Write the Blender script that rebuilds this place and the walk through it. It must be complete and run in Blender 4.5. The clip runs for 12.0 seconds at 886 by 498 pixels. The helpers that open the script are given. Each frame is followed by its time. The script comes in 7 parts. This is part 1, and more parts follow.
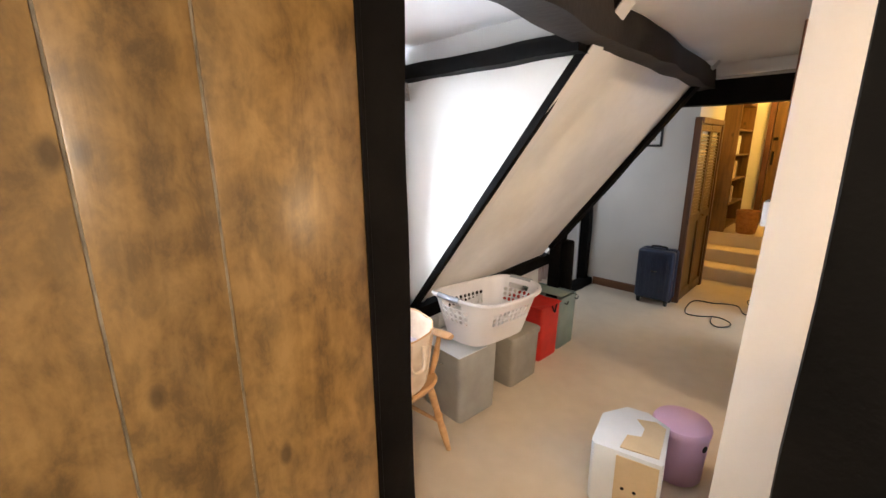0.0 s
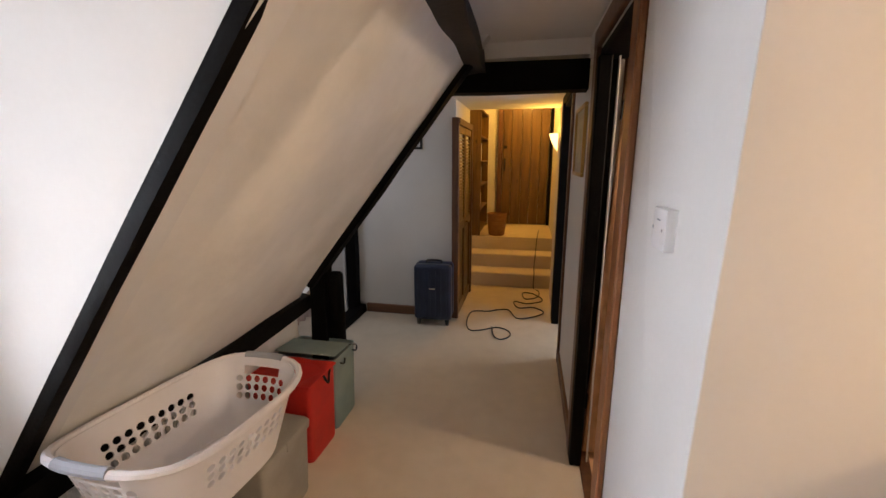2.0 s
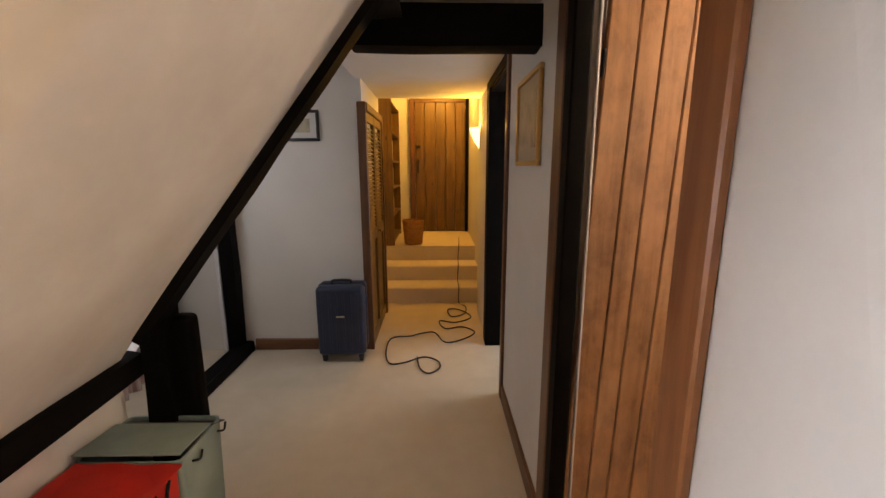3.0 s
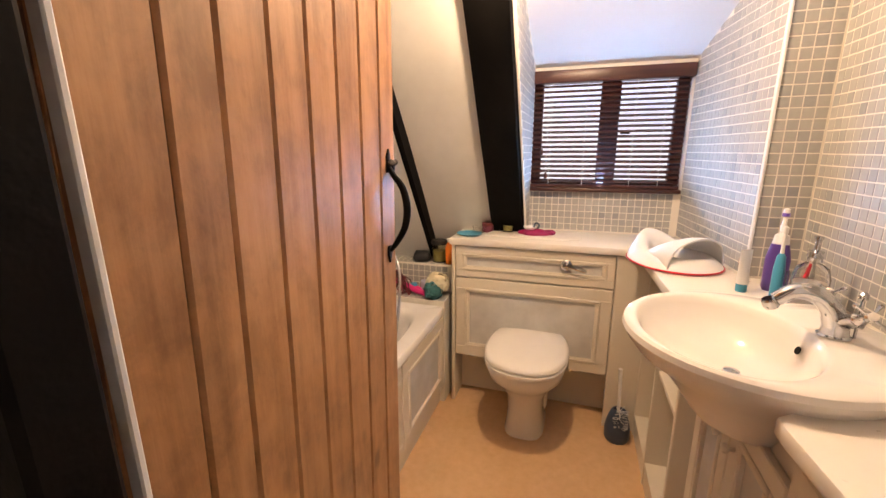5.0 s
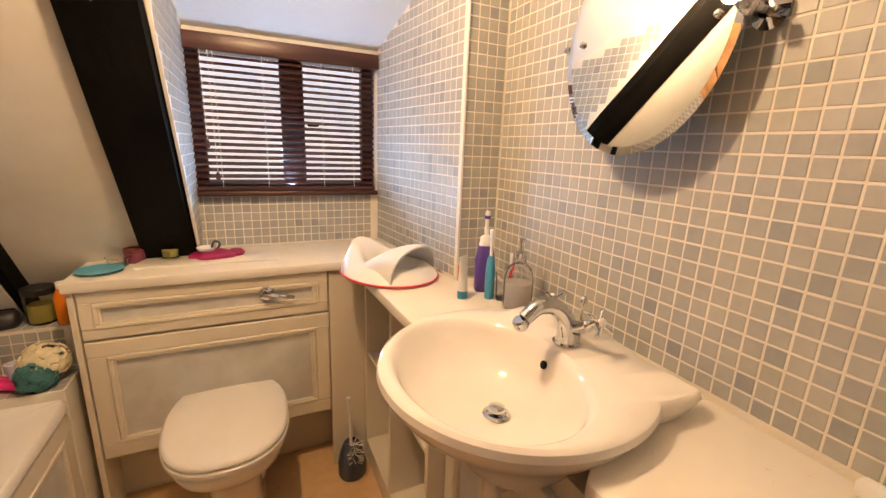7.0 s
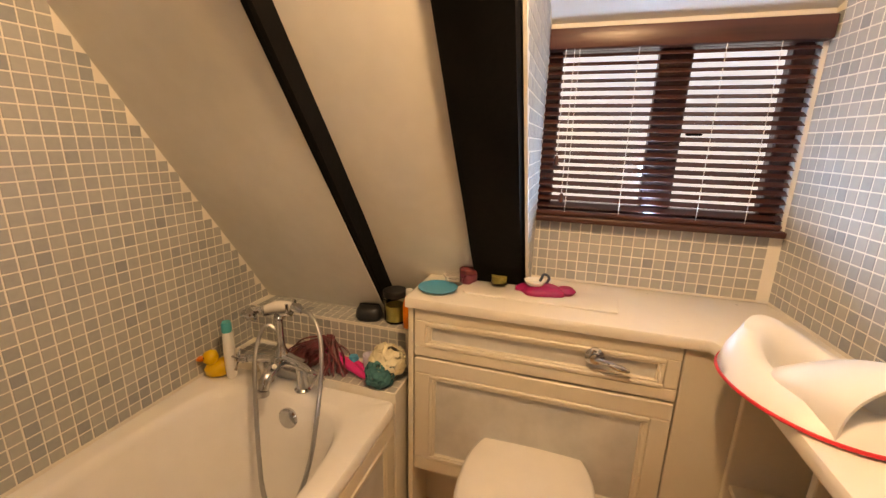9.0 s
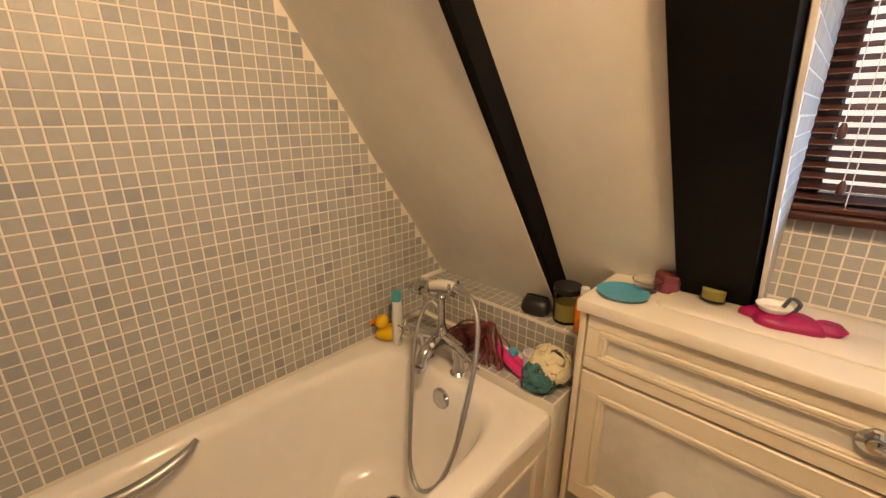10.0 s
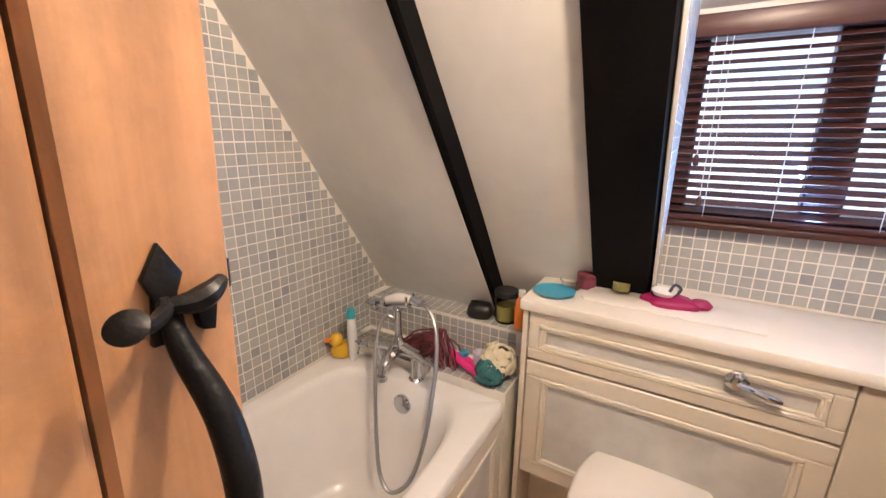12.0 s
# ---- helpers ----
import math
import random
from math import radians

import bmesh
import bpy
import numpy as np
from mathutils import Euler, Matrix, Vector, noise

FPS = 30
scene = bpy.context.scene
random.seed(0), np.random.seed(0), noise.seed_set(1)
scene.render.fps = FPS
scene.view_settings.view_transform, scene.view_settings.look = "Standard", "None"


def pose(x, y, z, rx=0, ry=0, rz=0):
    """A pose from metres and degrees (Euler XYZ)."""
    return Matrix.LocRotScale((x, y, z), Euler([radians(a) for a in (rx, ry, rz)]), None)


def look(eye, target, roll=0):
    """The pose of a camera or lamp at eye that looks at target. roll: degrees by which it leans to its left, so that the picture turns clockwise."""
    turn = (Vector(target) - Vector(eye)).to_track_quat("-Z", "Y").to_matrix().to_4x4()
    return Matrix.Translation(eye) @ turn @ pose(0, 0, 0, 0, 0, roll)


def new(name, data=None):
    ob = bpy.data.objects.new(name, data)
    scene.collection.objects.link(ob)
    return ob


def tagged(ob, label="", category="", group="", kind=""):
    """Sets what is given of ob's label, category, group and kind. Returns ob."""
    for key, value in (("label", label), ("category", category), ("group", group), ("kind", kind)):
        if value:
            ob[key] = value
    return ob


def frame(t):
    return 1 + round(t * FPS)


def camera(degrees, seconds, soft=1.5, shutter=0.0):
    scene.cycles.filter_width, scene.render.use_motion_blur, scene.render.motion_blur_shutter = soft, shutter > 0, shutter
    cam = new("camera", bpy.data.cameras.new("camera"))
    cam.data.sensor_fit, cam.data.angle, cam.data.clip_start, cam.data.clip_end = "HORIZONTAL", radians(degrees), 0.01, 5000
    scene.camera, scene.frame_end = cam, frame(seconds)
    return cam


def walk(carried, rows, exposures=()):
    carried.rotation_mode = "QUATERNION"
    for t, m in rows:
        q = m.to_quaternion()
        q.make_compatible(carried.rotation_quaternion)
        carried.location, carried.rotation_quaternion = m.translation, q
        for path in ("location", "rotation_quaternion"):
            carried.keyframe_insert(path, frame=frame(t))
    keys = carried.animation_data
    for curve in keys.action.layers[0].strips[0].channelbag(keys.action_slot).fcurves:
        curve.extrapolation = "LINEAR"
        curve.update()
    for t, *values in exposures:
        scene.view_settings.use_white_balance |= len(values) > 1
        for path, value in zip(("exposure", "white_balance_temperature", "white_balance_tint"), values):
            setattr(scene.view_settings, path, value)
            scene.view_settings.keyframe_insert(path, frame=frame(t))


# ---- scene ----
cam = camera(94.5, 12.0)
PATH = [
    (0, (0.438, 0.237, 1.62), (-0.93, 1.615, 1.144), -0.4),
    (0.5, (0.27, 0.411, 1.601), (-0.657, 2.124, 1.146), -0.5),
    (1, (0.147, 0.664, 1.584), (-0.534, 2.49, 1.134), -0.2),
    (1.5, (0.025, 0.876, 1.575), (-0.508, 2.747, 1.113), -0.3),
    (2, (-0.045, 1.154, 1.533), (-0.443, 3.067, 1.106), -0.1),
    (2.5, (-0.113, 1.499, 1.461), (-0.344, 3.446, 1.066), 0.0),
    (2.7, (-0.167, 1.622, 1.447), (-0.311, 3.578, 1.057), 0.0),
    (4.3, (-0.176, 2.583, 1.382), (1.107, 4.053, 0.943), -1.5),
    (4.5, (-0.115, 2.632, 1.367), (1.379, 3.881, 0.911), -1.2),
    (5, (0.087, 2.731, 1.326), (1.936, 3.332, 0.858), -0.3),
    (5.5, (0.246, 2.721, 1.325), (2.182, 2.657, 0.824), 0.6),
    (6, (0.334, 2.754, 1.328), (2.15, 2.103, 0.801), 1.4),
    (6.5, (0.381, 2.784, 1.318), (2.089, 1.882, 0.802), 2.3),
    (6.7, (0.416, 2.786, 1.323), (2.13, 1.885, 0.823), 2.4),
    (8.5, (0.84, 2.769, 1.368), (2.768, 2.998, 0.891), 1.6),
    (9, (0.901, 2.852, 1.367), (2.746, 3.432, 0.86), 1.3),
    (9.5, (0.988, 2.904, 1.362), (2.642, 3.879, 0.801), 0.9),
    (10, (1.062, 2.902, 1.35), (2.434, 4.216, 0.724), -0.0),
    (10.5, (1.088, 2.904, 1.336), (2.237, 4.407, 0.685), -1.1),
    (11, (1.076, 2.9, 1.334), (2.228, 4.409, 0.705), -1.5),
    (11.5, (1.003, 2.905, 1.347), (2.413, 4.2, 0.769), -0.6),
    (12, (0.869, 2.924, 1.383), (2.525, 3.908, 0.846), 0.4),
]
walk(cam, [(t, look(eye, target, roll)) for t, eye, target, roll in PATH],
     exposures=[(0.0, 0.55, 6200, 12), (0.5, 0.52, 6300, 14), (0.8, 0.45, 6000, 15), (1.5, -0.05, 5700, 15), (2.0, -0.08, 6600, 17), (2.5, 0.0, 7300, 18), (4.5, 0.6, 7000, 20), (5.2, 0.35, 7300, 19), (6.0, 0.2, 7600, 18), (6.5, 0.2, 8000, 18), (8.5, 0.1, 9600, 16), (9.0, 0.2, 9600, 18), (9.5, 0.35, 10200, 16), (10.0, 0.3, 9000, 15), (10.5, 0.35, 6600, 18), (11.0, 0.6, 5800, 15), (11.5, 0.72, 5100, 13), (12.0, 0.65, 5900, 16)])

# ---------------------------------------------------------------- light
world = bpy.data.worlds.new("sky")
world.use_nodes = True
scene.world = world
wn = world.node_tree
sky = wn.nodes.new("ShaderNodeTexSky")
sky.sky_type = "NISHITA"
sky.sun_disc = False
sky.sun_elevation, sky.sun_rotation = radians(38), radians(200)
wn.links.new(sky.outputs["Color"], wn.nodes["Background"].inputs["Color"])
wn.nodes["Background"].inputs["Strength"].default_value = 0.14

sun = new("sun", bpy.data.lights.new("sun", "SUN"))
sun.data.energy, sun.data.angle, sun.data.color = 1.0, radians(10), (1.0, 0.96, 0.9)
sun.matrix_world = look((0, 0, 0), (0.25, -0.9, -0.75))


def lamp(name, kind, place, power, colour, size=0.1, target=None, size_y=None):
    ob = new(name, bpy.data.lights.new(name, kind))
    ob.data.energy, ob.data.color = power, colour
    if kind == "AREA":
        ob.data.size = size
        if size_y:
            ob.data.shape, ob.data.size_y = "RECTANGLE", size_y
    else:
        ob.data.shadow_soft_size = size
    ob.matrix_world = look(place, target) if target else Matrix.Translation(place)
    return ob


DAY = (0.80, 0.90, 1.0)
WARM = (1.0, 0.62, 0.27)
SOFT = (1.0, 0.76, 0.50)
lamp("daylight_dormer_west", "AREA", (-2.12, 1.38, 1.45), 46, DAY, 0.85, (0, 1.45, 0.85), 1.0)
lamp("daylight_dormer_far", "AREA", (-1.95, 4.15, 1.9), 5, DAY, 0.5, (-1.0, 4.3, 0.0), 0.5)
lamp("daylight_bathroom", "AREA", (2.305, 2.62, 1.152), 10, (0.26, 0.54, 1.0), 0.03, (2.12, 2.62, 1.50), 0.66)
lamp("passage_bulb", "POINT", (0.19, 5.9, 1.80), 20, (1.0, 0.54, 0.09), 0.05)
# added warm fill without a fixture, lifts the end door and landing
lamp("upper_landing_fill", "POINT", (-0.1, 7.1, 2.45), 26, (1.0, 0.54, 0.09), 0.08)
lamp("stair_bulb", "POINT", (1.25, 1.38, 1.55), 21, (1.0, 0.66, 0.34), 0.09)
# added fill lamp behind the camera, brightens the plank door and near carpet
lamp("start_room_fill", "POINT", (1.25, -0.55, 2.05), 64, (1.0, 0.84, 0.62), 0.09)
lamp("bathroom_bulb", "POINT", (1.27, 2.86, 1.99), 35, SOFT, 0.035)
lamp("side_room_daylight", "AREA", (1.5, 4.5, 1.2), 9, DAY, 0.8, (0, 4.5, 1.0), 1.2)

# ---------------------------------------------------------------- materials


class Nodes:
    """A node material being put together."""

    def __init__(self, name, rough=0.6, metal=0.0):
        self.m = bpy.data.materials.new(name)
        self.m.use_nodes = True
        self.t = self.m.node_tree
        self.b = self.t.nodes["Principled BSDF"]
        self.b.inputs["Roughness"].default_value = rough
        self.b.inputs["Metallic"].default_value = metal

    def add(self, kind, **inputs):
        n = self.t.nodes.new(kind)
        for k, v in inputs.items():
            n.inputs[k.replace("_", " ")].default_value = v
        return n

    def link(self, a, b):
        self.t.links.new(a, b)

    def coords(self, scale=(1, 1, 1), local=False):
        c = self.t.nodes.new("ShaderNodeTexCoord")
        m = self.t.nodes.new("ShaderNodeMapping")
        m.inputs["Scale"].default_value = scale
        if local:
            self.link(c.outputs["Object"], m.inputs["Vector"])
        else:
            g = self.t.nodes.new("ShaderNodeNewGeometry")
            self.link(g.outputs["Position"], m.inputs["Vector"])
        return m.outputs["Vector"]

    def noise(self, vec, scale, detail=4.0, rough=0.55, warp=0.0):
        n = self.add("ShaderNodeTexNoise", Scale=scale, Detail=detail, Roughness=rough, Distortion=warp)
        self.link(vec, n.inputs["Vector"])
        return n.outputs["Fac"]

    def ramp(self, fac, stops):
        r = self.t.nodes.new("ShaderNodeValToRGB")
        while len(r.color_ramp.elements) < len(stops):
            r.color_ramp.elements.new(0.5)
        for e, (p, c) in zip(r.color_ramp.elements, stops):
            e.position, e.color = p, (*c, 1)
        self.link(fac, r.inputs["Fac"])
        return r.outputs["Color"]

    def mix(self, fac, a, b, kind="MIX"):
        n = self.t.nodes.new("ShaderNodeMix")
        n.data_type, n.blend_type = "RGBA", kind
        for sock, v in ((n.inputs[0], fac), (n.inputs[6], a), (n.inputs[7], b)):
            if isinstance(v, (int, float)):
                sock.default_value = v
            elif isinstance(v, tuple):
                sock.default_value = (*v, 1)
            else:
                self.link(v, sock)
        return n.outputs[2]

    def colour(self, c):
        if isinstance(c, tuple):
            self.b.inputs["Base Color"].default_value = (*c, 1)
        else:
            self.link(c, self.b.inputs["Base Color"])

    def bump(self, height, strength=0.3, distance=0.01):
        n = self.add("ShaderNodeBump", Strength=strength, Distance=distance)
        self.link(height, n.inputs["Height"])
        self.link(n.outputs["Normal"], self.b.inputs["Normal"])

    def rough(self, fac, low, high):
        r = self.t.nodes.new("ShaderNodeMapRange")
        r.inputs["To Min"].default_value, r.inputs["To Max"].default_value = low, high
        self.link(fac, r.inputs["Value"])
        self.link(r.outputs["Result"], self.b.inputs["Roughness"])


def mottled(name, low, high, rough=0.6, scale=6.0, bump=0.1, fine=120.0, metal=0.0, stretch=(1, 1, 1), local=False):
    """Two colours mixed at two scales, with a fine relief."""
    n = Nodes(name, rough, metal)
    v = n.coords(stretch, local)
    big, small = n.noise(v, scale, 3), n.noise(v, fine, 3)
    c = n.ramp(big, [(0.32, low), (0.68, high)])
    n.colour(n.mix(0.16, c, n.ramp(small, [(0.3, low), (0.7, high)])))
    if bump:
        n.bump(small, bump, 0.004)
    n.rough(big, rough * 0.88, min(1.0, rough * 1.12))
    return n.m


def plain(name, colour, rough=0.45, metal=0.0):
    """A thing of one plain colour, with a little uneven gloss."""
    n = Nodes(name, rough, metal)
    v = n.coords()
    k = n.noise(v, 14.0, 3)
    dark = tuple(c * 0.965 for c in colour)
    n.colour(n.ramp(k, [(0.3, dark), (0.65, colour)]))
    n.rough(n.noise(v, 45.0, 4), rough * 0.8, min(1.0, rough * 1.2))
    return n.m


def wood(name, low, mid, high, rough=0.45, axis=2, knots=True, scale=1.0, blotchy=0.35, ripple=0.0):
    """Timber with its grain along one axis of the piece, knots, and a tone of its own for each piece."""
    n = Nodes(name, rough)
    s = [22.0 * scale] * 3
    s[axis] = 1.6 * scale
    oi = n.t.nodes.new("ShaderNodeObjectInfo")
    g = n.t.nodes.new("ShaderNodeNewGeometry")
    sh = n.t.nodes.new("ShaderNodeVectorMath")
    sh.operation = "MULTIPLY_ADD"
    n.link(oi.outputs["Random"], sh.inputs[0])
    sh.inputs[1].default_value = (7.3, 3.1, 5.7)
    n.link(g.outputs["Position"], sh.inputs[2])
    mp = n.t.nodes.new("ShaderNodeMapping")
    mp.inputs["Scale"].default_value = s
    n.link(sh.outputs["Vector"], mp.inputs["Vector"])
    grain = n.noise(mp.outputs["Vector"], 1.0, 5, 0.6, 0.6)
    fine = n.noise(mp.outputs["Vector"], 5.0, 3, 0.6)
    blotch = n.noise(sh.outputs["Vector"], 4.5, 3)
    c = n.ramp(grain, [(0.36, low), (0.5, mid), (0.64, high)])
    c = n.mix(blotchy, c, n.ramp(blotch, [(0.3, low), (0.7, high)]))
    if ripple:
        rp = n.t.nodes.new("ShaderNodeMapping")
        rp.inputs["Scale"].default_value = [1.0 if i != axis else 0.6 for i in range(3)]
        n.link(sh.outputs["Vector"], rp.inputs["Vector"])
        c = n.mix(ripple, c, n.ramp(n.noise(rp.outputs["Vector"], 15.0, 7, 0.68, 0.25), [(0.38, tuple(v * 0.35 for v in low)), (0.52, mid), (0.66, high)]))
    if knots:
        vo = n.add("ShaderNodeTexVoronoi", Scale=7.0)
        k = n.t.nodes.new("ShaderNodeMapping")
        ks = [1.0] * 3
        ks[axis] = 0.55
        k.inputs["Scale"].default_value = ks
        n.link(sh.outputs["Vector"], k.inputs["Vector"])
        n.link(k.outputs["Vector"], vo.inputs["Vector"])
        spot = n.ramp(vo.outputs["Distance"], [(0.06, (1, 1, 1)), (0.13, (0, 0, 0))])
        bw = n.t.nodes.new("ShaderNodeRGBToBW")
        n.link(spot, bw.inputs["Color"])
        half = n.t.nodes.new("ShaderNodeMath")
        half.operation = "MULTIPLY"
        half.inputs[1].default_value = 0.7
        n.link(bw.outputs["Val"], half.inputs[0])
        c = n.mix(half.outputs["Value"], c, tuple(v * 0.4 for v in low))
    n.colour(c)
    n.rough(fine, rough * 0.8, min(1, rough * 1.25))
    n.bump(fine, 0.18, 0.003)
    return n.m


M = {}
M["wall"] = mottled("white_emulsion", (0.66, 0.645, 0.62), (0.74, 0.725, 0.70), 0.85, 1.6, 0.12, 60)
M["plaster"] = mottled("uneven_white_plaster", (0.66, 0.64, 0.60), (0.79, 0.77, 0.73), 0.85, 3.0, 0.3, 22)
M["ceiling"] = mottled("white_ceiling_paint", (0.70, 0.68, 0.66), (0.78, 0.76, 0.75), 0.9, 2.0, 0.1, 80)


def carpet_material():
    n = Nodes("beige_carpet", 0.97)
    v = n.coords()
    big, mid, tuft = n.noise(v, 1.4, 3), n.noise(v, 9, 4), n.noise(v, 420, 2)
    c = n.ramp(big, [(0.3, (0.63, 0.52, 0.38)), (0.7, (0.76, 0.65, 0.505))])
    c = n.mix(0.25, c, n.ramp(mid, [(0.3, (0.53, 0.435, 0.315)), (0.7, (0.80, 0.69, 0.55))]))
    n.colour(n.mix(0.3, c, n.ramp(tuft, [(0.3, (0.39, 0.31, 0.22)), (0.7, (0.79, 0.68, 0.54))])))
    n.bump(tuft, 0.5, 0.006)
    return n.m


M["carpet"] = carpet_material()
M["black_beam"] = mottled("black_painted_timber", (0.0022, 0.0019, 0.0018), (0.006, 0.005, 0.0045), 0.66, 7, 0.35, 40)
M["black_beam"].node_tree.nodes["Principled BSDF"].inputs["Specular IOR Level"].default_value = 0.08
M["dark_beam"] = mottled("dark_brown_timber", (0.005, 0.0035, 0.003), (0.020, 0.014, 0.010), 0.6, 6, 0.5, 35)
M["pine_door"] = wood("waxed_pine", (0.21, 0.095, 0.036), (0.40, 0.20, 0.088), (0.54, 0.30, 0.15), 0.42, 2, True, 0.7, 0.35, 0.28)
M["old_door"] = wood("old_varnished_planks", (0.055, 0.028, 0.008), (0.20, 0.112, 0.034), (0.33, 0.198, 0.070), 0.30, 2, True, 0.42, 0.42, 0.42)
M["end_door"] = wood("dark_oak_planks", (0.07, 0.034, 0.008), (0.14, 0.072, 0.018), (0.19, 0.102, 0.026), 0.4, 2)
M["brown_trim"] = wood("brown_stained_trim", (0.07, 0.026, 0.012), (0.12, 0.048, 0.022), (0.16, 0.07, 0.032), 0.4, 2)
M["trim_y"] = wood("brown_stained_skirting", (0.09, 0.035, 0.014), (0.15, 0.062, 0.026), (0.2, 0.09, 0.04), 0.4, 1, False)
M["trim_x"] = wood("brown_stained_board", (0.09, 0.035, 0.014), (0.15, 0.062, 0.026), (0.2, 0.09, 0.04), 0.4, 0, False)
M["newel"] = wood("stained_newel_wood", (0.17, 0.055, 0.018), (0.27, 0.1, 0.035), (0.34, 0.14, 0.05), 0.35, 2)
M["chair_wood"] = wood("pale_varnished_beech", (0.44, 0.23, 0.09), (0.60, 0.35, 0.16), (0.68, 0.42, 0.21), 0.32, 1, False)
M["mahogany"] = wood("dark_mahogany_window", (0.03, 0.009, 0.007), (0.06, 0.018, 0.013), (0.085, 0.028, 0.02), 0.35, 1, False)
M["sill_wood"] = wood("red_brown_window_wood", (0.22, 0.075, 0.03), (0.33, 0.13, 0.06), (0.42, 0.19, 0.09), 0.35, 1, False)
M["white_plastic"] = plain("white_plastic", (0.78, 0.78, 0.78), 0.35)
M["ceramic"] = plain("white_glazed_ceramic", (0.80, 0.77, 0.73), 0.08)
M["acrylic"] = plain("white_bath_acrylic", (0.80, 0.78, 0.76), 0.12)
M["worktop"] = plain("white_worktop", (0.80, 0.76, 0.70), 0.3)
M["cream"] = mottled("cream_painted_doors", (0.66, 0.60, 0.50), (0.74, 0.68, 0.58), 0.4, 3, 0.06, 90)
M["panel"] = mottled("grey_white_brushed_panel", (0.50, 0.49, 0.47), (0.64, 0.63, 0.61), 0.5, 9, 0.1, 60)
M["chrome"] = mottled("chrome", (0.52, 0.53, 0.55), (0.62, 0.63, 0.65), 0.09, 20, 0, 60, 1.0)
M["hose"] = plain("brushed_steel_hose", (0.42, 0.42, 0.43), 0.36, 1.0)
M["iron"] = mottled("black_forged_iron", (0.003, 0.003, 0.003), (0.009, 0.0085, 0.0085), 0.38, 25, 0.5, 70)
M["iron"].node_tree.nodes["Principled BSDF"].inputs["Specular IOR Level"].default_value = 0.14
M["grout"] = mottled("pale_grout", (0.72, 0.68, 0.61), (0.82, 0.78, 0.71), 0.85, 9, 0.2, 200)


def vinyl_material():
    n = Nodes("tan_vinyl_floor", 0.38)
    v = n.coords()
    a, b = n.noise(v, 3.5, 4), n.noise(v, 30, 4)
    c = n.ramp(a, [(0.3, (0.60, 0.37, 0.19)), (0.7, (0.72, 0.47, 0.27))])
    n.colour(n.mix(0.25, c, n.ramp(b, [(0.3, (0.54, 0.32, 0.16)), (0.7, (0.78, 0.54, 0.33))])))
    n.rough(b, 0.3, 0.5)
    n.bump(b, 0.05, 0.002)
    return n.m


M["vinyl"] = vinyl_material()


def tile_material(name, per_island):
    n = Nodes(name, 0.24)
    v = n.coords()
    if per_island:
        rnd = n.t.nodes.new("ShaderNodeNewGeometry").outputs["Random Per Island"]
    else:
        rnd = n.t.nodes.new("ShaderNodeObjectInfo").outputs["Random"]
    c = n.ramp(rnd, [(0.0, (0.22, 0.24, 0.26)), (0.05, (0.26, 0.28, 0.295)), (0.14, (0.33, 0.335, 0.335)),
                     (0.6, (0.375, 0.372, 0.355)), (1.0, (0.42, 0.415, 0.395))])
    k = n.noise(v, 55, 4)
    n.colour(n.mix(0.3, c, n.ramp(k, [(0.3, (0.30, 0.305, 0.30)), (0.7, (0.44, 0.435, 0.41))])))
    n.rough(k, 0.34, 0.52)
    return n.m


M["tile"] = tile_material("grey_glass_mosaic", False)
M["tiles"] = tile_material("grey_glass_mosaic_field", True)


def glass(name, colour=(1, 1, 1), rough=0.02, ior=1.45):
    n = Nodes(name, rough)
    n.b.inputs["Transmission Weight"].default_value = 1.0
    n.b.inputs["IOR"].default_value = ior
    n.colour(colour)
    return n.m


M["glass"] = glass("clear_glass")


def glow(name, colour, strength):
    n = Nodes(name, 0.5)
    n.colour(tuple(c * 0.8 for c in colour))
    n.b.inputs["Emission Color"].default_value = (*colour, 1)
    n.b.inputs["Emission Strength"].default_value = strength
    return n.m


M["lamp_glass"] = glow("lit_lamp_glass", (1.0, 0.66, 0.26), 3.2)
M["daylight"] = glow("overcast_daylight", (0.86, 0.94, 1.0), 2.6)
M["mirror"] = mottled("silvered_mirror", (0.86, 0.88, 0.88), (0.88, 0.90, 0.90), 0.012, 3, 0, 60, 1.0)

# ---------------------------------------------------------------- mesh helpers


def box(x0, x1, y0, y1, z0, z1, bevel=0.0, bm=None, seg=1):
    bm = bm or bmesh.new()
    vs = bmesh.ops.create_cube(bm, size=1.0)["verts"]
    for v in vs:
        v.co = Vector(((x0 + x1) / 2 + v.co.x * (x1 - x0), (y0 + y1) / 2 + v.co.y * (y1 - y0), (z0 + z1) / 2 + v.co.z * (z1 - z0)))
    if bevel:
        es = list({e for v in vs for e in v.link_edges})
        bmesh.ops.bevel(bm, geom=es, offset=bevel, segments=seg, affect="EDGES", profile=0.5)
    return bm


def turn(bm, m):
    bm.transform(m)
    return bm


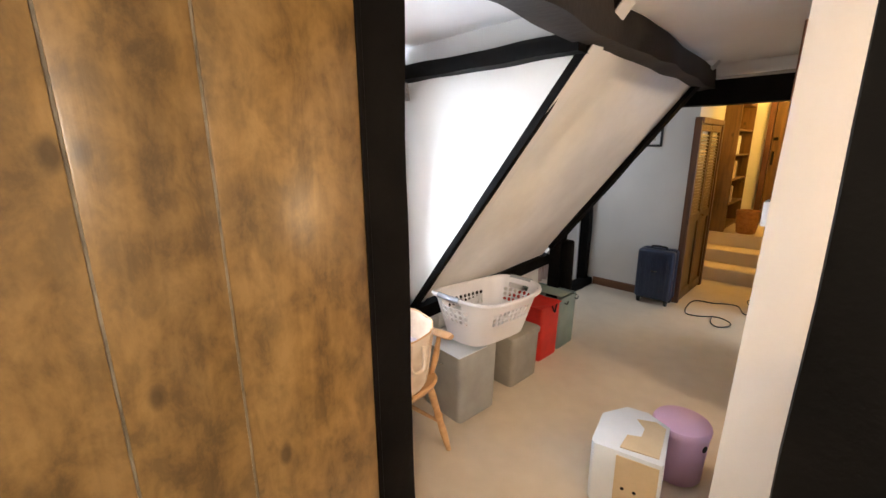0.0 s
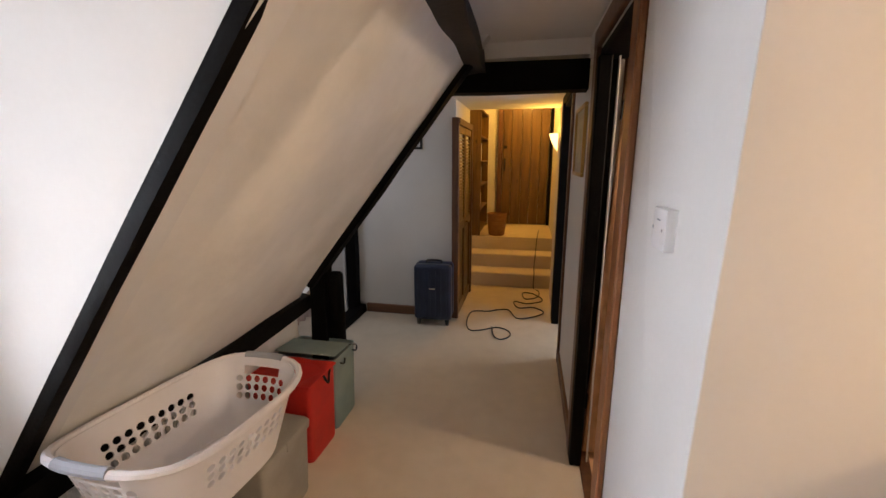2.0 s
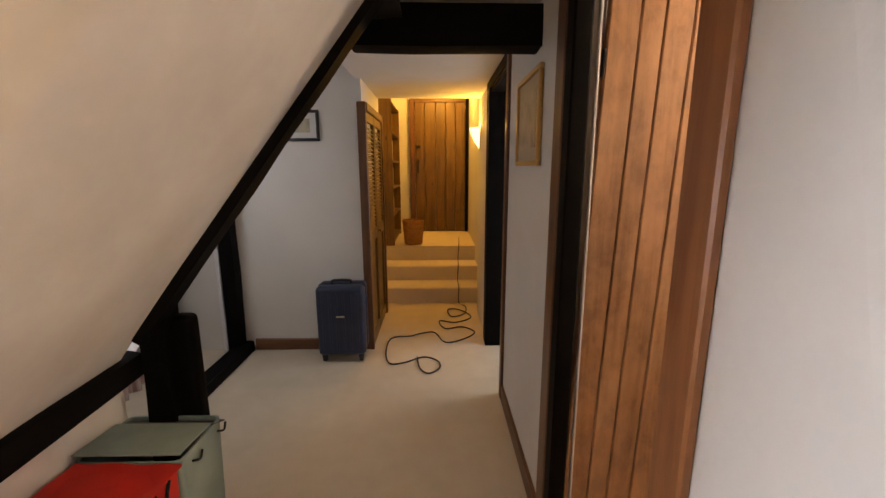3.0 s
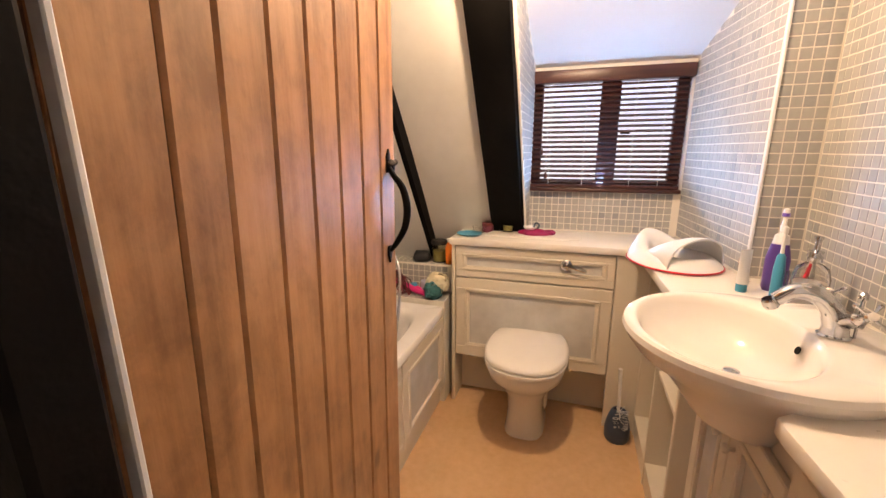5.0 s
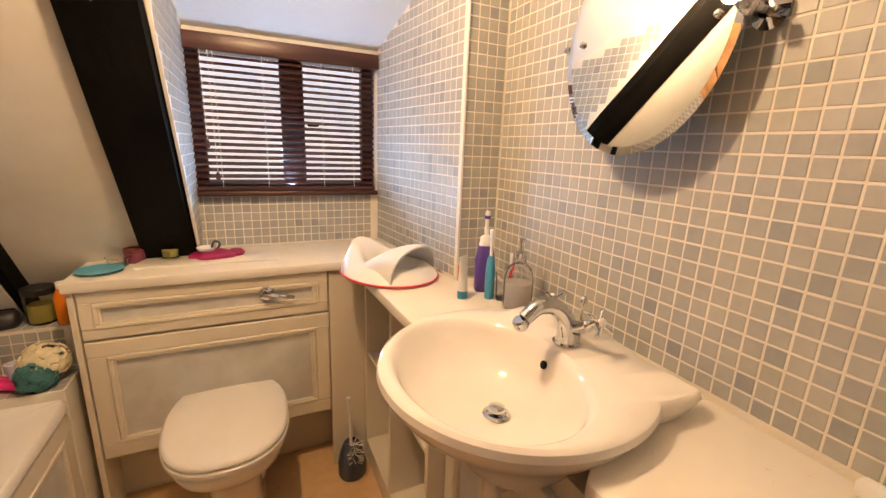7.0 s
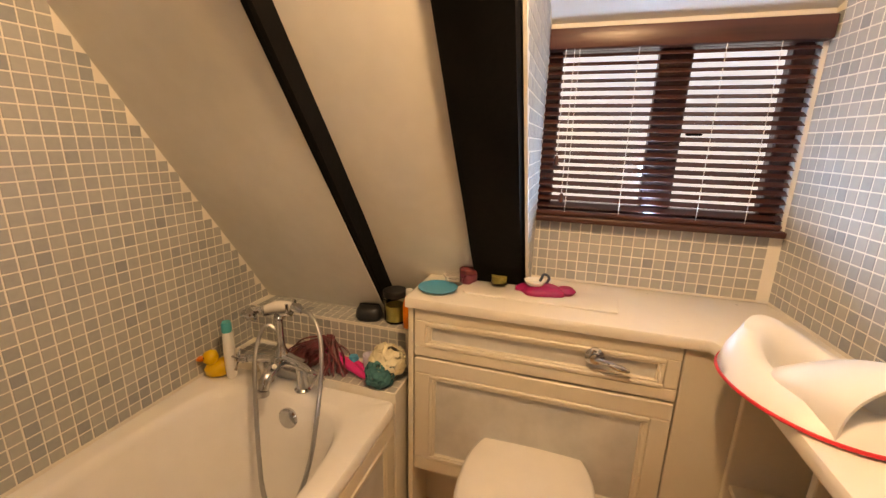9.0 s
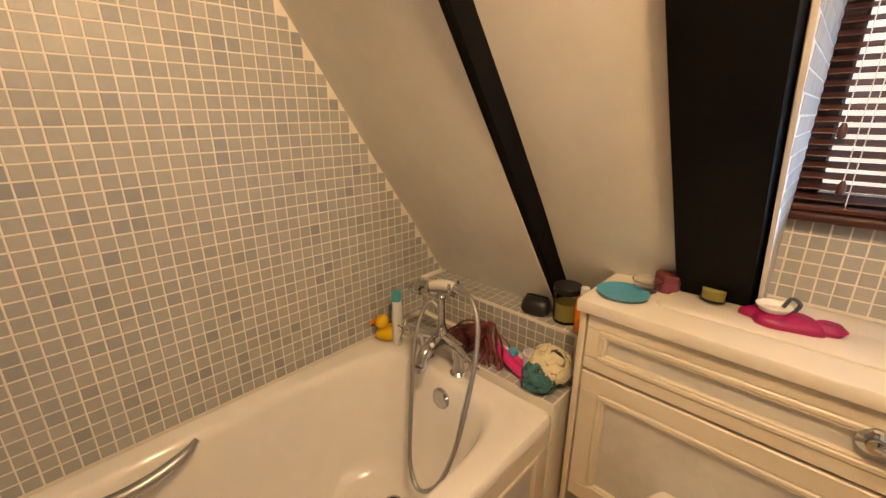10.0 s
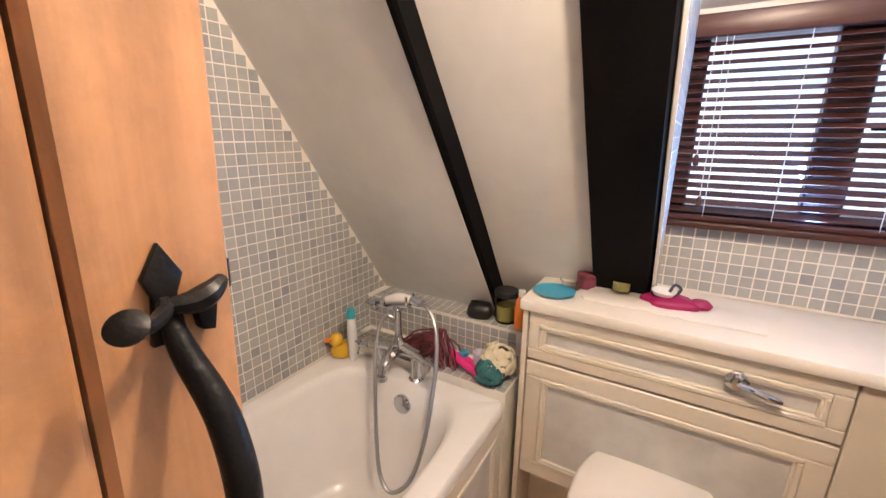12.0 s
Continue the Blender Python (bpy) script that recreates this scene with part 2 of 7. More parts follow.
def prism(outline, axis, a, b, bevel=0.0, bm=None):
    """Extrude a flat outline along an axis from a to b. Outline: pairs in the two other axes, in x, y, z order."""
    bm = bm or bmesh.new()

    def at(p, w):
        q = list(p)
        q.insert("xyz".index(axis), w)
        return q
    v0 = [bm.verts.new(at(p, a)) for p in outline]
    v1 = [bm.verts.new(at(p, b)) for p in outline]
    n = len(outline)
    fs = [bm.faces.new(v0), bm.faces.new(v1[::-1])]
    fs += [bm.faces.new((v0[i], v1[i], v1[(i + 1) % n], v0[(i + 1) % n])) for i in range(n)]
    bmesh.ops.recalc_face_normals(bm, faces=fs)
    if bevel:
        bmesh.ops.bevel(bm, geom=list({e for f in fs for e in f.edges}), offset=bevel, segments=2, affect="EDGES", profile=0.5)
    return bm


def lathe(profile, steps=28, centre=(0, 0, 0), sx=1.0, sy=1.0, bm=None):
    """A turned shape: profile of (radius, height) from bottom to top."""
    bm = bm or bmesh.new()
    rings = []
    for r, z in profile:
        rings.append([bm.verts.new((centre[0] + sx * r * math.cos(2 * math.pi * i / steps),
                                    centre[1] + sy * r * math.sin(2 * math.pi * i / steps), centre[2] + z)) for i in range(steps)])
    for a, b in zip(rings, rings[1:]):
        for i in range(steps):
            bm.faces.new((a[i], a[(i + 1) % steps], b[(i + 1) % steps], b[i]))
    if profile[0][0] > 0.0005:
        bm.faces.new(rings[0][::-1])
    if profile[-1][0] > 0.0005:
        bm.faces.new(rings[-1])
    return bm


def tube(points, radius, sides=10, bm=None, close=False):
    """A round bar along points; radius a number or one per point."""
    bm = bm or bmesh.new()
    pts = [Vector(p) for p in points]
    rings = []
    up = Vector((0.13, 0.21, 0.97))
    for i, p in enumerate(pts):
        d = (pts[min(i + 1, len(pts) - 1)] - pts[max(i - 1, 0)]).normalized()
        s = d.cross(up)
        if s.length < 0.05:
            s = d.cross(Vector((1, 0, 0)))
        s.normalize()
        u = s.cross(d)
        up = u
        r = radius[i] if isinstance(radius, (list, tuple)) else radius
        rings.append([bm.verts.new(p + r * (math.cos(2 * math.pi * k / sides) * s + math.sin(2 * math.pi * k / sides) * u)) for k in range(sides)])
    for a, b in zip(rings, rings[1:]):
        for k in range(sides):
            bm.faces.new((a[k], a[(k + 1) % sides], b[(k + 1) % sides], b[k]))
    bm.faces.new(rings[0][::-1])
    bm.faces.new(rings[-1])
    return bm


def curve_points(points, n=8):
    """A smooth line through points."""
    p = [Vector(q) for q in points]
    p = [2 * p[0] - p[1]] + p + [2 * p[-1] - p[-2]]
    out = []
    for i in range(1, len(p) - 2):
        for k in range(n):
            t = k / n
            out.append(0.5 * (2 * p[i] + (p[i + 1] - p[i - 1]) * t + (2 * p[i - 1] - 5 * p[i] + 4 * p[i + 1] - p[i + 2]) * t * t
                              + (3 * p[i] - p[i - 1] - 3 * p[i + 1] + p[i + 2]) * t ** 3))
    out.append(p[-2])
    return out


def grid(fn, nu, nv, bm=None, wrap=False):
    """A sheet of nu by nv cells from fn(u, v) in 0..1."""
    bm = bm or bmesh.new()
    vs = [[bm.verts.new(fn(i / nu, j / nv)) for j in range(nv + 1)] for i in range(nu if wrap else nu + 1)]
    for i in range(nu):
        for j in range(nv):
            k = (i + 1) % nu if wrap else i + 1
            bm.faces.new((vs[i][j], vs[k][j], vs[k][j + 1], vs[i][j + 1]))
    return bm


def thicken(bm, t):
    bmesh.ops.recalc_face_normals(bm, faces=bm.faces)
    bmesh.ops.solidify(bm, geom=list(bm.faces), thickness=t)
    return bm


def rough_bar(p0, p1, w, h, wobble=0.012, seed=0, parts=18, normal=None, taper=0.0):
    """A hewn timber from p0 to p1, of width w across normal's side and depth h along normal, uneven along its length."""
    p0, p1 = Vector(p0), Vector(p1)
    d = (p1 - p0).normalized()
    nrm = Vector(normal or (0, 0, 1))
    nrm = (nrm - d * nrm.dot(d)).normalized()
    s = d.cross(nrm)
    bm = bmesh.new()
    rings = []
    prof = [(-1, -1), (-0.35, -1.04), (0.35, -1.0), (1, -1), (1.03, -0.3), (1, 0.4), (0.9, 1), (0.3, 1.05), (-0.4, 1.0), (-0.95, 1), (-1.03, 0.3), (-1, -0.4)]
    for i in range(parts + 1):
        f = i / parts
        c = p0.lerp(p1, f)
        k = 1 - taper * f
        ring = []
        for j, (a, b) in enumerate(prof):
            q = noise.noise(Vector((f * (p1 - p0).length * 4.0 + seed * 9.1, j * 0.45, seed * 3.3)))
            q2 = noise.noise(Vector((f * (p1 - p0).length * 1.6 + seed * 5.1, 7.7, seed * 2.3)))
            ring.append(bm.verts.new(c + s * (a * w / 2 * k + wobble * (q * 0.7 + q2)) + nrm * (b * h / 2 * k + wobble * (q * 0.5 + q2 * 0.6))))
        rings.append(ring)
    n = len(prof)
    for a, b in zip(rings, rings[1:]):
        for j in range(n):
            bm.faces.new((a[j], a[(j + 1) % n], b[(j + 1) % n], b[j]))
    bm.faces.new(rings[0][::-1])
    bm.faces.new(rings[-1])
    bmesh.ops.recalc_face_normals(bm, faces=bm.faces)
    return bm


def mesh_object(name, bm, material, smooth=35):
    me = bpy.data.meshes.new(name)
    bmesh.ops.recalc_face_normals(bm, faces=bm.faces)
    if smooth:
        lim = radians(smooth)
        for f in bm.faces:
            f.smooth = True
        for e in bm.edges:
            e.smooth = len(e.link_faces) == 2 and e.calc_face_angle(0) < lim
    bm.to_mesh(me)
    bm.free()
    me.materials.append(M[material] if isinstance(material, str) else material)
    return new(name, me)


def part(name, bm, material, parent, label="", smooth=35):
    ob = mesh_object(name, bm, material, smooth)
    ob.parent = parent
    if label:
        ob["label"] = label
    return ob


def thing(name, label, category, group="", place=(0, 0, 0)):
    ob = new(name)
    ob.location = place
    ob.empty_display_size = 0.1
    return tagged(ob, label, category, group)


def one(name, bm, material, label, category, group="", smooth=35):
    return tagged(mesh_object(name, bm, material, smooth), label, category, group)


def structure(name, bm, material, label="", category="", smooth=30):
    return tagged(mesh_object(name, bm, material, smooth), label, category, kind="structure")

# ---------------------------------------------------------------- the plan
XR = 0.236        # corridor's east wall
XB = 0.346        # its bathroom side
YM = 2.03         # bathroom's south wall (mirror)
YW = 1.87         # stairwell side of the same wall
YB = 4.04         # bathroom's north wall (bath)
XW = 2.335        # bathroom's window wall
YC = 1.85         # dormer cheek
CORR_K = 0.778    # corridor slope: dx per dz


def slope_x(z):
    """Corridor slope's face."""
    return -1.245 + (z - 0.885) * CORR_K


BATH_K = 0.669


def bath_slope_x(z):
    """Bathroom slope's face."""
    return 2.24 - (z - 0.724) * BATH_K


# floors
structure("floor", box(-2.6, XR + 0.055, -1.6, 6.06, -0.12, 0.0), "carpet", "beige cut-pile carpet with walked tracks", "carpet")
structure("floor_landing", box(XR + 0.055, 0.64, -1.6, YW, -0.12, 0.0), "carpet", "beige carpet of the stair landing", "carpet")
structure("floor_bathroom", box(XR + 0.055, 2.6, YW + 0.02, YB + 0.1, -0.12, 0.0), "vinyl", "tan vinyl sheet floor with faint mottling", "floor")
structure("floor_side_room", box(XR + 0.055, 2.6, YB + 0.12, 5.83, -0.12, -0.002), "carpet", "pale carpet of the side room", "carpet")
part("threshold_strip", box(XR + 0.03, XR + 0.085, 2.46, 3.2, 0.0, 0.008, 0.003), "brown_trim", bpy.data.objects["floor_bathroom"])

# corridor east wall, with the bathroom doorway and the side-room doorway
DY0, DY1, DH = 2.47, 3.21, 1.99
SY0, SY1, SH = 4.22, 5.0, 2.0
wall = bmesh.new()
for y0, y1, z0, z1 in ((YW, DY0, 0, 2.5), (DY1, SY0, 0, 2.5), (SY1, 5.83, 0, 2.5), (DY0, DY1, DH, 2.5), (SY0, SY1, SH, 2.5)):
    box(XR, XB, y0, y1, z0, z1, bm=wall)
for v in wall.verts:      # the old wall leans away at its free end
    if v.co.y < YW + 0.01 and v.co.x < XR + 0.01 and v.co.z > 2.0:
        v.co.x += 0.05
structure("wall_east", wall, "wall", "white emulsioned wall with two doorways", "wall")
# wall between the stairwell and the bathroom
structure("wall_stairwell", prism([(XR + 0.001, 0.0), (XR + 0.051, 2.5), (3.2, 2.5), (3.2, -2.4), (XR + 0.001, -2.4)], "y", YW - 0.002, YM - 0.006), "wall", "white wall warm in lamplight", "wall")
structure("wall_bathroom_north", box(XB, 2.6, YB + 0.006, YB + 0.11, 0, 2.5), "wall", "wall behind the bath", "wall")
# entrance wall with its doorway
EY0, EY1, EX0, EX1 = 0.822, 0.96, -0.408, 0.43
ent = bmesh.new()
for x0, x1, z0, z1 in ((-2.2, EX0 - 0.09, 0, 2.6), (EX1 + 0.1, 3.2, -2.4, 2.6), (EX0 - 0.09, EX1 + 0.1, 2.06, 2.6)):
    box(x0, x1, EY0 + 0.01, EY1 - 0.01, z0, z1, bm=ent)
structure("wall_entrance", ent, "wall", "white wall with a black-framed doorway", "wall")
fr = tagged(new("door_frame_entrance"), "black painted timber door frame", "door frame", kind="structure")
part("jamb", rough_bar((EX0 - 0.05, (EY0 + EY1) / 2, 0), (EX0 - 0.05, (EY0 + EY1) / 2, 2.06), 0.14, 0.1, 0.006, 3, 20, (1, 0, 0)), "black_beam", fr)
part("jamb", rough_bar((EX1 + 0.06, (EY0 + EY1) / 2, 0), (EX1 + 0.06, (EY0 + EY1) / 2, 2.06), 0.14, 0.12, 0.006, 4, 20, (1, 0, 0)), "black_beam", fr)
part("head", rough_bar((EX0 - 0.1, (EY0 + EY1) / 2, 2.06), (EX1 + 0.12, (EY0 + EY1) / 2, 2.06), 0.14, 0.1, 0.006, 5, 12), "black_beam", fr)
# the start room behind the camera
structure("wall_start_south", box(-1.8, 3.2, -1.7, -1.6, -2.4, 2.6), "wall", "plain white wall", "wall")
structure("wall_start_west", box(-1.9, -1.8, -1.7, EY0 + 0.01, 0, 2.6), "wall", "plain white wall", "wall")
structure("wall_far_east", box(3.2, 3.3, -1.7, 5.9, -2.4, 2.6), "wall", "plain white wall", "wall")
structure("ceiling_start", box(-1.9, 3.3, -1.7, EY0 + 0.01, 2.35, 2.45), "ceiling", "white ceiling", "ceiling")

# corridor: ceiling, roof slope, cheeks
structure("ceiling_corridor", box(-0.46, 3.3, EY0 + 0.01, 3.52, 2.14, 2.24), "ceiling", "white ceiling in soft shade", "ceiling")
structure("ceiling_passage", box(-0.75, XR + 0.1, 3.52, 5.72, 2.06, 2.24), "ceiling", "white ceiling warm in lamplight", "ceiling")
structure("ceiling_upper_landing", box(-1.7, 1.3, 5.72, 7.95, 2.66, 2.76), "ceiling", "white ceiling of the upper landing", "ceiling")
structure("ceiling_drop", box(-1.7, 1.3, 5.72, 5.80, 2.06, 2.70), "ceiling", "plaster face where the ceiling steps up", "wall")


def slope_sheet(u, v):
    y = YC + 0.022 + u * (3.285 - YC - 0.022)
    z = 0.69 + v * (2.05 - 0.69)
    bulge = 0.013 * noise.noise(Vector((y * 1.1, z * 1.3, 2.0))) + 0.05 * max(0.0, 0.82 - z)
    return Vector((slope_x(z) + bulge, y, z))


sl = grid(slope_sheet, 30, 30)
structure("roof_slope", thicken(sl, -0.06), "plaster", "sloping white plaster ceiling under the roof", "sloped ceiling")
structure("knee_wall", box(-1.56, -1.45, YC, 3.36, 0, 0.70), "plaster", "low white plaster wall under the slope", "wall")
# dormer one: side walls, front wall with window, ceiling
cheek = prism([(slope_x(2.14) + 0.03, 2.14), (slope_x(0.55), 0.55), (slope_x(0.55), 0.0), (-2.1, 0.0), (-2.1, 2.3), (slope_x(2.14), 2.3)], "y", YC, YC + 0.09)
structure("dormer_cheek", cheek, "wall", "white dormer side wall in bright daylight", "wall")
WY0, WY1, WZ0, WZ1 = 0.98, 1.81, 0.95, 1.92
fw = bmesh.new()
for y0, y1, z0, z1 in ((0.80, YC, 0, WZ0), (0.80, YC, WZ1, 2.4), (0.80, WY0, WZ0, WZ1), (WY1, YC, WZ0, WZ1)):
    box(-2.0, -1.9, y0, y1, z0, z1, bm=fw)
structure("wall_dormer_front", fw, "wall", "white dormer front wall under the window", "wall")
structure("ceiling_dormer", box(-2.1, -0.44, EY0, YC + 0.05, 2.16, 2.24), "ceiling", "white dormer ceiling", "ceiling")
# far wall and second dormer
structure("wall_far", prism([(-2.6, 0.0), (-0.71, 0.0), (-0.71, 2.2), (-2.6, 2.2)], "y", 4.93, 5.03), "wall", "white wall facing down the corridor", "wall")
structure("wall_far_dormer_front", box(-2.6, -2.5, 3.3, 4.95, 0, 2.3), "wall", "white wall at the back of the far dormer", "wall")
structure("ceiling_far_dormer", box(-2.6, -0.44, 3.40, 5.0, 2.16, 2.24), "ceiling", "white ceiling of the far dormer", "ceiling")
structure("dormer_cheek_far", prism([(slope_x(2.14), 2.14), (slope_x(0.3), 0.3), (slope_x(0.3), 0.0), (-2.6, 0.0), (-2.6, 2.2)], "y", 3.36, 3.44), "wall", "white side wall of the far dormer", "wall")
# passage west wall and upper landing
structure("wall_passage_west", box(-0.81, -0.711, 5.03, 5.83, 0, 2.1), "wall", "white passage wall warm in lamplight", "wall")
structure("floor_upper_landing", box(-1.7, 1.3, 6.65, 7.95, -0.1, 0.51), "carpet", "beige carpet of the upper landing", "carpet")
for i in range(2):
    structure("stair_%d" % (i + 1), box(-0.86, XR + 0.1, 6.05 + 0.30 * i, 6.65, -0.1 + 0.1 * i, 0.17 * (i + 1), 0.012), "carpet", "carpeted shallow step", "step")
structure("wall_landing_west", box(-0.96, -0.86, 5.83, 7.95, 0, 2.7), "wall", "landing wall behind the bookcase", "wall")
structure("wall_landing_east", box(XR + 0.05, XR + 0.15, 5.83, 7.95, 0, 2.7), "wall", "landing wall warm in lamplight", "wall")
structure("wall_landing_end", box(-1.7, 1.3, 7.84, 7.94, 0, 2.7), "wall", "end wall of the upper landing", "wall")
structure("wall_side_room_east", box(2.6, 2.7, 4.1, 5.9, 0, 2.5), "wall", "pale wall of the side room", "wall")
structure("wall_side_room_north", box(XB, 2.7, 5.83, 5.93, 0, 2.5), "wall", "pale wall of the side room", "wall")
structure("ceiling_side_room", box(XR + 0.1, 2.7, 4.1, 5.9, 2.3, 2.4), "ceiling", "white ceiling of the side room", "ceiling")

# bathroom shell
structure("ceiling_bathroom", box(XB - 0.05, 1.30, YM - 0.1, YB + 0.1, 2.12, 2.2), "ceiling", "white bathroom ceiling", "ceiling")


def bath_slope(u, v):
    y = 3.503 + u * (YB + 0.02 - 3.503)
    z = 0.55 + v * (2.16 - 0.55)
    return Vector((bath_slope_x(z) + 0.006 * noise.noise(Vector((y * 2.0, z * 2.2, 5.0))), y, z))


def bath_slope_back(u, v):
    y = 2.97 + u * (3.50 - 2.97)
    z = 0.60 + v * (2.2 - 0.60)
    return Vector((bath_slope_x(z) + (0.155 - 0.07 * (z - 0.93)) * (1.0 - 0.48 * u) + 0.012 * noise.noise(Vector((y * 3.0, z * 2.6, 5.0))), y, z))


structure("roof_slope_bathroom", thicken(grid(bath_slope, 16, 30), -0.05), "plaster", "sloping plaster above the bath", "sloped ceiling")
structure("roof_slope_recessed", thicken(grid(bath_slope_back, 16, 36), -0.05), "plaster", "uneven plaster set back between dark timbers", "sloped ceiling")
BY0, BY1, BZ0, BZ1 = 2.262, 2.975, 1.125, 1.70
bw = bmesh.new()
for y0, y1, z0, z1 in ((2.0, 4.2, 0, BZ0), (2.0, BY0, BZ0, BZ1), (BY1, 4.2, BZ0, BZ1), (2.0, 4.2, BZ1, 2.3)):
    box(XW, XW + 0.09, y0, y1, z0, z1, bm=bw)
structure("wall_bathroom_window", bw, "wall", "white wall round the bathroom window", "wall")
structure("ceiling_bathroom_dormer", prism([(2.36, 1.715), (1.24, 2.13), (1.24, 2.2), (2.42, 1.8)], "y", 2.0, 3.02), "ceiling", "white dormer ceiling blue in daylight", "ceiling")
structure("dormer_cheek_bathroom_north", prism([(2.345, 0.9), (2.345, 1.76), (bath_slope_x(2.13) + 0.1, 2.13), (bath_slope_x(0.9) + 0.1, 0.9)], "y", 2.966, 2.974), "grout", "narrow tiled dormer reveal", "wall")
structure("dormer_cheek_bathroom_south", prism([(1.655, YM - 0.01), (1.655, 2.172), (2.34, 2.249), (2.34, YM - 0.01)], "z", 0.0, 2.2), "grout", "mosaic-tiled dormer reveal", "wall")

# ================================================================ corridor


def superellipse(a, b, n, steps, cx=0.0, cy=0.0):
    out = []
    for i in range(steps):
        c, s = math.cos(2 * math.pi * i / steps), math.sin(2 * math.pi * i / steps)
        out.append((cx + a * math.copysign(abs(c) ** (2 / n), c), cy + b * math.copysign(abs(s) ** (2 / n), s)))
    return out


def loft(rings, bm=None, cap0=True, cap1=True):
    """Join outlines (lists of points of one length) into a skin."""
    bm = bm or bmesh.new()
    vs = [[bm.verts.new(p) for p in r] for r in rings]
    n = len(vs[0])
    for a, b in zip(vs, vs[1:]):
        for i in range(n):
            bm.faces.new((a[i], a[(i + 1) % n], b[(i + 1) % n], b[i]))
    if cap0:
        bm.faces.new(vs[0][::-1])
    if cap1:
        bm.faces.new(vs[-1])
    return bm


def stack(specs, steps=40, cap0=True, cap1=True):
    """Loft of superellipses: (cx, cy, a, b, power, z)."""
    return loft([[(x, y, z) for x, y in superellipse(a, b, n, steps, cx, cy)] for cx, cy, a, b, n, z in specs], None, cap0, cap1)


# ---- timbers
def timber(name, bm, mat, label):
    return one(name, bm, mat, label, "beam")


timber("rafter", rough_bar((slope_x(0.56) + 0.0, YC + 0.008, 0.56), (slope_x(2.16) + 0.0, YC + 0.008, 2.16), 0.036, 0.036, 0.002, 1, 24, (0.79, 0, -0.61)), "black_beam", "thin black painted rafter at the dormer's edge")
timber("rafter", rough_bar((slope_x(0.80) - 0.005, 3.322, 0.80), (slope_x(2.06) - 0.005, 3.322, 2.06), 0.09, 0.07, 0.006, 2, 24, (0.79, 0, -0.61)), "black_beam", "black rafter at the edge of the far dormer")
timber("wall_plate", rough_bar((-1.395, YC - 0.02, 0.61), (-1.385, 3.36, 0.675), 0.09, 0.085, 0.02, 3, 30), "black_beam", "uneven black wall plate under the sloping ceiling")
timber("tie_beam", rough_bar((-2.0, YC - 0.03, 2.012), (-0.37, YC - 0.03, 2.008), 0.09, 0.07, 0.012, 4, 26), "black_beam", "crooked black tie beam across the dormer")
timber("purlin", rough_bar((-0.315, EY1, 2.085), (-0.345, 3.52, 2.055), 0.115, 0.13, 0.022, 5, 40), "dark_beam", "crooked dark brown purlin running along the ceiling")
timber("cross_beam", rough_bar((-0.50, 3.56, 1.965), (XR + 0.015, 3.56, 1.962), 0.12, 0.152, 0.006, 6, 20), "black_beam", "heavy black beam across the corridor head")
post = thing("corner_post", "short black timber post at the slope's foot", "post")
part("post", rough_bar((-1.30, 3.37, 0), (-1.27, 3.36, 0.93), 0.10, 0.10, 0.012, 7, 14, (1, 0, 0)), "black_beam", post)
part("block", box(-1.24, -1.15, 3.36, 3.44, 0.0, 0.86, 0.025, None, 3), "black_beam", post)
timber("dormer_post", rough_bar((-1.745, 4.86, 0.0), (-1.72, 4.86, 2.16), 0.1, 0.1, 0.008, 8, 16, (1, 0, 0)), "black_beam", "black upright post against the far wall")
timber("floor_plate", rough_bar((-1.71, 3.46, 0.035), (-1.70, 4.92, 0.035), 0.12, 0.08, 0.008, 9, 16), "black_beam", "black timber sill lying on the carpet")
structure("trim_dormer", box(-1.84, -1.81, 4.84, 4.92, 0, 2.0, 0.004), "white_plastic", "white upright trim beside the post", "trim")

# ---- skirtings
structure("baseboard_far", box(-1.63, -0.80, 4.912, 4.93, 0, 0.095, 0.005), "trim_x", "brown stained skirting board", "baseboard")
structure("baseboard_east_1", box(XR - 0.016, XR, YW, 2.385, 0, 0.1, 0.004), "trim_y", "brown stained skirting board", "baseboard")
structure("baseboard_east_2", box(XR - 0.016, XR, 3.225, SY0 - 0.07, 0, 0.1, 0.004), "trim_y", "brown stained skirting board", "baseboard")


M["crack"] = mottled("dusty_pale_crack", (0.06, 0.04, 0.022), (0.30, 0.26, 0.20), 0.7, 9, 0, 60)


# ---- old plank door at the entrance
def old_door():
    d = thing("plank_door", "old varnished wide-plank door standing open with worn gaps", "door", place=(EX0, EY0, 0))
    x0, y = EX0 - 0.035, EY0 - 0.004
    for k, w in enumerate((0.335, 0.2, 0.24, 0.1)):
        bm = box(x0, EX0 + 0.006 - 0.002 * (k % 2), y - w + 0.004, y, 0.012, 1.99, 0.004, None, 2)
        p = part("plank", bm, "old_door", d)
        p.matrix_parent_inverse = Matrix.Translation((-EX0, -EY0, 0))
        y -= w
        p = part("gap_strip", box(x0, EX0 + 0.001, y - 0.001, y + 0.005, 0.02, 1.98), "crack", d, "pale dusty gap")
        p.matrix_parent_inverse = Matrix.Translation((-EX0, -EY0, 0))
    for z in (0.35, 1.65):
        p = part("ledge", box(x0 - 0.025, x0, EY0 - 0.82, EY0 - 0.05, z, z + 0.13, 0.005), "old_door", d)
        p.matrix_parent_inverse = Matrix.Translation((-EX0, -EY0, 0))
    p = part("edge_strip", box(x0, EX0 + 0.012, EY0 - 0.012, EY0 + 0.004, 0.012, 1.99, 0.003), "black_beam", d, "black painted door edge")
    p.matrix_parent_inverse = Matrix.Translation((-EX0, -EY0, 0))


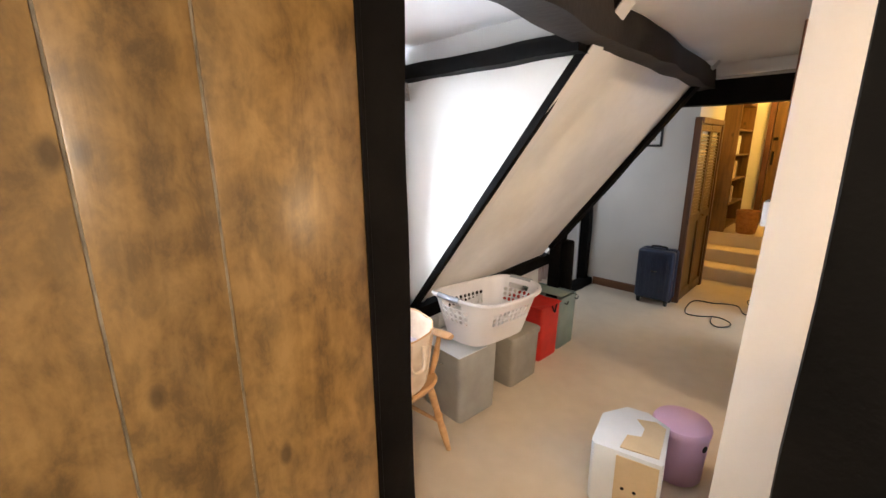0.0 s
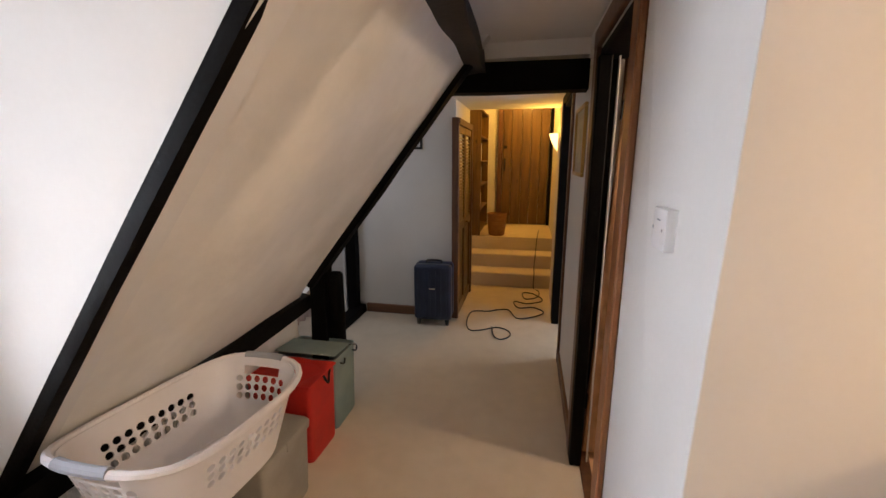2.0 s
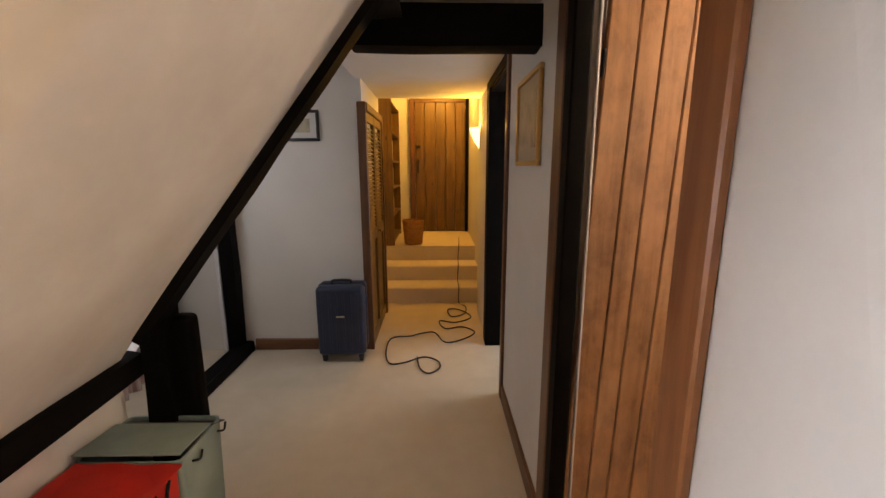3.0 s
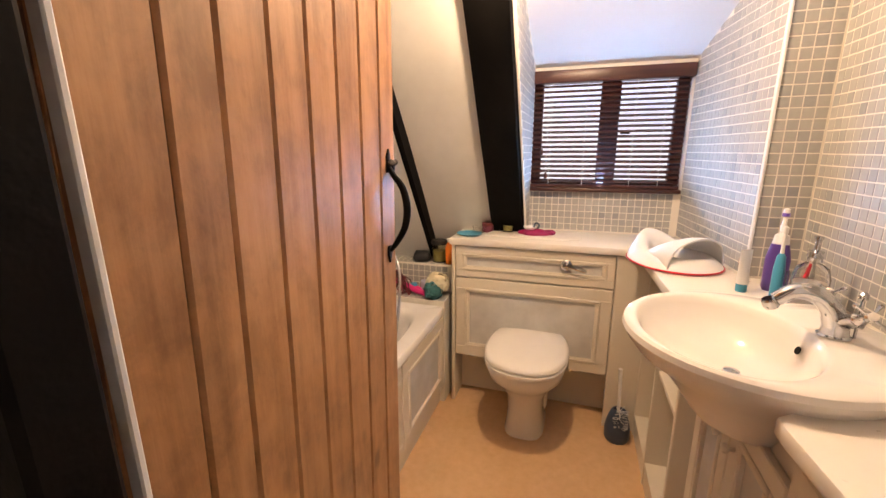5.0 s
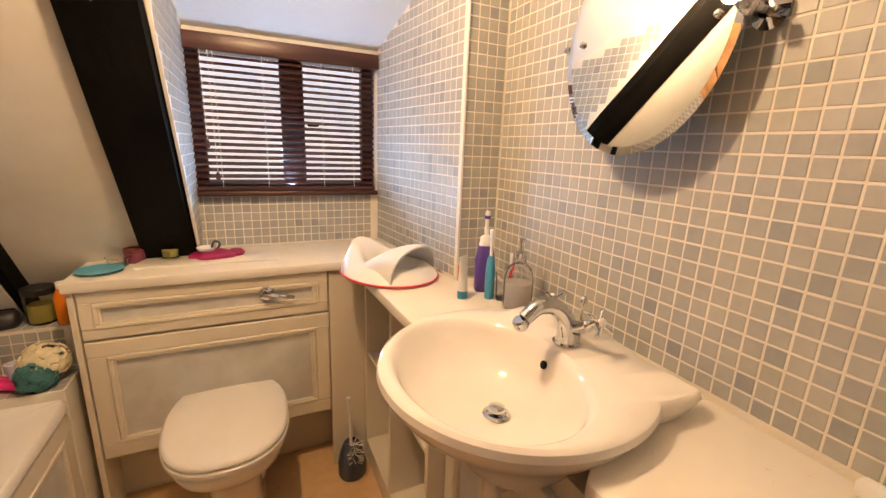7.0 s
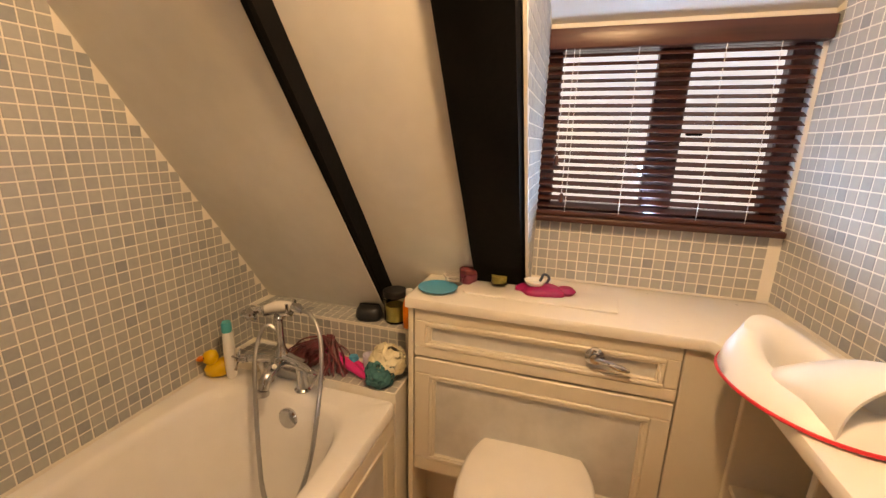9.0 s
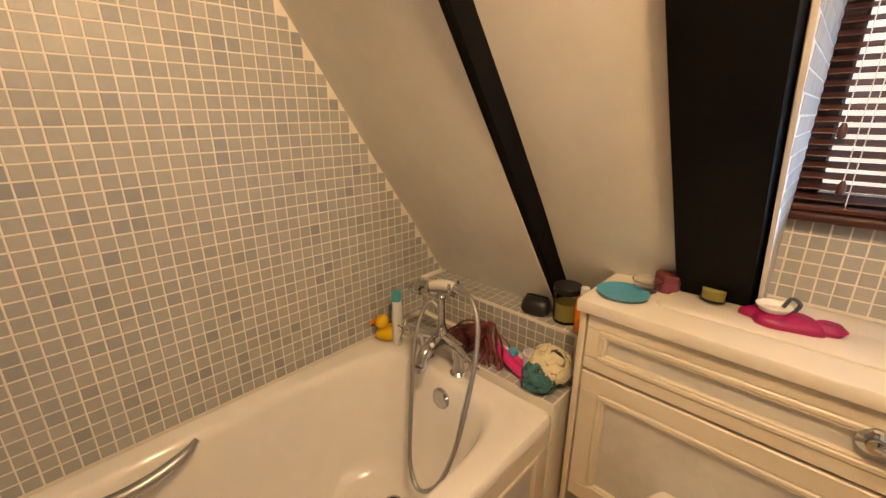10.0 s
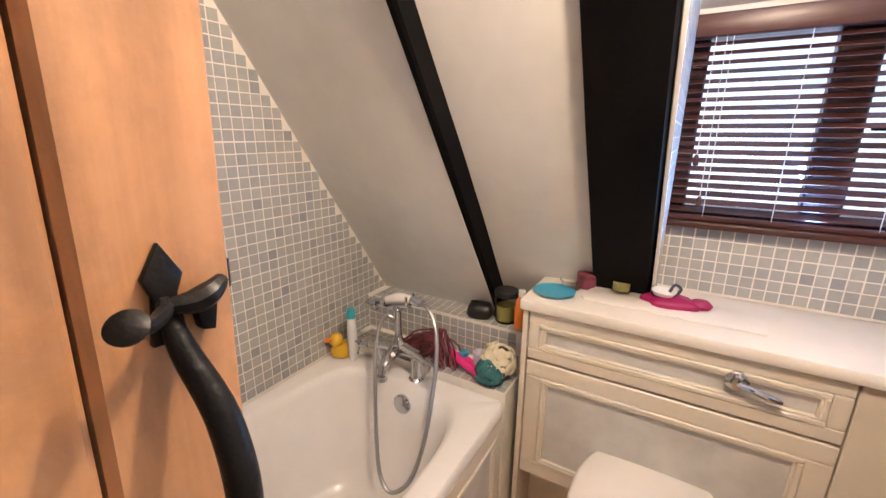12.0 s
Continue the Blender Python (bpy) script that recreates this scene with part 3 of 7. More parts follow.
old_door()


# ---- dormer window, curtain
def dormer_window():
    w = tagged(new("window_1"), "red-brown wooden casement window in bright daylight", "window", kind="structure")
    x0, x1 = -1.97, -1.91
    part("window_frame", box(x0, x1, WY0, WY1, WZ0, WZ0 + 0.06, 0.006), "sill_wood", w)
    part("window_frame", box(x0, x1, WY0, WY1, WZ1 - 0.06, WZ1, 0.006), "sill_wood", w)
    for y in (WY0, WY1 - 0.055):
        part("window_frame", box(x0, x1, y, y + 0.055, WZ0 + 0.06, WZ1 - 0.06, 0.006), "sill_wood", w)
    part("transom", box(x0 + 0.01, x1 + 0.004, WY0 + 0.055, WY1 - 0.055, 1.47, 1.52, 0.006), "sill_wood", w)
    part("glazing_ledge", box(-1.91, -1.86, WY0, WY1, WZ0 + 0.0, WZ0 + 0.035, 0.006), "sill_wood", w)
    part("window_sill", box(-1.90, -1.47, 0.84, YC - 0.015, WZ0 - 0.04, WZ0 - 0.008, 0.008, None, 2), "sill_wood", w)
    p = part("pane", box(-1.945, -1.94, WY0 + 0.05, WY1 - 0.05, WZ0 + 0.05, WZ1 - 0.05), "glass", w)
    p.visible_shadow = False
    structure("backdrop_1", box(-3.4, -3.38, 0.0, 3.2, 0.4, 3.0), "daylight", "bright overcast sky outside the dormer", "sky")


dormer_window()


def cloth_material():
    n = Nodes("grey_floral_curtain", 0.9)
    v = n.coords((1, 1, 1))
    a, b = n.noise(v, 13, 4, 0.6, 1.5), n.noise(v, 36, 4, 0.6, 1.0)
    c = n.ramp(a, [(0.34, (0.10, 0.095, 0.10)), (0.47, (0.22, 0.21, 0.21)), (0.56, (0.34, 0.29, 0.25)), (0.7, (0.17, 0.16, 0.17))])
    n.colour(n.mix(0.4, c, n.ramp(b, [(0.35, (0.12, 0.10, 0.10)), (0.6, (0.42, 0.39, 0.36))])))
    n.bump(n.noise(v, 500, 2), 0.2, 0.001)
    return n.m


M["curtain"] = cloth_material()


def curtain_1():
    c = thing("curtain", "grey floral curtain gathered by a tieback beside the window", "curtain")

    def drape(u, v):
        z = 1.93 - v * 0.99
        pinch = math.exp(-((z - 1.12) / 0.16) ** 2)
        y1 = YC + 0.006
        wide = 0.225 - 0.045 * v - 0.035 * pinch + 0.1 * max(0.0, v - 0.88)
        y = y1 - wide * (1 - u)
        return Vector((-1.50 + (0.03 - 0.012 * pinch) * math.sin(u * 30 + 1.5 * v) + 0.014 * math.sin(u * 53 + 2 * v), y, z))

    part("drape", thicken(grid(drape, 90, 34), 0.003), "curtain", c, smooth=80)

    def valance(u, v):
        y = EY1 + 0.01 + u * (YC - 0.03 - EY1)
        z = 2.12 - v * 0.25 + 0.012 * math.sin(u * 21) * v
        return Vector((-1.43 + v * 0.035 + (0.012 + 0.02 * v) * math.sin(u * 88), y, z))

    part("valance", thicken(grid(valance, 200, 10), 0.003), "curtain", c, "gathered grey floral valance", smooth=80)
    part("tieback", tube([(-1.50 + 0.044 * math.cos(a), 1.735 + 0.098 * math.sin(a), 1.125 + 0.055 * math.sin(a)) for a in (2 * math.pi * i / 40 for i in range(41))], 0.0045, 8), "wall", c, "pale grey rope tieback")


curtain_1()


def curtain_far():
    n = Nodes("pink_striped_curtain", 0.9)
    v = n.coords((0.2, 1, 0.05))
    n.colour(n.ramp(n.noise(v, 34, 3), [(0.35, (0.30, 0.17, 0.14)), (0.5, (0.48, 0.38, 0.33)), (0.65, (0.36, 0.23, 0.19))]))

    def drape(u, v):
        return Vector((-2.15 + 0.03 * math.sin(u * 40), 4.05 + u * 0.75, 2.165 - v * 2.16))

    one("curtain", thicken(grid(drape, 80, 6), 0.003), n.m, "pale pink striped curtain in the far dormer", "curtain", smooth=80)


curtain_far()


# ---- windsor chair with a cloth tub
def windsor_chair():
    c = thing("chair", "pale varnished wooden armchair with turned legs by the window", "chair")
    seat = stack([(0.0, 0, 0.21, 0.22, 3.2, 0.415), (0.0, 0, 0.235, 0.245, 3.2, 0.425), (0.0, 0, 0.245, 0.25, 3.2, 0.445), (0, 0, 0.235, 0.24, 3.2, 0.457), (0, 0, 0.15, 0.16, 2.6, 0.449)], 48)
    part("seat", seat, "chair_wood", c)
    prof = [(0.0, 0.014), (0.12, 0.017), (0.3, 0.021), (0.45, 0.018), (0.52, 0.024), (0.58, 0.018), (0.8, 0.021), (1.0, 0.016)]
    for sx, sy in ((1, 1), (1, -1), (-1, 1), (-1, -1)):
        a, b = Vector((0.24 * sx + 0.0, 0.24 * sy, 0.0)), Vector((0.165 * sx, 0.165 * sy, 0.425))
        part("leg", tube([a.lerp(b, f) for f, _ in prof], [r for _, r in prof], 12), "chair_wood", c)
    for sy in (1, -1):
        part("stretcher", tube([(-0.205, 0.205 * sy, 0.18), (0, 0.2 * sy, 0.18), (0.205, 0.205 * sy, 0.18)], [0.009, 0.013, 0.009], 10), "chair_wood", c)
    part("stretcher", tube([(0, -0.2, 0.18), (0, 0, 0.18), (0, 0.2, 0.18)], [0.009, 0.013, 0.009], 10), "chair_wood", c)

    def rail(u, v):
        y = (u - 0.5) * 0.56
        bow = 0.05 * (2 * u - 1) ** 2
        top = 0.93 - 0.035 * (2 * u - 1) ** 2
        bot = 0.80 + 0.015 * (2 * u - 1) ** 2
        e = max(0.0, abs(2 * u - 1) - 0.82) / 0.18
        mid = (top + bot) / 2
        half = (top - bot) / 2 * math.sqrt(max(0.05, 1 - e * e))
        return Vector((-0.275 + bow, y, mid + (v * 2 - 1) * half))

    part("top_rail", thicken(grid(rail, 26, 6), 0.022), "chair_wood", c)
    for y in (-0.21, -0.1, 0.0, 0.1, 0.21):
        pts = [(-0.2, y * 0.85, 0.44), (-0.225, y * 0.9, 0.58), (-0.25, y, 0.72), (-0.268, y * 1.02, 0.83)]
        part("spindle", tube(curve_points(pts, 4), [0.009, 0.011, 0.014, 0.017, 0.018, 0.016, 0.012, 0.010, 0.012, 0.015, 0.013, 0.01, 0.01][:13], 10), "chair_wood", c)
    for sy in (1, -1):
        arm = loft([[(x, sy * (0.255 + 0.012 * math.sin(x * 9)) + w * ca, 0.665 + 0.012 * sa) for ca, sa in ((math.cos(t), math.sin(t)) for t in [k * math.pi / 6 for k in range(12)])]
                    for x, w in ((-0.26, 0.016), (-0.2, 0.022), (-0.05, 0.024), (0.1, 0.028), (0.17, 0.037), (0.215, 0.036), (0.24, 0.022))])
        part("arm", arm, "chair_wood", c)
        part("arm_post", tube([(0.15, sy * 0.205, 0.45), (0.16, sy * 0.225, 0.53), (0.165, sy * 0.24, 0.6), (0.168, sy * 0.25, 0.66)], [0.013, 0.019, 0.014, 0.012], 12), "chair_wood", c)
    return c


chair = windsor_chair()
chair.matrix_basis = pose(-1.135, 1.375, 0, 0, 0, 4)

n = Nodes("cream_quilted_cloth", 0.9)
v = n.coords()
k = n.noise(v, 9, 4)
n.colour(n.ramp(k, [(0.3, (0.62, 0.48, 0.35)), (0.7, (0.80, 0.68, 0.54))]))
n.bump(n.noise(v, 60, 3), 0.3, 0.004)
M["canvas"] = n.m
M["lilac"] = plain("pale_lilac_lining", (0.60, 0.58, 0.72), 0.6)


def cloth_tub():
    t = thing("cloth_tub", "soft cream cloth storage tub standing on the chair", "storage tub")
    steps = 72

    def ring(r, z, wob):
        return [((r + wob * math.sin(9 * a + 1) + 0.5 * wob * math.sin(17 * a)) * math.cos(a) * 1.06, (r + wob * math.sin(9 * a + 1)) * math.sin(a), z + wob * 1.2 * math.sin(5 * a)) for a in (2 * math.pi * i / steps for i in range(steps))]
    part("body", loft([ring(0.16, 0.0, 0), ring(0.172, 0.02, 0.001), ring(0.184, 0.12, 0.004), ring(0.196, 0.2, 0.005), ring(0.206, 0.265, 0.005), ring(0.198, 0.272, 0.004), ring(0.188, 0.2, 0.003), ring(0.165, 0.08, 0.001)]), "canvas", t, smooth=60)
    part("piping", tube([(0.203 * 1.06 * math.cos(a) + 0.004 * math.sin(9 * a), 0.203 * math.sin(a), 0.272 + 0.005 * math.sin(5 * a)) for a in (2 * math.pi * i / 60 for i in range(61))], 0.004, 6), "chair_wood", t, "tan rim piping")
    part("lining", lathe([(0.0, 0.09), (0.16, 0.09), (0.172, 0.15)], 40, sx=1.06), "lilac", t, "pale lilac lining")
    for i in range(10):
        a = 2 * math.pi * i / 10 + 0.2
        part("seam", tube([((r + 0.003) * math.cos(a) * 1.06, (r + 0.003) * math.sin(a), z) for r, z in ((0.174, 0.03), (0.189, 0.12), (0.2, 0.2), (0.208, 0.26))], 0.0035, 6), "canvas", t)
    for i, a in enumerate((-0.35, 2.6)):
        part("handle", tube(curve_points([(0.209 * math.cos(a - 0.2) * 1.06, 0.209 * math.sin(a - 0.2), 0.235), (0.222 * math.cos(a - 0.12) * 1.06, 0.222 * math.sin(a - 0.12), 0.15), (0.222 * math.cos(a + 0.12) * 1.06, 0.222 * math.sin(a + 0.12), 0.15), (0.209 * math.cos(a + 0.2) * 1.06, 0.209 * math.sin(a + 0.2), 0.235)], 6), 0.009, 8), "canvas", t)
    for k in range(9):      # unreadable printed words
        a = -1.05 + 0.045 * k + (0.03 if k > 4 else 0.0)
        c, q = Vector((0.193 * 1.06 * math.cos(a), 0.193 * math.sin(a), 0.125)), Matrix.Rotation(a, 4, "Z")
        part("printed_bar", turn(box(-0.001, 0.003, -0.003, 0.003, -0.005, 0.005 + 0.003 * (k % 3 == 0)), Matrix.Translation(c) @ q), "iron", t, "small dark printed mark")
    return t


cloth_tub().matrix_basis = pose(-1.10, 1.375, 0.455, 0, 0, 15) @ Matrix.Diagonal((1.12, 1.12, 1.16, 1))

# ---- storage boxes along the knee wall
M["grey_card"] = mottled("grey_fabric_card", (0.30, 0.29, 0.27), (0.40, 0.39, 0.365), 0.85, 5, 0.15, 150)
M["pale_card"] = mottled("pale_grey_card", (0.55, 0.57, 0.60), (0.66, 0.68, 0.70), 0.7, 5, 0.08, 120)
M["taupe_card"] = mottled("taupe_fabric_card", (0.26, 0.235, 0.20), (0.35, 0.32, 0.275), 0.85, 5, 0.15, 150)
M["red_cloth"] = mottled("red_woven_bag", (0.42, 0.012, 0.008), (0.62, 0.025, 0.015), 0.55, 6, 0.12, 150)
M["green_cloth"] = mottled("sage_green_cloth", (0.20, 0.27, 0.245), (0.28, 0.355, 0.325), 0.8, 6, 0.15, 150)
M["dark_grey"] = mottled("dark_grey_cloth", (0.06, 0.062, 0.065), (0.10, 0.10, 0.105), 0.8, 6, 0.15, 150)


def card_box(name, label, mat, x0, x1, y0, y1, h, rz=0.0, lid=None, taper=0.92, open_top=False):
    cx, cy = (x0 + x1) / 2, (y0 + y1) / 2
    a, b = (x1 - x0) / 2, (y1 - y0) / 2
    t = thing(name, label, "storage box")
    specs = [(0, 0, a * taper, b * taper, 12, 0.0), (0, 0, a * (taper + 0.02), b * (taper + 0.02), 12, 0.012), (0, 0, a, b, 14, h)]
    if open_top:
        specs += [(0, 0, a - 0.008, b - 0.008, 14, h), (0, 0, a * taper - 0.008, b * taper - 0.008, 12, 0.02)]
    part("body", stack(specs, 56), mat, t)
    t.matrix_basis = pose(cx, cy, 0, 0, 0, rz)
    return t, a, b


t, a, b = card_box("storage_box", "grey fabric box with open pale flaps under the laundry basket", "grey_card", -1.35, -0.985, 1.825, 2.155, 0.455, -4)
fl = box(-a - 0.005, a + 0.015, -b - 0.02, b * 0.3, 0.456, 0.461, 0.001)
part("flap", fl, "pale_card", t, "pale grey folded flap")
part("flap", turn(box(-a, a, b * 0.32, b + 0.04, 0.457, 0.462, 0.001), Matrix.Rotation(radians(3), 4, "X")), "pale_card", t, "pale grey folded flap")
part("eyelet", tube([(-a * 0.2, -b * 1.0 - 0.004, 0.36), (a * 0.0, -b * 1.03 - 0.006, 0.34), (a * 0.2, -b * 1.0 - 0.004, 0.36)], 0.005, 8), "chrome", t, "small metal handle")
t, a, b = card_box("storage_box", "taupe lidded fabric box beside the laundry basket", "taupe_card", -1.37, -1.0, 2.35, 2.68, 0.36, -2)
part("lid", stack([(0, 0, a + 0.007, b + 0.007, 14, 0.335), (0, 0, a + 0.009, b + 0.009, 14, 0.361), (0, 0, a + 0.004, b + 0.004, 14, 0.371), (0, 0, a - 0.02, b - 0.02, 12, 0.377)], 56), "taupe_card", t)
part("tab", box(a + 0.004, a + 0.010, -0.02, 0.02, 0.33, 0.37, 0.002), "taupe_card", t)
t, a, b = card_box("folding_crate", "bright red cloth crate with a sunken lid", "red_cloth", -1.42, -1.055, 2.80, 3.065, 0.435, -2)


def red_top(u, v):
    return Vector(((u - 0.5) * 2 * (a + 0.004), (v - 0.5) * 2 * (b + 0.004), 0.442 - 0.022 * math.sin(math.pi * u) * math.sin(math.pi * v) + 0.006 * noise.noise(Vector((u * 4, v * 4, 1)))))


part("lid", thicken(grid(red_top, 16, 14), 0.006), "red_cloth", t, smooth=70)
part("strap", tube(curve_points([(a + 0.006, 0.0, 0.435), (a + 0.012, 0.03, 0.38), (a + 0.008, 0.05, 0.41), (a + 0.004, 0.07, 0.438)], 5), 0.006, 6), "iron", t, "short black strap")
t, a, b = card_box("folding_crate", "sage green cloth crate with a half-open lid", "green_cloth", -1.43, -1.06, 3.075, 3.352, 0.44, 0, open_top=True)
part("lid", turn(box(-a, a, -b, b * 0.45, 0.0, 0.006, 0.002), Matrix.Translation((0, 0, 0.455)) @ Matrix.Rotation(radians(-4), 4, "X")), "green_cloth", t)
part("lid_flap", turn(box(-a, a, 0, b * 0.75, 0.0, 0.006, 0.002), Matrix.Translation((0, b * 0.45, 0.444)) @ Matrix.Rotation(radians(-24), 4, "X")), "dark_grey", t, "dark grey inner flap")
for y in (-0.05, 0.12):
    part("handle", tube(curve_points([(a + 0.004, y - 0.03, 0.40), (a + 0.012, y, 0.385), (a + 0.004, y + 0.03, 0.40)], 5), 0.0045, 6), "iron", t, "small black handle")


# ---- laundry basket
M["basket"] = plain("white_basket_plastic", (0.74, 0.72, 0.74), 0.35)


def laundry_basket():
    t = thing("laundry_basket", "white plastic laundry basket with oval holes and grey handles", "laundry basket")
    A0, B0, A1, B1, H = 0.255, 0.15, 0.335, 0.22, 0.262
    steps, rows = 46, 9
    unit = superellipse(1, 1, 3.6, steps)
    # even steps along the outline
    dense = superellipse(1, 0.66, 3.6, 1440)
    run = [0.0]
    for p, q in zip(dense, dense[1:] + dense[:1]):
        run.append(run[-1] + math.hypot(q[0] - p[0], q[1] - p[1]))
    unit, k = [], 0
    for i in range(steps):
        while run[k + 1] < run[-1] * i / steps:
            k += 1
        unit.append((dense[k][0], dense[k][1] / 0.66))
    bm = bmesh.new()

    def skin(i, v):
        x, y = unit[i % steps]
        return Vector((x * (A0 + (A1 - A0) * v), y * (B0 + (B1 - B0) * v), v * H + 0.028 * abs(x) ** 4 * v))
    vs = [[bm.verts.new(skin(i, j / rows)) for j in range(rows + 1)] for i in range(steps)]
    for i in range(steps):
        for j in range(rows):
            x, y = unit[i]
            x2, y2 = unit[(i + 1) % steps]
            side = abs(y + y2) > 1.9 and abs(x + x2) < 1.5
            end = abs(x + x2) > 1.9 and abs(y + y2) < 1.1
            c = [vs[i][j], vs[(i + 1) % steps][j], vs[(i + 1) % steps][j + 1], vs[i][j + 1]]
            if end and j == 7 and abs(y + y2) < 0.75:
                continue
            if (side or end) and 4 <= j <= 6:
                mid = (c[0].co + c[1].co + c[2].co + c[3].co) / 4
                ring = []
                for q in range(8):
                    a = math.radians(22.5 + 45 * q)
                    fx, fy = 0.5 - 0.38 * math.cos(a), 0.5 - 0.43 * math.sin(a)
                    ring.append(bm.verts.new((c[0].co * (1 - fx) + c[1].co * fx) * (1 - fy) + (c[3].co * (1 - fx) + c[2].co * fx) * fy))
                for q in range(4):
                    bm.faces.new((c[q], ring[2 * q], ring[2 * q + 1]))
                    bm.faces.new((c[q], ring[2 * q + 1], ring[(2 * q + 2) % 8], c[(q + 1) % 4]))
            else:
                bm.faces.new(c)
    bm.faces.new([vs[i][0] for i in range(steps)])
    thicken(bm, 0.004)
    part("body", bm, "basket", t, smooth=50)
    ring = []
    for i in range(steps + 1):
        x, y = unit[i % steps]
        ring.append((x * (A1 + 0.012), y * (B1 + 0.012), H + 0.028 * abs(x) ** 4))
    part("rim", tube(ring, 0.013, 8), "basket", t)
    for s in (1, -1):
        part("handle", tube([(s * (A1 + 0.013 - 0.03 * (y / 0.09) ** 4 * 0.2), y, H + 0.030) for y in (-0.085, -0.05, 0, 0.05, 0.085)], 0.0165, 10), "grip_grey", t, "pale grey rubber grip")
    return t


M["grip_grey"] = plain("grey_rubber_grip", (0.30, 0.31, 0.34), 0.5)
laundry_basket().matrix_basis = pose(-1.075, 2.148, 0.480, -1, 3.5, 88)

# ---- radiator behind the boxes
rad = thing("radiator", "white panel radiator below the sloping ceiling", "radiator")
part("panel", box(-1.44, -1.41, 1.88, 2.75, 0.14, 0.56, 0.01, None, 2), "white_plastic", rad)
for i in range(24):
    part("fin", box(-1.412, -1.402, 1.90 + i * 0.0355, 1.917 + i * 0.0355, 0.17, 0.53, 0.004), "white_plastic", rad)
part("top_grille", box(-1.445, -1.40, 1.875, 2.755, 0.56, 0.575, 0.004), "white_plastic", rad)
for y in (1.92, 2.7):
    part("pipe", tube([(-1.425, y, 0.15), (-1.425, y, 0.0)], 0.008, 8), "white_plastic", rad)

# ---- pink bin and cut cardboard box
M["pink"] = plain("pink_plastic", (0.68, 0.42, 0.58), 0.4)
pb = thing("waste_bin", "pale pink plastic bin with a small round hole", "bin")
part("body", lathe([(0.105, 0.0), (0.112, 0.01), (0.125, 0.27), (0.128, 0.285), (0.121, 0.285), (0.108, 0.02)], 40), "pink", pb)
part("lid", lathe([(0.129, 0.262), (0.131, 0.287), (0.124, 0.30), (0.09, 0.316), (0.04, 0.322), (0.0, 0.323)], 40), "pink", pb)
part("hole", turn(lathe([(0.0, 0.0), (0.017, 0.0), (0.017, 0.003), (0.0, 0.003)], 20), Matrix.Translation((0.115, -0.04, 0.22)) @ Matrix.Rotation(radians(90), 4, "Y") @ Matrix.Rotation(radians(20), 4, "X")), "iron", pb, "dark finger hole")
pb.matrix_basis = pose(0.03, 2.33, 0, 0, 0, 0)
M["white_card"] = mottled("white_printed_card", (0.66, 0.70, 0.74), (0.76, 0.79, 0.82), 0.5, 4, 0.05, 100)
M["tan_card"] = mottled("tan_card", (0.52, 0.40, 0.24), (0.62, 0.49, 0.31), 0.75, 6, 0.1, 120)
cb = thing("cardboard_box", "white cardboard box with a torn tan opening", "cardboard box")
W, D, H = 0.15, 0.185, 0.31
hex_out = [(-W, -D * 0.9), (-W * 0.9, -D), (W * 0.95, -D), (W, -D * 0.9), (W, D * 0.6), (W * 0.3, D), (-W * 0.35, D), (-W, D * 0.35)]
part("body", prism(hex_out, "z", 0.0, H, 0.004), "white_card", cb)
part("torn_top", prism([(-W * 0.2, -D * 0.86), (W * 0.85, -D * 0.8), (W * 0.9, D * 0.45), (W * 0.6, D * 0.62), (W * 0.05, D * 0.5), (W * 0.32, D * 0.2), (W * 0.28, -D * 0.2), (-W * 0.1, -D * 0.3)], "z", H + 0.0005, H + 0.005), "tan_card", cb, "tan torn card")
part("torn_front", box(-W * 0.25, W * 0.9, -D - 0.004, -D + 0.001, 0.0, H - 0.02, 0.0015), "tan_card", cb, "tan torn card")
for dx in (0.0, 0.05):
    part("hole", turn(lathe([(0.0, 0), (0.008, 0), (0.008, 0.002), (0, 0.002)], 14), Matrix.Translation((dx, -D - 0.0045, 0.13)) @ Matrix.Rotation(radians(90), 4, "X")), "iron", cb, "punched dark hole")
cb.matrix_basis = pose(-0.115, 2.07, 0, 0, 0, 12)

# ---- suitcase
M["navy"] = mottled("navy_hard_shell", (0.010, 0.018, 0.045), (0.016, 0.030, 0.07), 0.38, 6, 0.2, 90)
M["black_plastic"] = plain("black_plastic", (0.012, 0.012, 0.013), 0.4)
sc = thing("suitcase", "navy blue hard-shell cabin suitcase on four wheels", "suitcase")
part("front_shell", box(-0.175, 0.175, -0.115, -0.004, 0.055, 0.555, 0.032, None, 4), "navy", sc)
part("back_shell", box(-0.175, 0.175, 0.004, 0.105, 0.055, 0.555, 0.032, None, 4), "navy", sc)
part("zip", box(-0.172, 0.172, -0.006, 0.006, 0.06, 0.55, 0.004), "black_plastic", sc, "black zip band")
for i in range(6):
    x = -0.125 + i * 0.05
    part("rib", box(x - 0.009, x + 0.009, -0.119, -0.112, 0.10, 0.51, 0.003), "navy", sc)
part("badge", box(-0.03, 0.03, -0.1215, -0.118, 0.34, 0.352, 0.001), "chrome", sc, "small silver badge")
part("carry_handle", tube(curve_points([(-0.07, 0.0, 0.55), (-0.06, 0.0, 0.575), (0.06, 0.0, 0.575), (0.07, 0.0, 0.55)], 6), 0.010, 8), "black_plastic", sc)
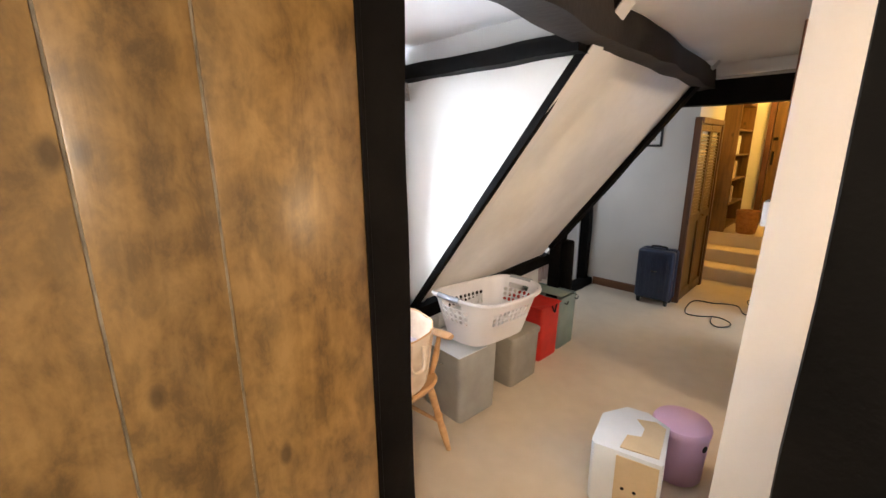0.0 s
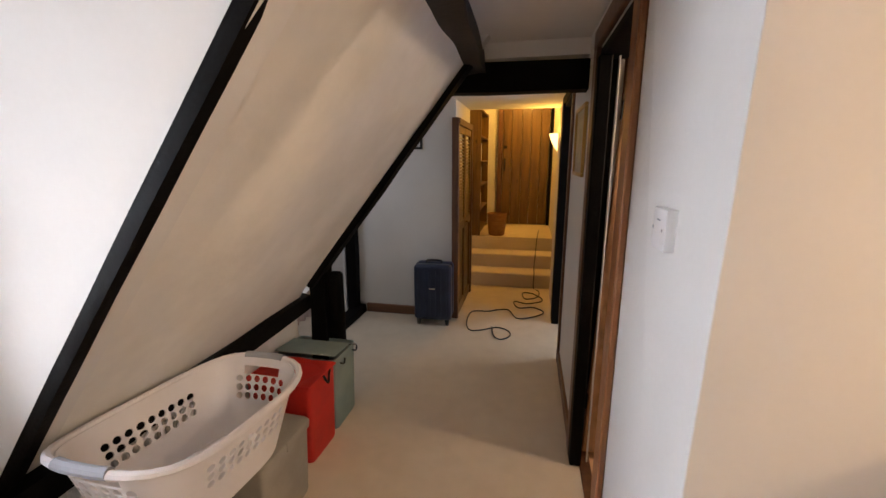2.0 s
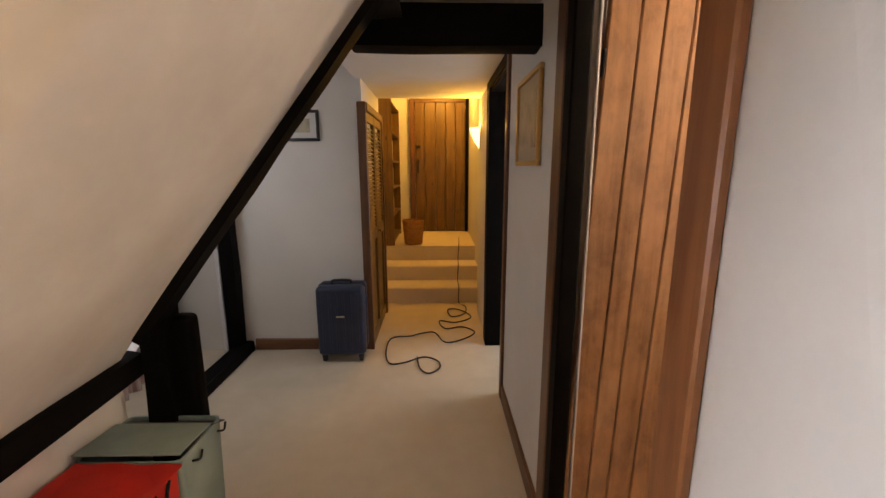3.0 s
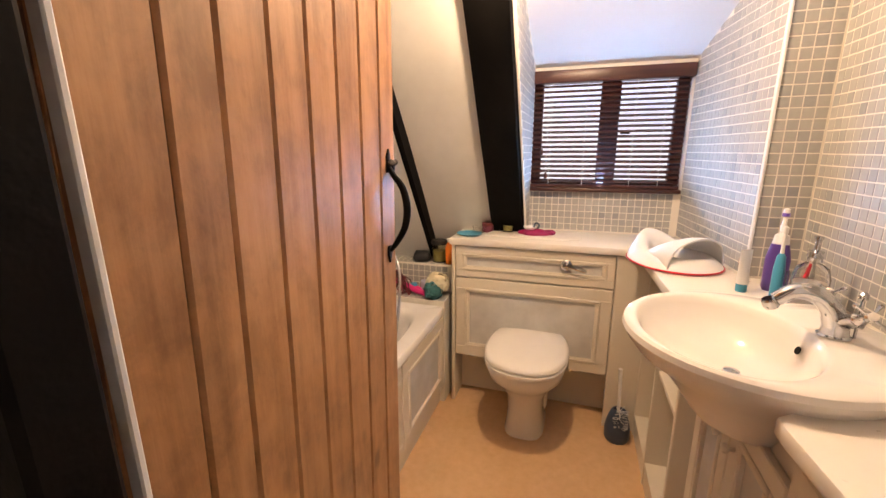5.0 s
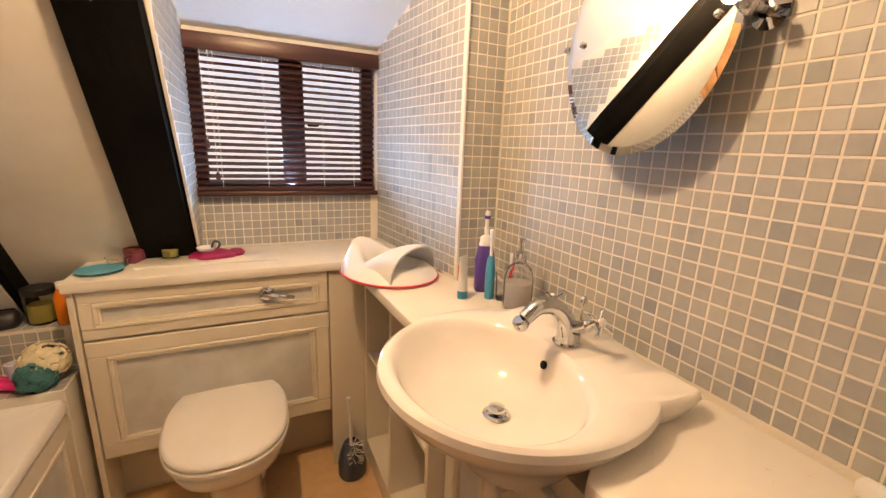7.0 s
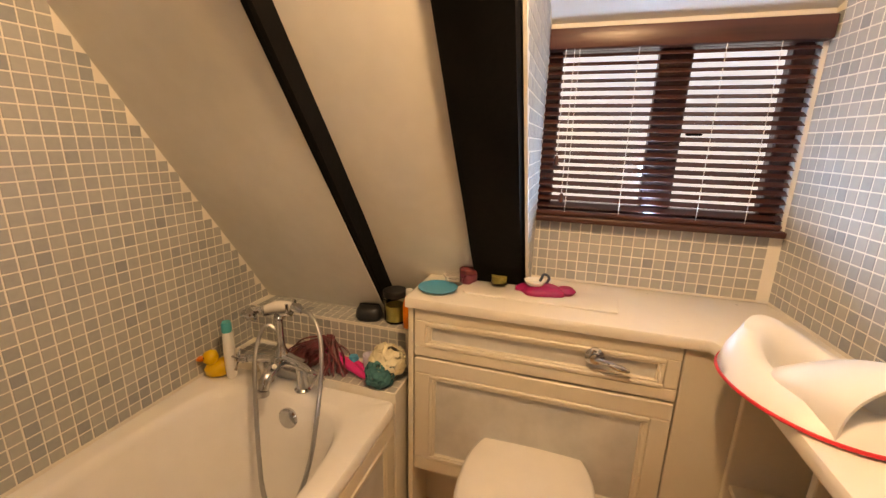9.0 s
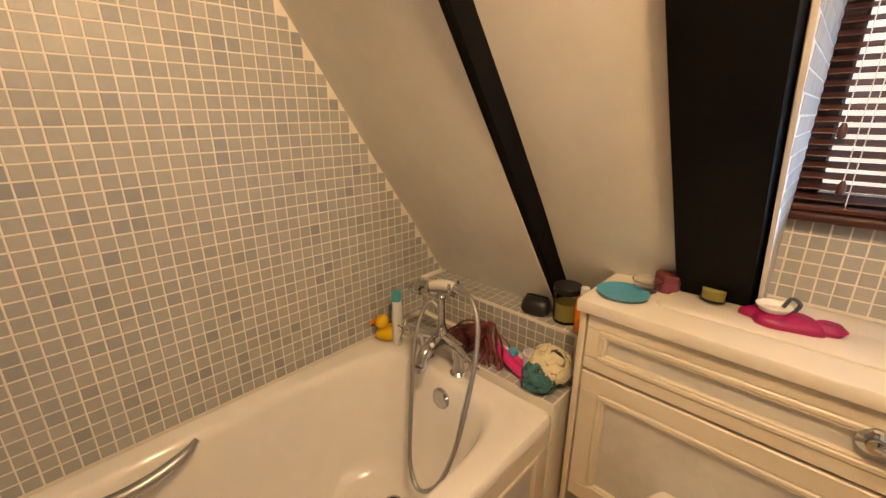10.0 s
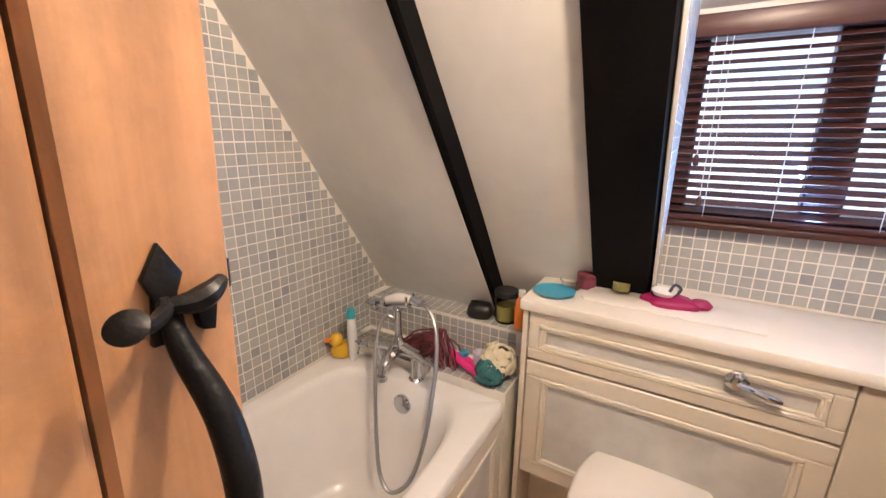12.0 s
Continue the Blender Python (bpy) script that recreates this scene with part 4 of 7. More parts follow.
for sx in (-0.135, 0.135):
    for sy in (-0.075, 0.07):
        w = part("wheel", turn(lathe([(0.0, -0.014), (0.022, -0.014), (0.026, -0.008), (0.026, 0.008), (0.022, 0.014), (0.0, 0.014)], 20), Matrix.Translation((sx, sy, 0.026)) @ Matrix.Rotation(radians(90), 4, "Y")), "black_plastic", sc)
        part("wheel_fork", box(sx - 0.02, sx + 0.02, sy - 0.018, sy + 0.018, 0.03, 0.06, 0.006), "black_plastic", sc)
sc.matrix_basis = pose(-0.885, 4.785, 0, 0, 0, 2) @ Matrix.Diagonal((1.0, 1.0, 1.06, 1))


# ---- pictures, switch, socket
def picture(name, label, m, w, h, bar, frame_mat, mat_white, inner):
    t = thing(name, label, "picture")
    for x0, x1, z0, z1 in ((-w / 2, w / 2, h / 2 - bar, h / 2), (-w / 2, w / 2, -h / 2, -h / 2 + bar), (-w / 2, -w / 2 + bar, -h / 2 + bar, h / 2 - bar), (w / 2 - bar, w / 2, -h / 2 + bar, h / 2 - bar)):
        part("frame_bar", box(x0, x1, -0.018, 0.0, z0, z1, 0.004, None, 2), frame_mat, t)
    part("mount", box(-w / 2 + bar, w / 2 - bar, -0.006, -0.001, -h / 2 + bar, h / 2 - bar), mat_white, t, "pale card mount")
    part("print", box(-w / 2 + bar + w * inner, w / 2 - bar - w * inner, -0.009, -0.006, -h / 2 + bar + h * inner, h / 2 - bar - h * inner), "print", t, "faded landscape print")
    t.matrix_basis = m
    return t


n = Nodes("faded_print", 0.4)
v = n.coords()
n.colour(n.ramp(n.noise(v, 11, 4), [(0.3, (0.25, 0.23, 0.17)), (0.5, (0.42, 0.38, 0.27)), (0.7, (0.55, 0.50, 0.38))]))
M["print"] = n.m
M["gold"] = plain("gilt_frame", (0.52, 0.33, 0.11), 0.4, 0.5)
M["mount"] = plain("cream_mount", (0.50, 0.43, 0.30), 0.6)
M["white_mount"] = plain("white_mount", (0.70, 0.68, 0.66), 0.6)
picture("picture", "gilt-framed faded print on the corridor wall", pose(XR - 0.001, 3.665, 1.63, 0, 0, -90), 0.44, 0.38, 0.02, "gold", "mount", 0.14)
picture("picture", "small black-framed picture on the far wall", pose(-1.15, 4.929, 1.735, 0, 0, 0), 0.26, 0.22, 0.022, "black_plastic", "white_mount", 0.18)

sw = thing("switch_plate", "white blank double switch plate with two screws", "switch")
part("plate", box(XR - 0.008, XR + 0.02, 2.045, 2.13, 1.345, 1.432, 0.003, None, 2), "white_plastic", sw)
for y in (2.057, 2.118):
    part("screw", turn(lathe([(0.0035, 0), (0.0035, 0.0012), (0, 0.0014)], 12), Matrix.Translation((XR - 0.010, y, 1.389)) @ Matrix.Rotation(radians(-90), 4, "Y")), "hose", sw)
part("label_bar", box(XR - 0.0108, XR - 0.0095, 2.075, 2.095, 1.407, 1.410), "grip_grey", sw)
kn = thing("dimmer_switch", "round white plastic dimmer switch on the stairwell wall", "switch")
part("base", turn(lathe([(0.032, 0), (0.032, 0.006), (0.026, 0.012), (0.0, 0.013)], 30), Matrix.Translation((0.645, YW - 0.002, 0.885)) @ Matrix.Rotation(radians(90), 4, "X")), "white_plastic", kn)
part("button", turn(lathe([(0.014, 0.012), (0.014, 0.022), (0.011, 0.026), (0.0, 0.026)], 24), Matrix.Translation((0.645, YW - 0.002, 0.885)) @ Matrix.Rotation(radians(90), 4, "X")), "white_plastic", kn)

# ---- newel and handrail at the stair head
nw = thing("newel_post", "square stained wooden newel post with a moulded cap", "newel post")
NX, NY = 0.685, 1.745
part("shaft", box(NX - 0.042, NX + 0.042, NY - 0.042, NY + 0.042, -0.15, 1.09, 0.006, None, 2), "newel", nw)
part("cap", stack([(NX, NY, 0.052, 0.052, 20, 1.09), (NX, NY, 0.056, 0.056, 20, 1.10), (NX, NY, 0.056, 0.056, 20, 1.112), (NX, NY, 0.03, 0.03, 12, 1.135), (NX, NY, 0.004, 0.004, 4, 1.14)], 40), "newel", nw)
hr = thing("handrail", "stained wooden handrail sloping down the stairs", "handrail")
part("rail", prism([(NX + 0.042, 0.93), (NX + 0.042, 1.0), (2.4, -0.25), (2.4, -0.33)], "y", NY - 0.03, NY + 0.03, 0.01), "newel", hr)
for i in range(7):
    x = NX + 0.15 + 0.22 * i
    part("baluster", box(x - 0.016, x + 0.016, NY - 0.016, NY + 0.016, -0.15 - 0.73 * (x - NX - 0.042) + 0.0, 0.96 - 0.73 * (x - NX - 0.042), 0.003), "newel", hr)
for i in range(8):
    structure("stair_down_%d" % (i + 1), box(0.64 + 0.24 * i, 0.90 + 0.24 * i, EY1, YW - 0.002, -0.30 - 0.185 * i, -0.185 * (i + 1), 0.01), "carpet", "carpeted stair tread going down", "step")
structure("floor_stair_foot", box(2.5, 3.25, EY1, YW, -2.4, -1.6), "carpet", "carpet at the stair foot", "carpet")


# ---- bathroom doorway trim and door
df = tagged(new("door_frame_bathroom"), "black-lined doorway with brown stained architrave", "door frame", kind="structure")
part("lining", box(XR - 0.004, 0.318, DY1 - 0.02, DY1, 0, DH, 0.003), "black_beam", df)
part("lining", box(XR - 0.004, XB + 0.004, DY0, DY0 + 0.03, 0, DH, 0.003), "black_beam", df)
part("lining", box(XR - 0.004, XB + 0.004, DY0 + 0.03, DY1 - 0.035, DH - 0.035, DH, 0.003), "black_beam", df)
# white strip in place of the light that shows through the hinge gap
part("lit_gap", box(0.301, 0.309, 3.092, 3.110, 0, DH - 0.035, 0.002), "wall", df, "pale strip standing in for light through the hinge gap")
part("black_edge", box(XR - 0.02, XR + 0.036, 3.058, 3.128, 0, DH - 0.035, 0.006), "black_beam", df, "black painted timber edge")
part("architrave", box(XR - 0.022, XR + 0.02, 3.129, DY1 + 0.012, 0, DH + 0.010, 0.005), "brown_trim", df)
part("architrave", box(XR - 0.022, XR, DY0 - 0.085, DY0 + 0.002, 0, DH + 0.09, 0.005), "newel", df)
part("architrave", box(XR - 0.022, XR, DY0 + 0.002, DY1 + 0.012, DH + 0.011, DH + 0.09, 0.005), "brown_trim", df)
for y0, y1, z0, z1 in ((DY0 - 0.06, DY0, 0, DH), (DY1, DY1 + 0.06, 0, DH), (DY0 - 0.06, DY1 + 0.06, DH, DH + 0.06)):
    part("architrave", box(XB, XB + 0.018, y0, y1, z0, z1, 0.004), "brown_trim", df)


def bathroom_door():
    W, face, th = 0.68, 0.0, 0.036
    d = thing("door", "waxed pine plank door with a black iron latch standing open", "door")
    edges = (0.0, 0.096, 0.171, 0.260, 0.347, 0.432, 0.517, 0.602, W)
    for a, b in zip(edges, edges[1:]):
        prof = [(a + 0.0012, 0.006), (a + 0.0055, 0.0), (b - 0.0055, 0.0), (b - 0.0012, 0.006), (b - 0.0012, 0.02), (a + 0.0012, 0.02)]
        part("plank", prism(prof, "z", 0.012, 1.955), "pine_door", d)
    part("backing", box(0, W, 0.0202, 0.024, 0.014, 1.953), "pine_door", d)
    for z in (0.22, 0.95, 1.68):
        part("ledge", box(0.03, W - 0.03, 0.024, 0.05, z, z + 0.12, 0.004), "pine_door", d)
    hx = W - 0.042
    lt = part("latch_plate", prism([(hx - 0.009, 1.276), (hx - 0.006, 1.302), (hx - 0.010, 1.312), (hx, 1.330), (hx + 0.010, 1.312), (hx + 0.006, 1.302), (hx + 0.009, 1.276)], "y", -0.005, 0.0, 0.0012), "iron", d, "black iron latch plate with a spear tip")
    grip = curve_points([(hx, -0.004, 1.290), (hx + 0.001, -0.014, 1.272), (hx + 0.004, -0.036, 1.240), (hx + 0.005, -0.046, 1.195), (hx + 0.004, -0.040, 1.150), (hx + 0.001, -0.020, 1.112), (hx, -0.005, 1.092)], 6)
    part("latch_grip", tube(grip, [0.0048 + 0.0042 * math.sin(math.pi * i / 36) for i in range(37)], 12), "iron", lt, "curved black iron grip")
    part("lower_tip", prism([(hx - 0.008, 1.104), (hx + 0.008, 1.104), (hx + 0.010, 1.084), (hx, 1.062), (hx - 0.010, 1.084)], "y", -0.005, 0.0, 0.0012), "iron", lt)
    part("thumb_piece", turn(lathe([(0.0, -0.003), (0.005, -0.0028), (0.0085, -0.0012), (0.009, 0.001), (0.006, 0.0028), (0.0, 0.003)], 20), Matrix.Translation((hx - 0.026, -0.024, 1.299)) @ Matrix.Rotation(radians(35), 4, "X") @ Matrix.Rotation(radians(-25), 4, "Y")), "iron", lt)
    part("thumb_lever", tube(curve_points([(hx - 0.024, -0.022, 1.297), (hx - 0.014, -0.017, 1.294), (hx - 0.005, -0.012, 1.297), (hx, 0.0, 1.299)], 5), 0.004, 8), "iron", lt)
    wing = curve_points([(hx - 0.002, -0.007, 1.297), (hx + 0.010, -0.011, 1.297), (hx + 0.019, -0.012, 1.300), (hx + 0.028, -0.009, 1.305)], 6)
    part("latch_wing", tube(wing, [0.0035 + 0.0035 * math.sin(math.pi * i / 18) for i in range(19)], 8), "iron", lt)
    part("latch_drop", prism([(hx + 0.010, 1.299), (hx + 0.025, 1.301), (hx + 0.021, 1.277), (hx + 0.014, 1.279)], "y", -0.010, -0.002, 0.001), "iron", lt)
    part("rivet", lathe([(0.0035, 0), (0.003, 0.0015), (0.0, 0.002)], 12), "iron", lt).matrix_basis = Matrix.Translation((hx, -0.005, 1.287)) @ Matrix.Rotation(radians(90), 4, "X")
    part("edge_catch", box(W - 0.004, W + 0.014, 0.026, 0.040, 1.284, 1.306, 0.002), "iron", d, "black latch catch")
    for z in (0.3, 1.72):
        part("hinge", tube([(-0.004, 0.004, z - 0.04), (-0.004, 0.004, z + 0.04)], 0.006, 8), "iron", d)
    return d


# the old door has dropped on its hinges and leans in its own plane
bathroom_door().matrix_basis = pose(0.325, 3.139, 1.273, 0, 2.0, 1.0) @ Matrix.Translation((0, 0, -1.25))

# ---- side-room doorway
sf = tagged(new("door_frame_side"), "black doorway into a bright side room", "door frame", kind="structure")
part("lining", box(XR - 0.02, XB, SY1 - 0.05, SY1 + 0.05, 0, SH, 0.004), "black_beam", sf)
part("lining", box(XR - 0.004, XB, SY0, SY0 + 0.025, 0, SH, 0.003), "brown_trim", sf)
part("lining", box(XR - 0.004, XB, SY0 + 0.025, SY1 - 0.05, SH - 0.03, SH, 0.003), "black_beam", sf)
part("architrave", box(XR - 0.018, XR, SY0 - 0.06, SY0, 0, SH + 0.06, 0.004), "brown_trim", sf)
part("architrave", box(XR - 0.018, XR, SY0, SY1 + 0.11, SH, SH + 0.06, 0.004), "black_beam", sf)
part("architrave", box(XR - 0.018, XR, SY1 + 0.05, SY1 + 0.11, 0, SH, 0.004), "black_beam", sf)


# ---- louvred cupboard door in the passage
def louvre_door():
    lv = thing("louvre_door", "brown louvred cupboard door in a dark frame", "cupboard door")
    x0, x1, y0, y1, h = -0.711, -0.69, 4.93, 5.74, 1.87
    part("frame_post", box(x0 - 0.03, x1 + 0.012, 4.90, 4.93, 0, h + 0.03, 0.004), "brown_trim", lv)
    part("frame_post", box(x0, x1 + 0.02, y1, y1 + 0.06, 0, h + 0.03, 0.004), "brown_trim", lv)
    part("frame_head", box(x0, x1 + 0.02, y0, y1, h - 0.03, h + 0.03, 0.004), "brown_trim", lv)
    for a, b in ((y0, (y0 + y1) / 2), ((y0 + y1) / 2, y1)):
        for y in (a + 0.003, b - 0.048):
            part("stile", box(x0 + 0.004, x1 + 0.008, y, y + 0.045, 0.02, h - 0.032, 0.003), "end_door", lv)
        for z0, z1 in ((0.02, 0.12), (0.85, 0.94), (h - 0.1, h - 0.034)):
            part("rail", box(x0 + 0.004, x1 + 0.008, a + 0.048, b - 0.048, z0, z1, 0.003), "end_door", lv)
        part("panel", box(x0 + 0.004, x0 + 0.012, a + 0.048, b - 0.048, 0.12, 0.85), "end_door", lv)
        for i in range(26):
            z = 0.955 + i * 0.031
            sl = turn(box(-0.013, 0.013, a + 0.048, b - 0.048, -0.0025, 0.0025), Matrix.Translation((x1 - 0.006, 0, z)) @ Matrix.Rotation(radians(48), 4, "Y"))
            part("slat", sl, "end_door", lv)
    part("knob", turn(lathe([(0.006, 0), (0.006, 0.01), (0.013, 0.018), (0.01, 0.026), (0, 0.028)], 16), Matrix.Translation((x1 + 0.008, (y0 + y1) / 2 + 0.03, 0.9)) @ Matrix.Rotation(radians(90), 4, "Y")), "end_door", lv)


louvre_door()

# ---- wall lamp
wl = thing("wall_lamp", "lit half-bowl glass wall lamp on a brass bracket", "wall lamp")
bowl = bmesh.new()
rings = []
for r, z in ((0.008, 0.0), (0.035, 0.03), (0.068, 0.075), (0.092, 0.125), (0.104, 0.165)):
    rings.append([(XR + 0.046 - max(0.0, 1.3 * r * math.sin(math.pi * i / 20)), 5.9 + 1.3 * r * math.cos(math.pi * i / 20), 1.58 + 1.35 * z) for i in range(21)])
bm = bmesh.new()
vs = [[bm.verts.new(p) for p in r] for r in rings]
for a, b in zip(vs, vs[1:]):
    for i in range(20):
        bm.faces.new((a[i], a[i + 1], b[i + 1], b[i]))
part("shade", thicken(bm, 0.003), "lamp_glass", wl, "glowing amber glass shade", smooth=80)
part("bracket", tube([(XR + 0.05, 5.9, 1.555), (XR + 0.03, 5.9, 1.56), (XR + 0.03, 5.9, 1.59)], 0.008, 8), "gold", wl, "brass bracket")

# ---- black cable on the floor
loops = [(-0.33, 4.75), (-0.30, 4.56), (-0.235, 4.493), (-0.16, 4.56), (-0.17, 4.68), (-0.28, 4.74), (-0.42, 4.66), (-0.528, 4.642), (-0.58, 4.85), (-0.56, 5.10), (-0.40, 5.15), (-0.31, 5.20), (-0.198, 5.223), (-0.105, 5.007),
         (0.05, 5.08), (0.155, 5.214), (0.05, 5.35), (-0.10, 5.30), (-0.15, 5.50), (0.0, 5.45), (0.155, 5.60), (0.05, 5.80), (-0.064, 5.811), (-0.03, 5.60), (0.10, 5.70), (0.12, 5.90), (0.06, 6.03)]
cab = [(x, y, 0.006 + 0.004 * (i % 2)) for i, (x, y) in enumerate(loops)] + [(0.06, 6.04, 0.18), (0.06, 6.34, 0.18), (0.07, 6.345, 0.35), (0.08, 6.64, 0.35), (0.09, 6.645, 0.52), (0.12, 7.2, 0.52)]
one("cable", tube(curve_points(cab, 8), 0.006, 6), "black_plastic", "loose black cable looped over the carpet", "cable")


# ---- upper landing: door, bookcase, bin
def end_door():
    d = thing("plank_door", "dark oak plank door with iron latch at the stair head", "door")
    y0, y1 = 7.78, 7.815
    x = -0.47
    for w in (0.135, 0.155, 0.135, 0.145, 0.135):
        part("plank", box(x + 0.002, x + w - 0.002, y0, y1, 0.52, 2.32, 0.004), "end_door", d)
        x += w
    part("latch", box(-0.445, -0.42, y0 - 0.012, y0, 1.36, 1.55, 0.004), "iron", d, "black iron latch")
    part("bolt", box(-0.455, -0.40, y0 - 0.01, y0, 1.70, 1.74, 0.003), "iron", d, "black iron bolt")
    return d


end_door()
ef = tagged(new("door_frame_end"), "dark wooden frame round the end door", "door frame", kind="structure")
part("jamb", box(-0.545, -0.475, 7.77, 7.84, 0.51, 2.37, 0.006), "brown_trim", ef)
part("jamb", box(0.240, 0.286, 7.77, 7.84, 0.51, 2.37, 0.006), "black_beam", ef)
part("head", box(-0.475, 0.240, 7.77, 7.84, 2.32, 2.37, 0.006), "brown_trim", ef)
bk = thing("bookcase", "wooden bookcase with a few things on its shelves", "bookcase")
for y in (6.68, 7.62):
    part("side", box(-0.86, -0.68, y, y + 0.02, 0.51, 2.2, 0.003), "end_door", bk)
for z in (0.55, 0.86, 1.18, 1.50, 1.82, 2.16):
    part("shelf", box(-0.86, -0.68, 6.70, 7.62, z, z + 0.02, 0.003), "end_door", bk)
part("back", box(-0.862, -0.855, 6.70, 7.62, 0.53, 2.18), "end_door", bk)
tones = ["red_cloth", "navy", "canvas", "taupe_card", "green_cloth", "white_card"]
random.seed(4)
for z in (0.57, 0.88, 1.20, 1.52):
    y = 6.73
    for k in range(9):
        w, h, dp = random.uniform(0.02, 0.045), random.uniform(0.18, 0.27), random.uniform(0.1, 0.14)
        b = thing("book", "upright book on the landing bookcase", "book", "books on the bookcase")
        part("cover", box(-0.85, -0.85 + dp, y, y + w, z, z + h, 0.003), random.choice(tones), b)
        part("pages", box(-0.848, -0.85 + dp - 0.004, y + 0.003, y + w - 0.003, z + h - 0.001, z + h + 0.001), "white_card", b)
        y += w + random.choice((0.002, 0.002, 0.08))
M["wicker"] = mottled("tan_wicker", (0.26, 0.11, 0.03), (0.40, 0.19, 0.06), 0.7, 30, 0.5, 120)
wb = thing("waste_basket", "round tan wicker basket on the landing carpet", "basket")
part("body", lathe([(0.10, 0), (0.105, 0.01), (0.135, 0.30), (0.128, 0.30), (0.1, 0.02)], 32), "wicker", wb)
for i in range(9):
    z = 0.03 + i * 0.031
    r = 0.107 + 0.1 * z
    part("weave", tube([(r * math.cos(a), r * math.sin(a), z) for a in (2 * math.pi * k / 32 for k in range(33))], 0.005, 6), "wicker", wb)
wb.matrix_basis = pose(-0.46, 6.80, 0.51)

# ---- side room: an added glowing panel, out of view, brightens it
structure("glow_panel_side_room", box(2.58, 2.6, 4.3, 5.5, 0.9, 2.0), "daylight", "added glowing panel, out of view, that brightens the side room", "window")

# ================================================================ bathroom
timber("rafter", rough_bar((bath_slope_x(0.66) + 0.098, 3.490, 0.66), (bath_slope_x(2.1) + 0.06, 3.490, 2.1), 0.029, 0.14, 0.002, 11, 24, (-0.83, 0, -0.56)), "black_beam", "black painted rafter on the bathroom slope")
timber("brace_post", rough_bar((bath_slope_x(0.85) + 0.19, 3.064, 0.85), (bath_slope_x(2.19) + 0.128, 3.056, 2.19), 0.17, 0.15, 0.002, 12, 26, (-0.83, 0, -0.56)), "black_beam", "broad black timber brace beside the bathroom window")


# ---- window and blind
def bathroom_window():
    w = tagged(new("window_2"), "dark mahogany two-light window with a slatted blind", "window", kind="structure")
    x0, x1 = XW + 0.03, XW + 0.08
    ym = 2.60
    for y0, y1, z0, z1 in ((BY0, BY1, BZ0, BZ0 + 0.05), (BY0, BY1, BZ1 - 0.05, BZ1), (BY0, BY0 + 0.05, BZ0 + 0.05, BZ1 - 0.05), (BY1 - 0.05, BY1, BZ0 + 0.05, BZ1 - 0.05), (ym - 0.045, ym + 0.045, BZ0 + 0.05, BZ1 - 0.05)):
        part("window_frame", box(x0, x1, y0, y1, z0, z1, 0.005), "mahogany", w)
    for y0, y1 in ((BY0 + 0.05, ym - 0.045), (ym + 0.045, BY1 - 0.05)):
        p = part("pane", box(x0 + 0.02, x0 + 0.026, y0, y1, BZ0 + 0.05, BZ1 - 0.05), "glass", w)
        p.visible_shadow = False
    part("window_sill", box(XW - 0.045, XW + 0.03, BY0 - 0.004, BY1 + 0.004, BZ0 - 0.008, BZ0 + 0.012, 0.006, None, 2), "mahogany", w)
    part("catch", box(x0 - 0.012, x0, ym - 0.10, ym - 0.055, 1.40, 1.41, 0.003), "iron", w)
    b = thing("venetian_blind", "dark wooden slatted blind lowered with its slats open", "blind")
    part("headrail", box(XW - 0.038, XW + 0.008, BY0 - 0.008, BY1 + 0.008, BZ1 - 0.055, BZ1 + 0.004, 0.005, None, 2), "mahogany", b)
    part("bottom_rail", box(XW - 0.03, XW + 0.004, BY0 + 0.006, BY1 - 0.006, BZ0 + 0.012, BZ0 + 0.028, 0.004), "mahogany", b)
    me = None
    n = 20
    for i in range(n):
        z = BZ0 + 0.046 + i * (BZ1 - 0.07 - BZ0 - 0.046) / (n - 1)
        bm = bmesh.new()
        box(-0.0135, 0.0135, BY0 + 0.008, BY1 - 0.008, -0.0012, 0.0012, 0.0005, bm)
        o = part("slat", bm, "mahogany", b)
        o.matrix_basis = pose(XW - 0.013, 0, z, 0, -27, 0)
    for y in (BY0 + 0.10, ym - 0.11, ym + 0.11, BY1 - 0.10):
        part("ladder_cord", tube([(XW - 0.027, y, BZ1 - 0.05), (XW - 0.027, y, BZ0 + 0.02)], 0.0011, 6), "white_plastic", b, "thin pale cord")
    for y, z in ((BY1 - 0.06, 1.33), (BY1 - 0.085, 1.21)):
        part("pull_cord", tube([(XW - 0.034, y, BZ1 - 0.05), (XW - 0.034, y, z)], 0.0011, 6), "white_plastic", b, "thin pale cord")
        part("cord_toggle", lathe([(0.004, 0), (0.008, 0.003), (0.0085, 0.02), (0.004, 0.032), (0, 0.033)], 14, (XW - 0.034, y, z - 0.03)), "mahogany", b)
    structure("backdrop_2", box(3.0, 3.02, 1.2, 4.2, 0.6, 2.6), "daylight_blue", "pale bright sky behind the blind", "sky")


n = Nodes("pale_sky_outside", 0.8)
v = n.coords()
col = n.ramp(n.noise(v, 1.3, 3), [(0.35, (0.55, 0.68, 1.0)), (0.62, (0.92, 0.95, 1.0))])
n.link(col, n.b.inputs["Emission Color"])
n.b.inputs["Emission Strength"].default_value = 0.62
M["daylight_blue"] = n.m
bathroom_window()


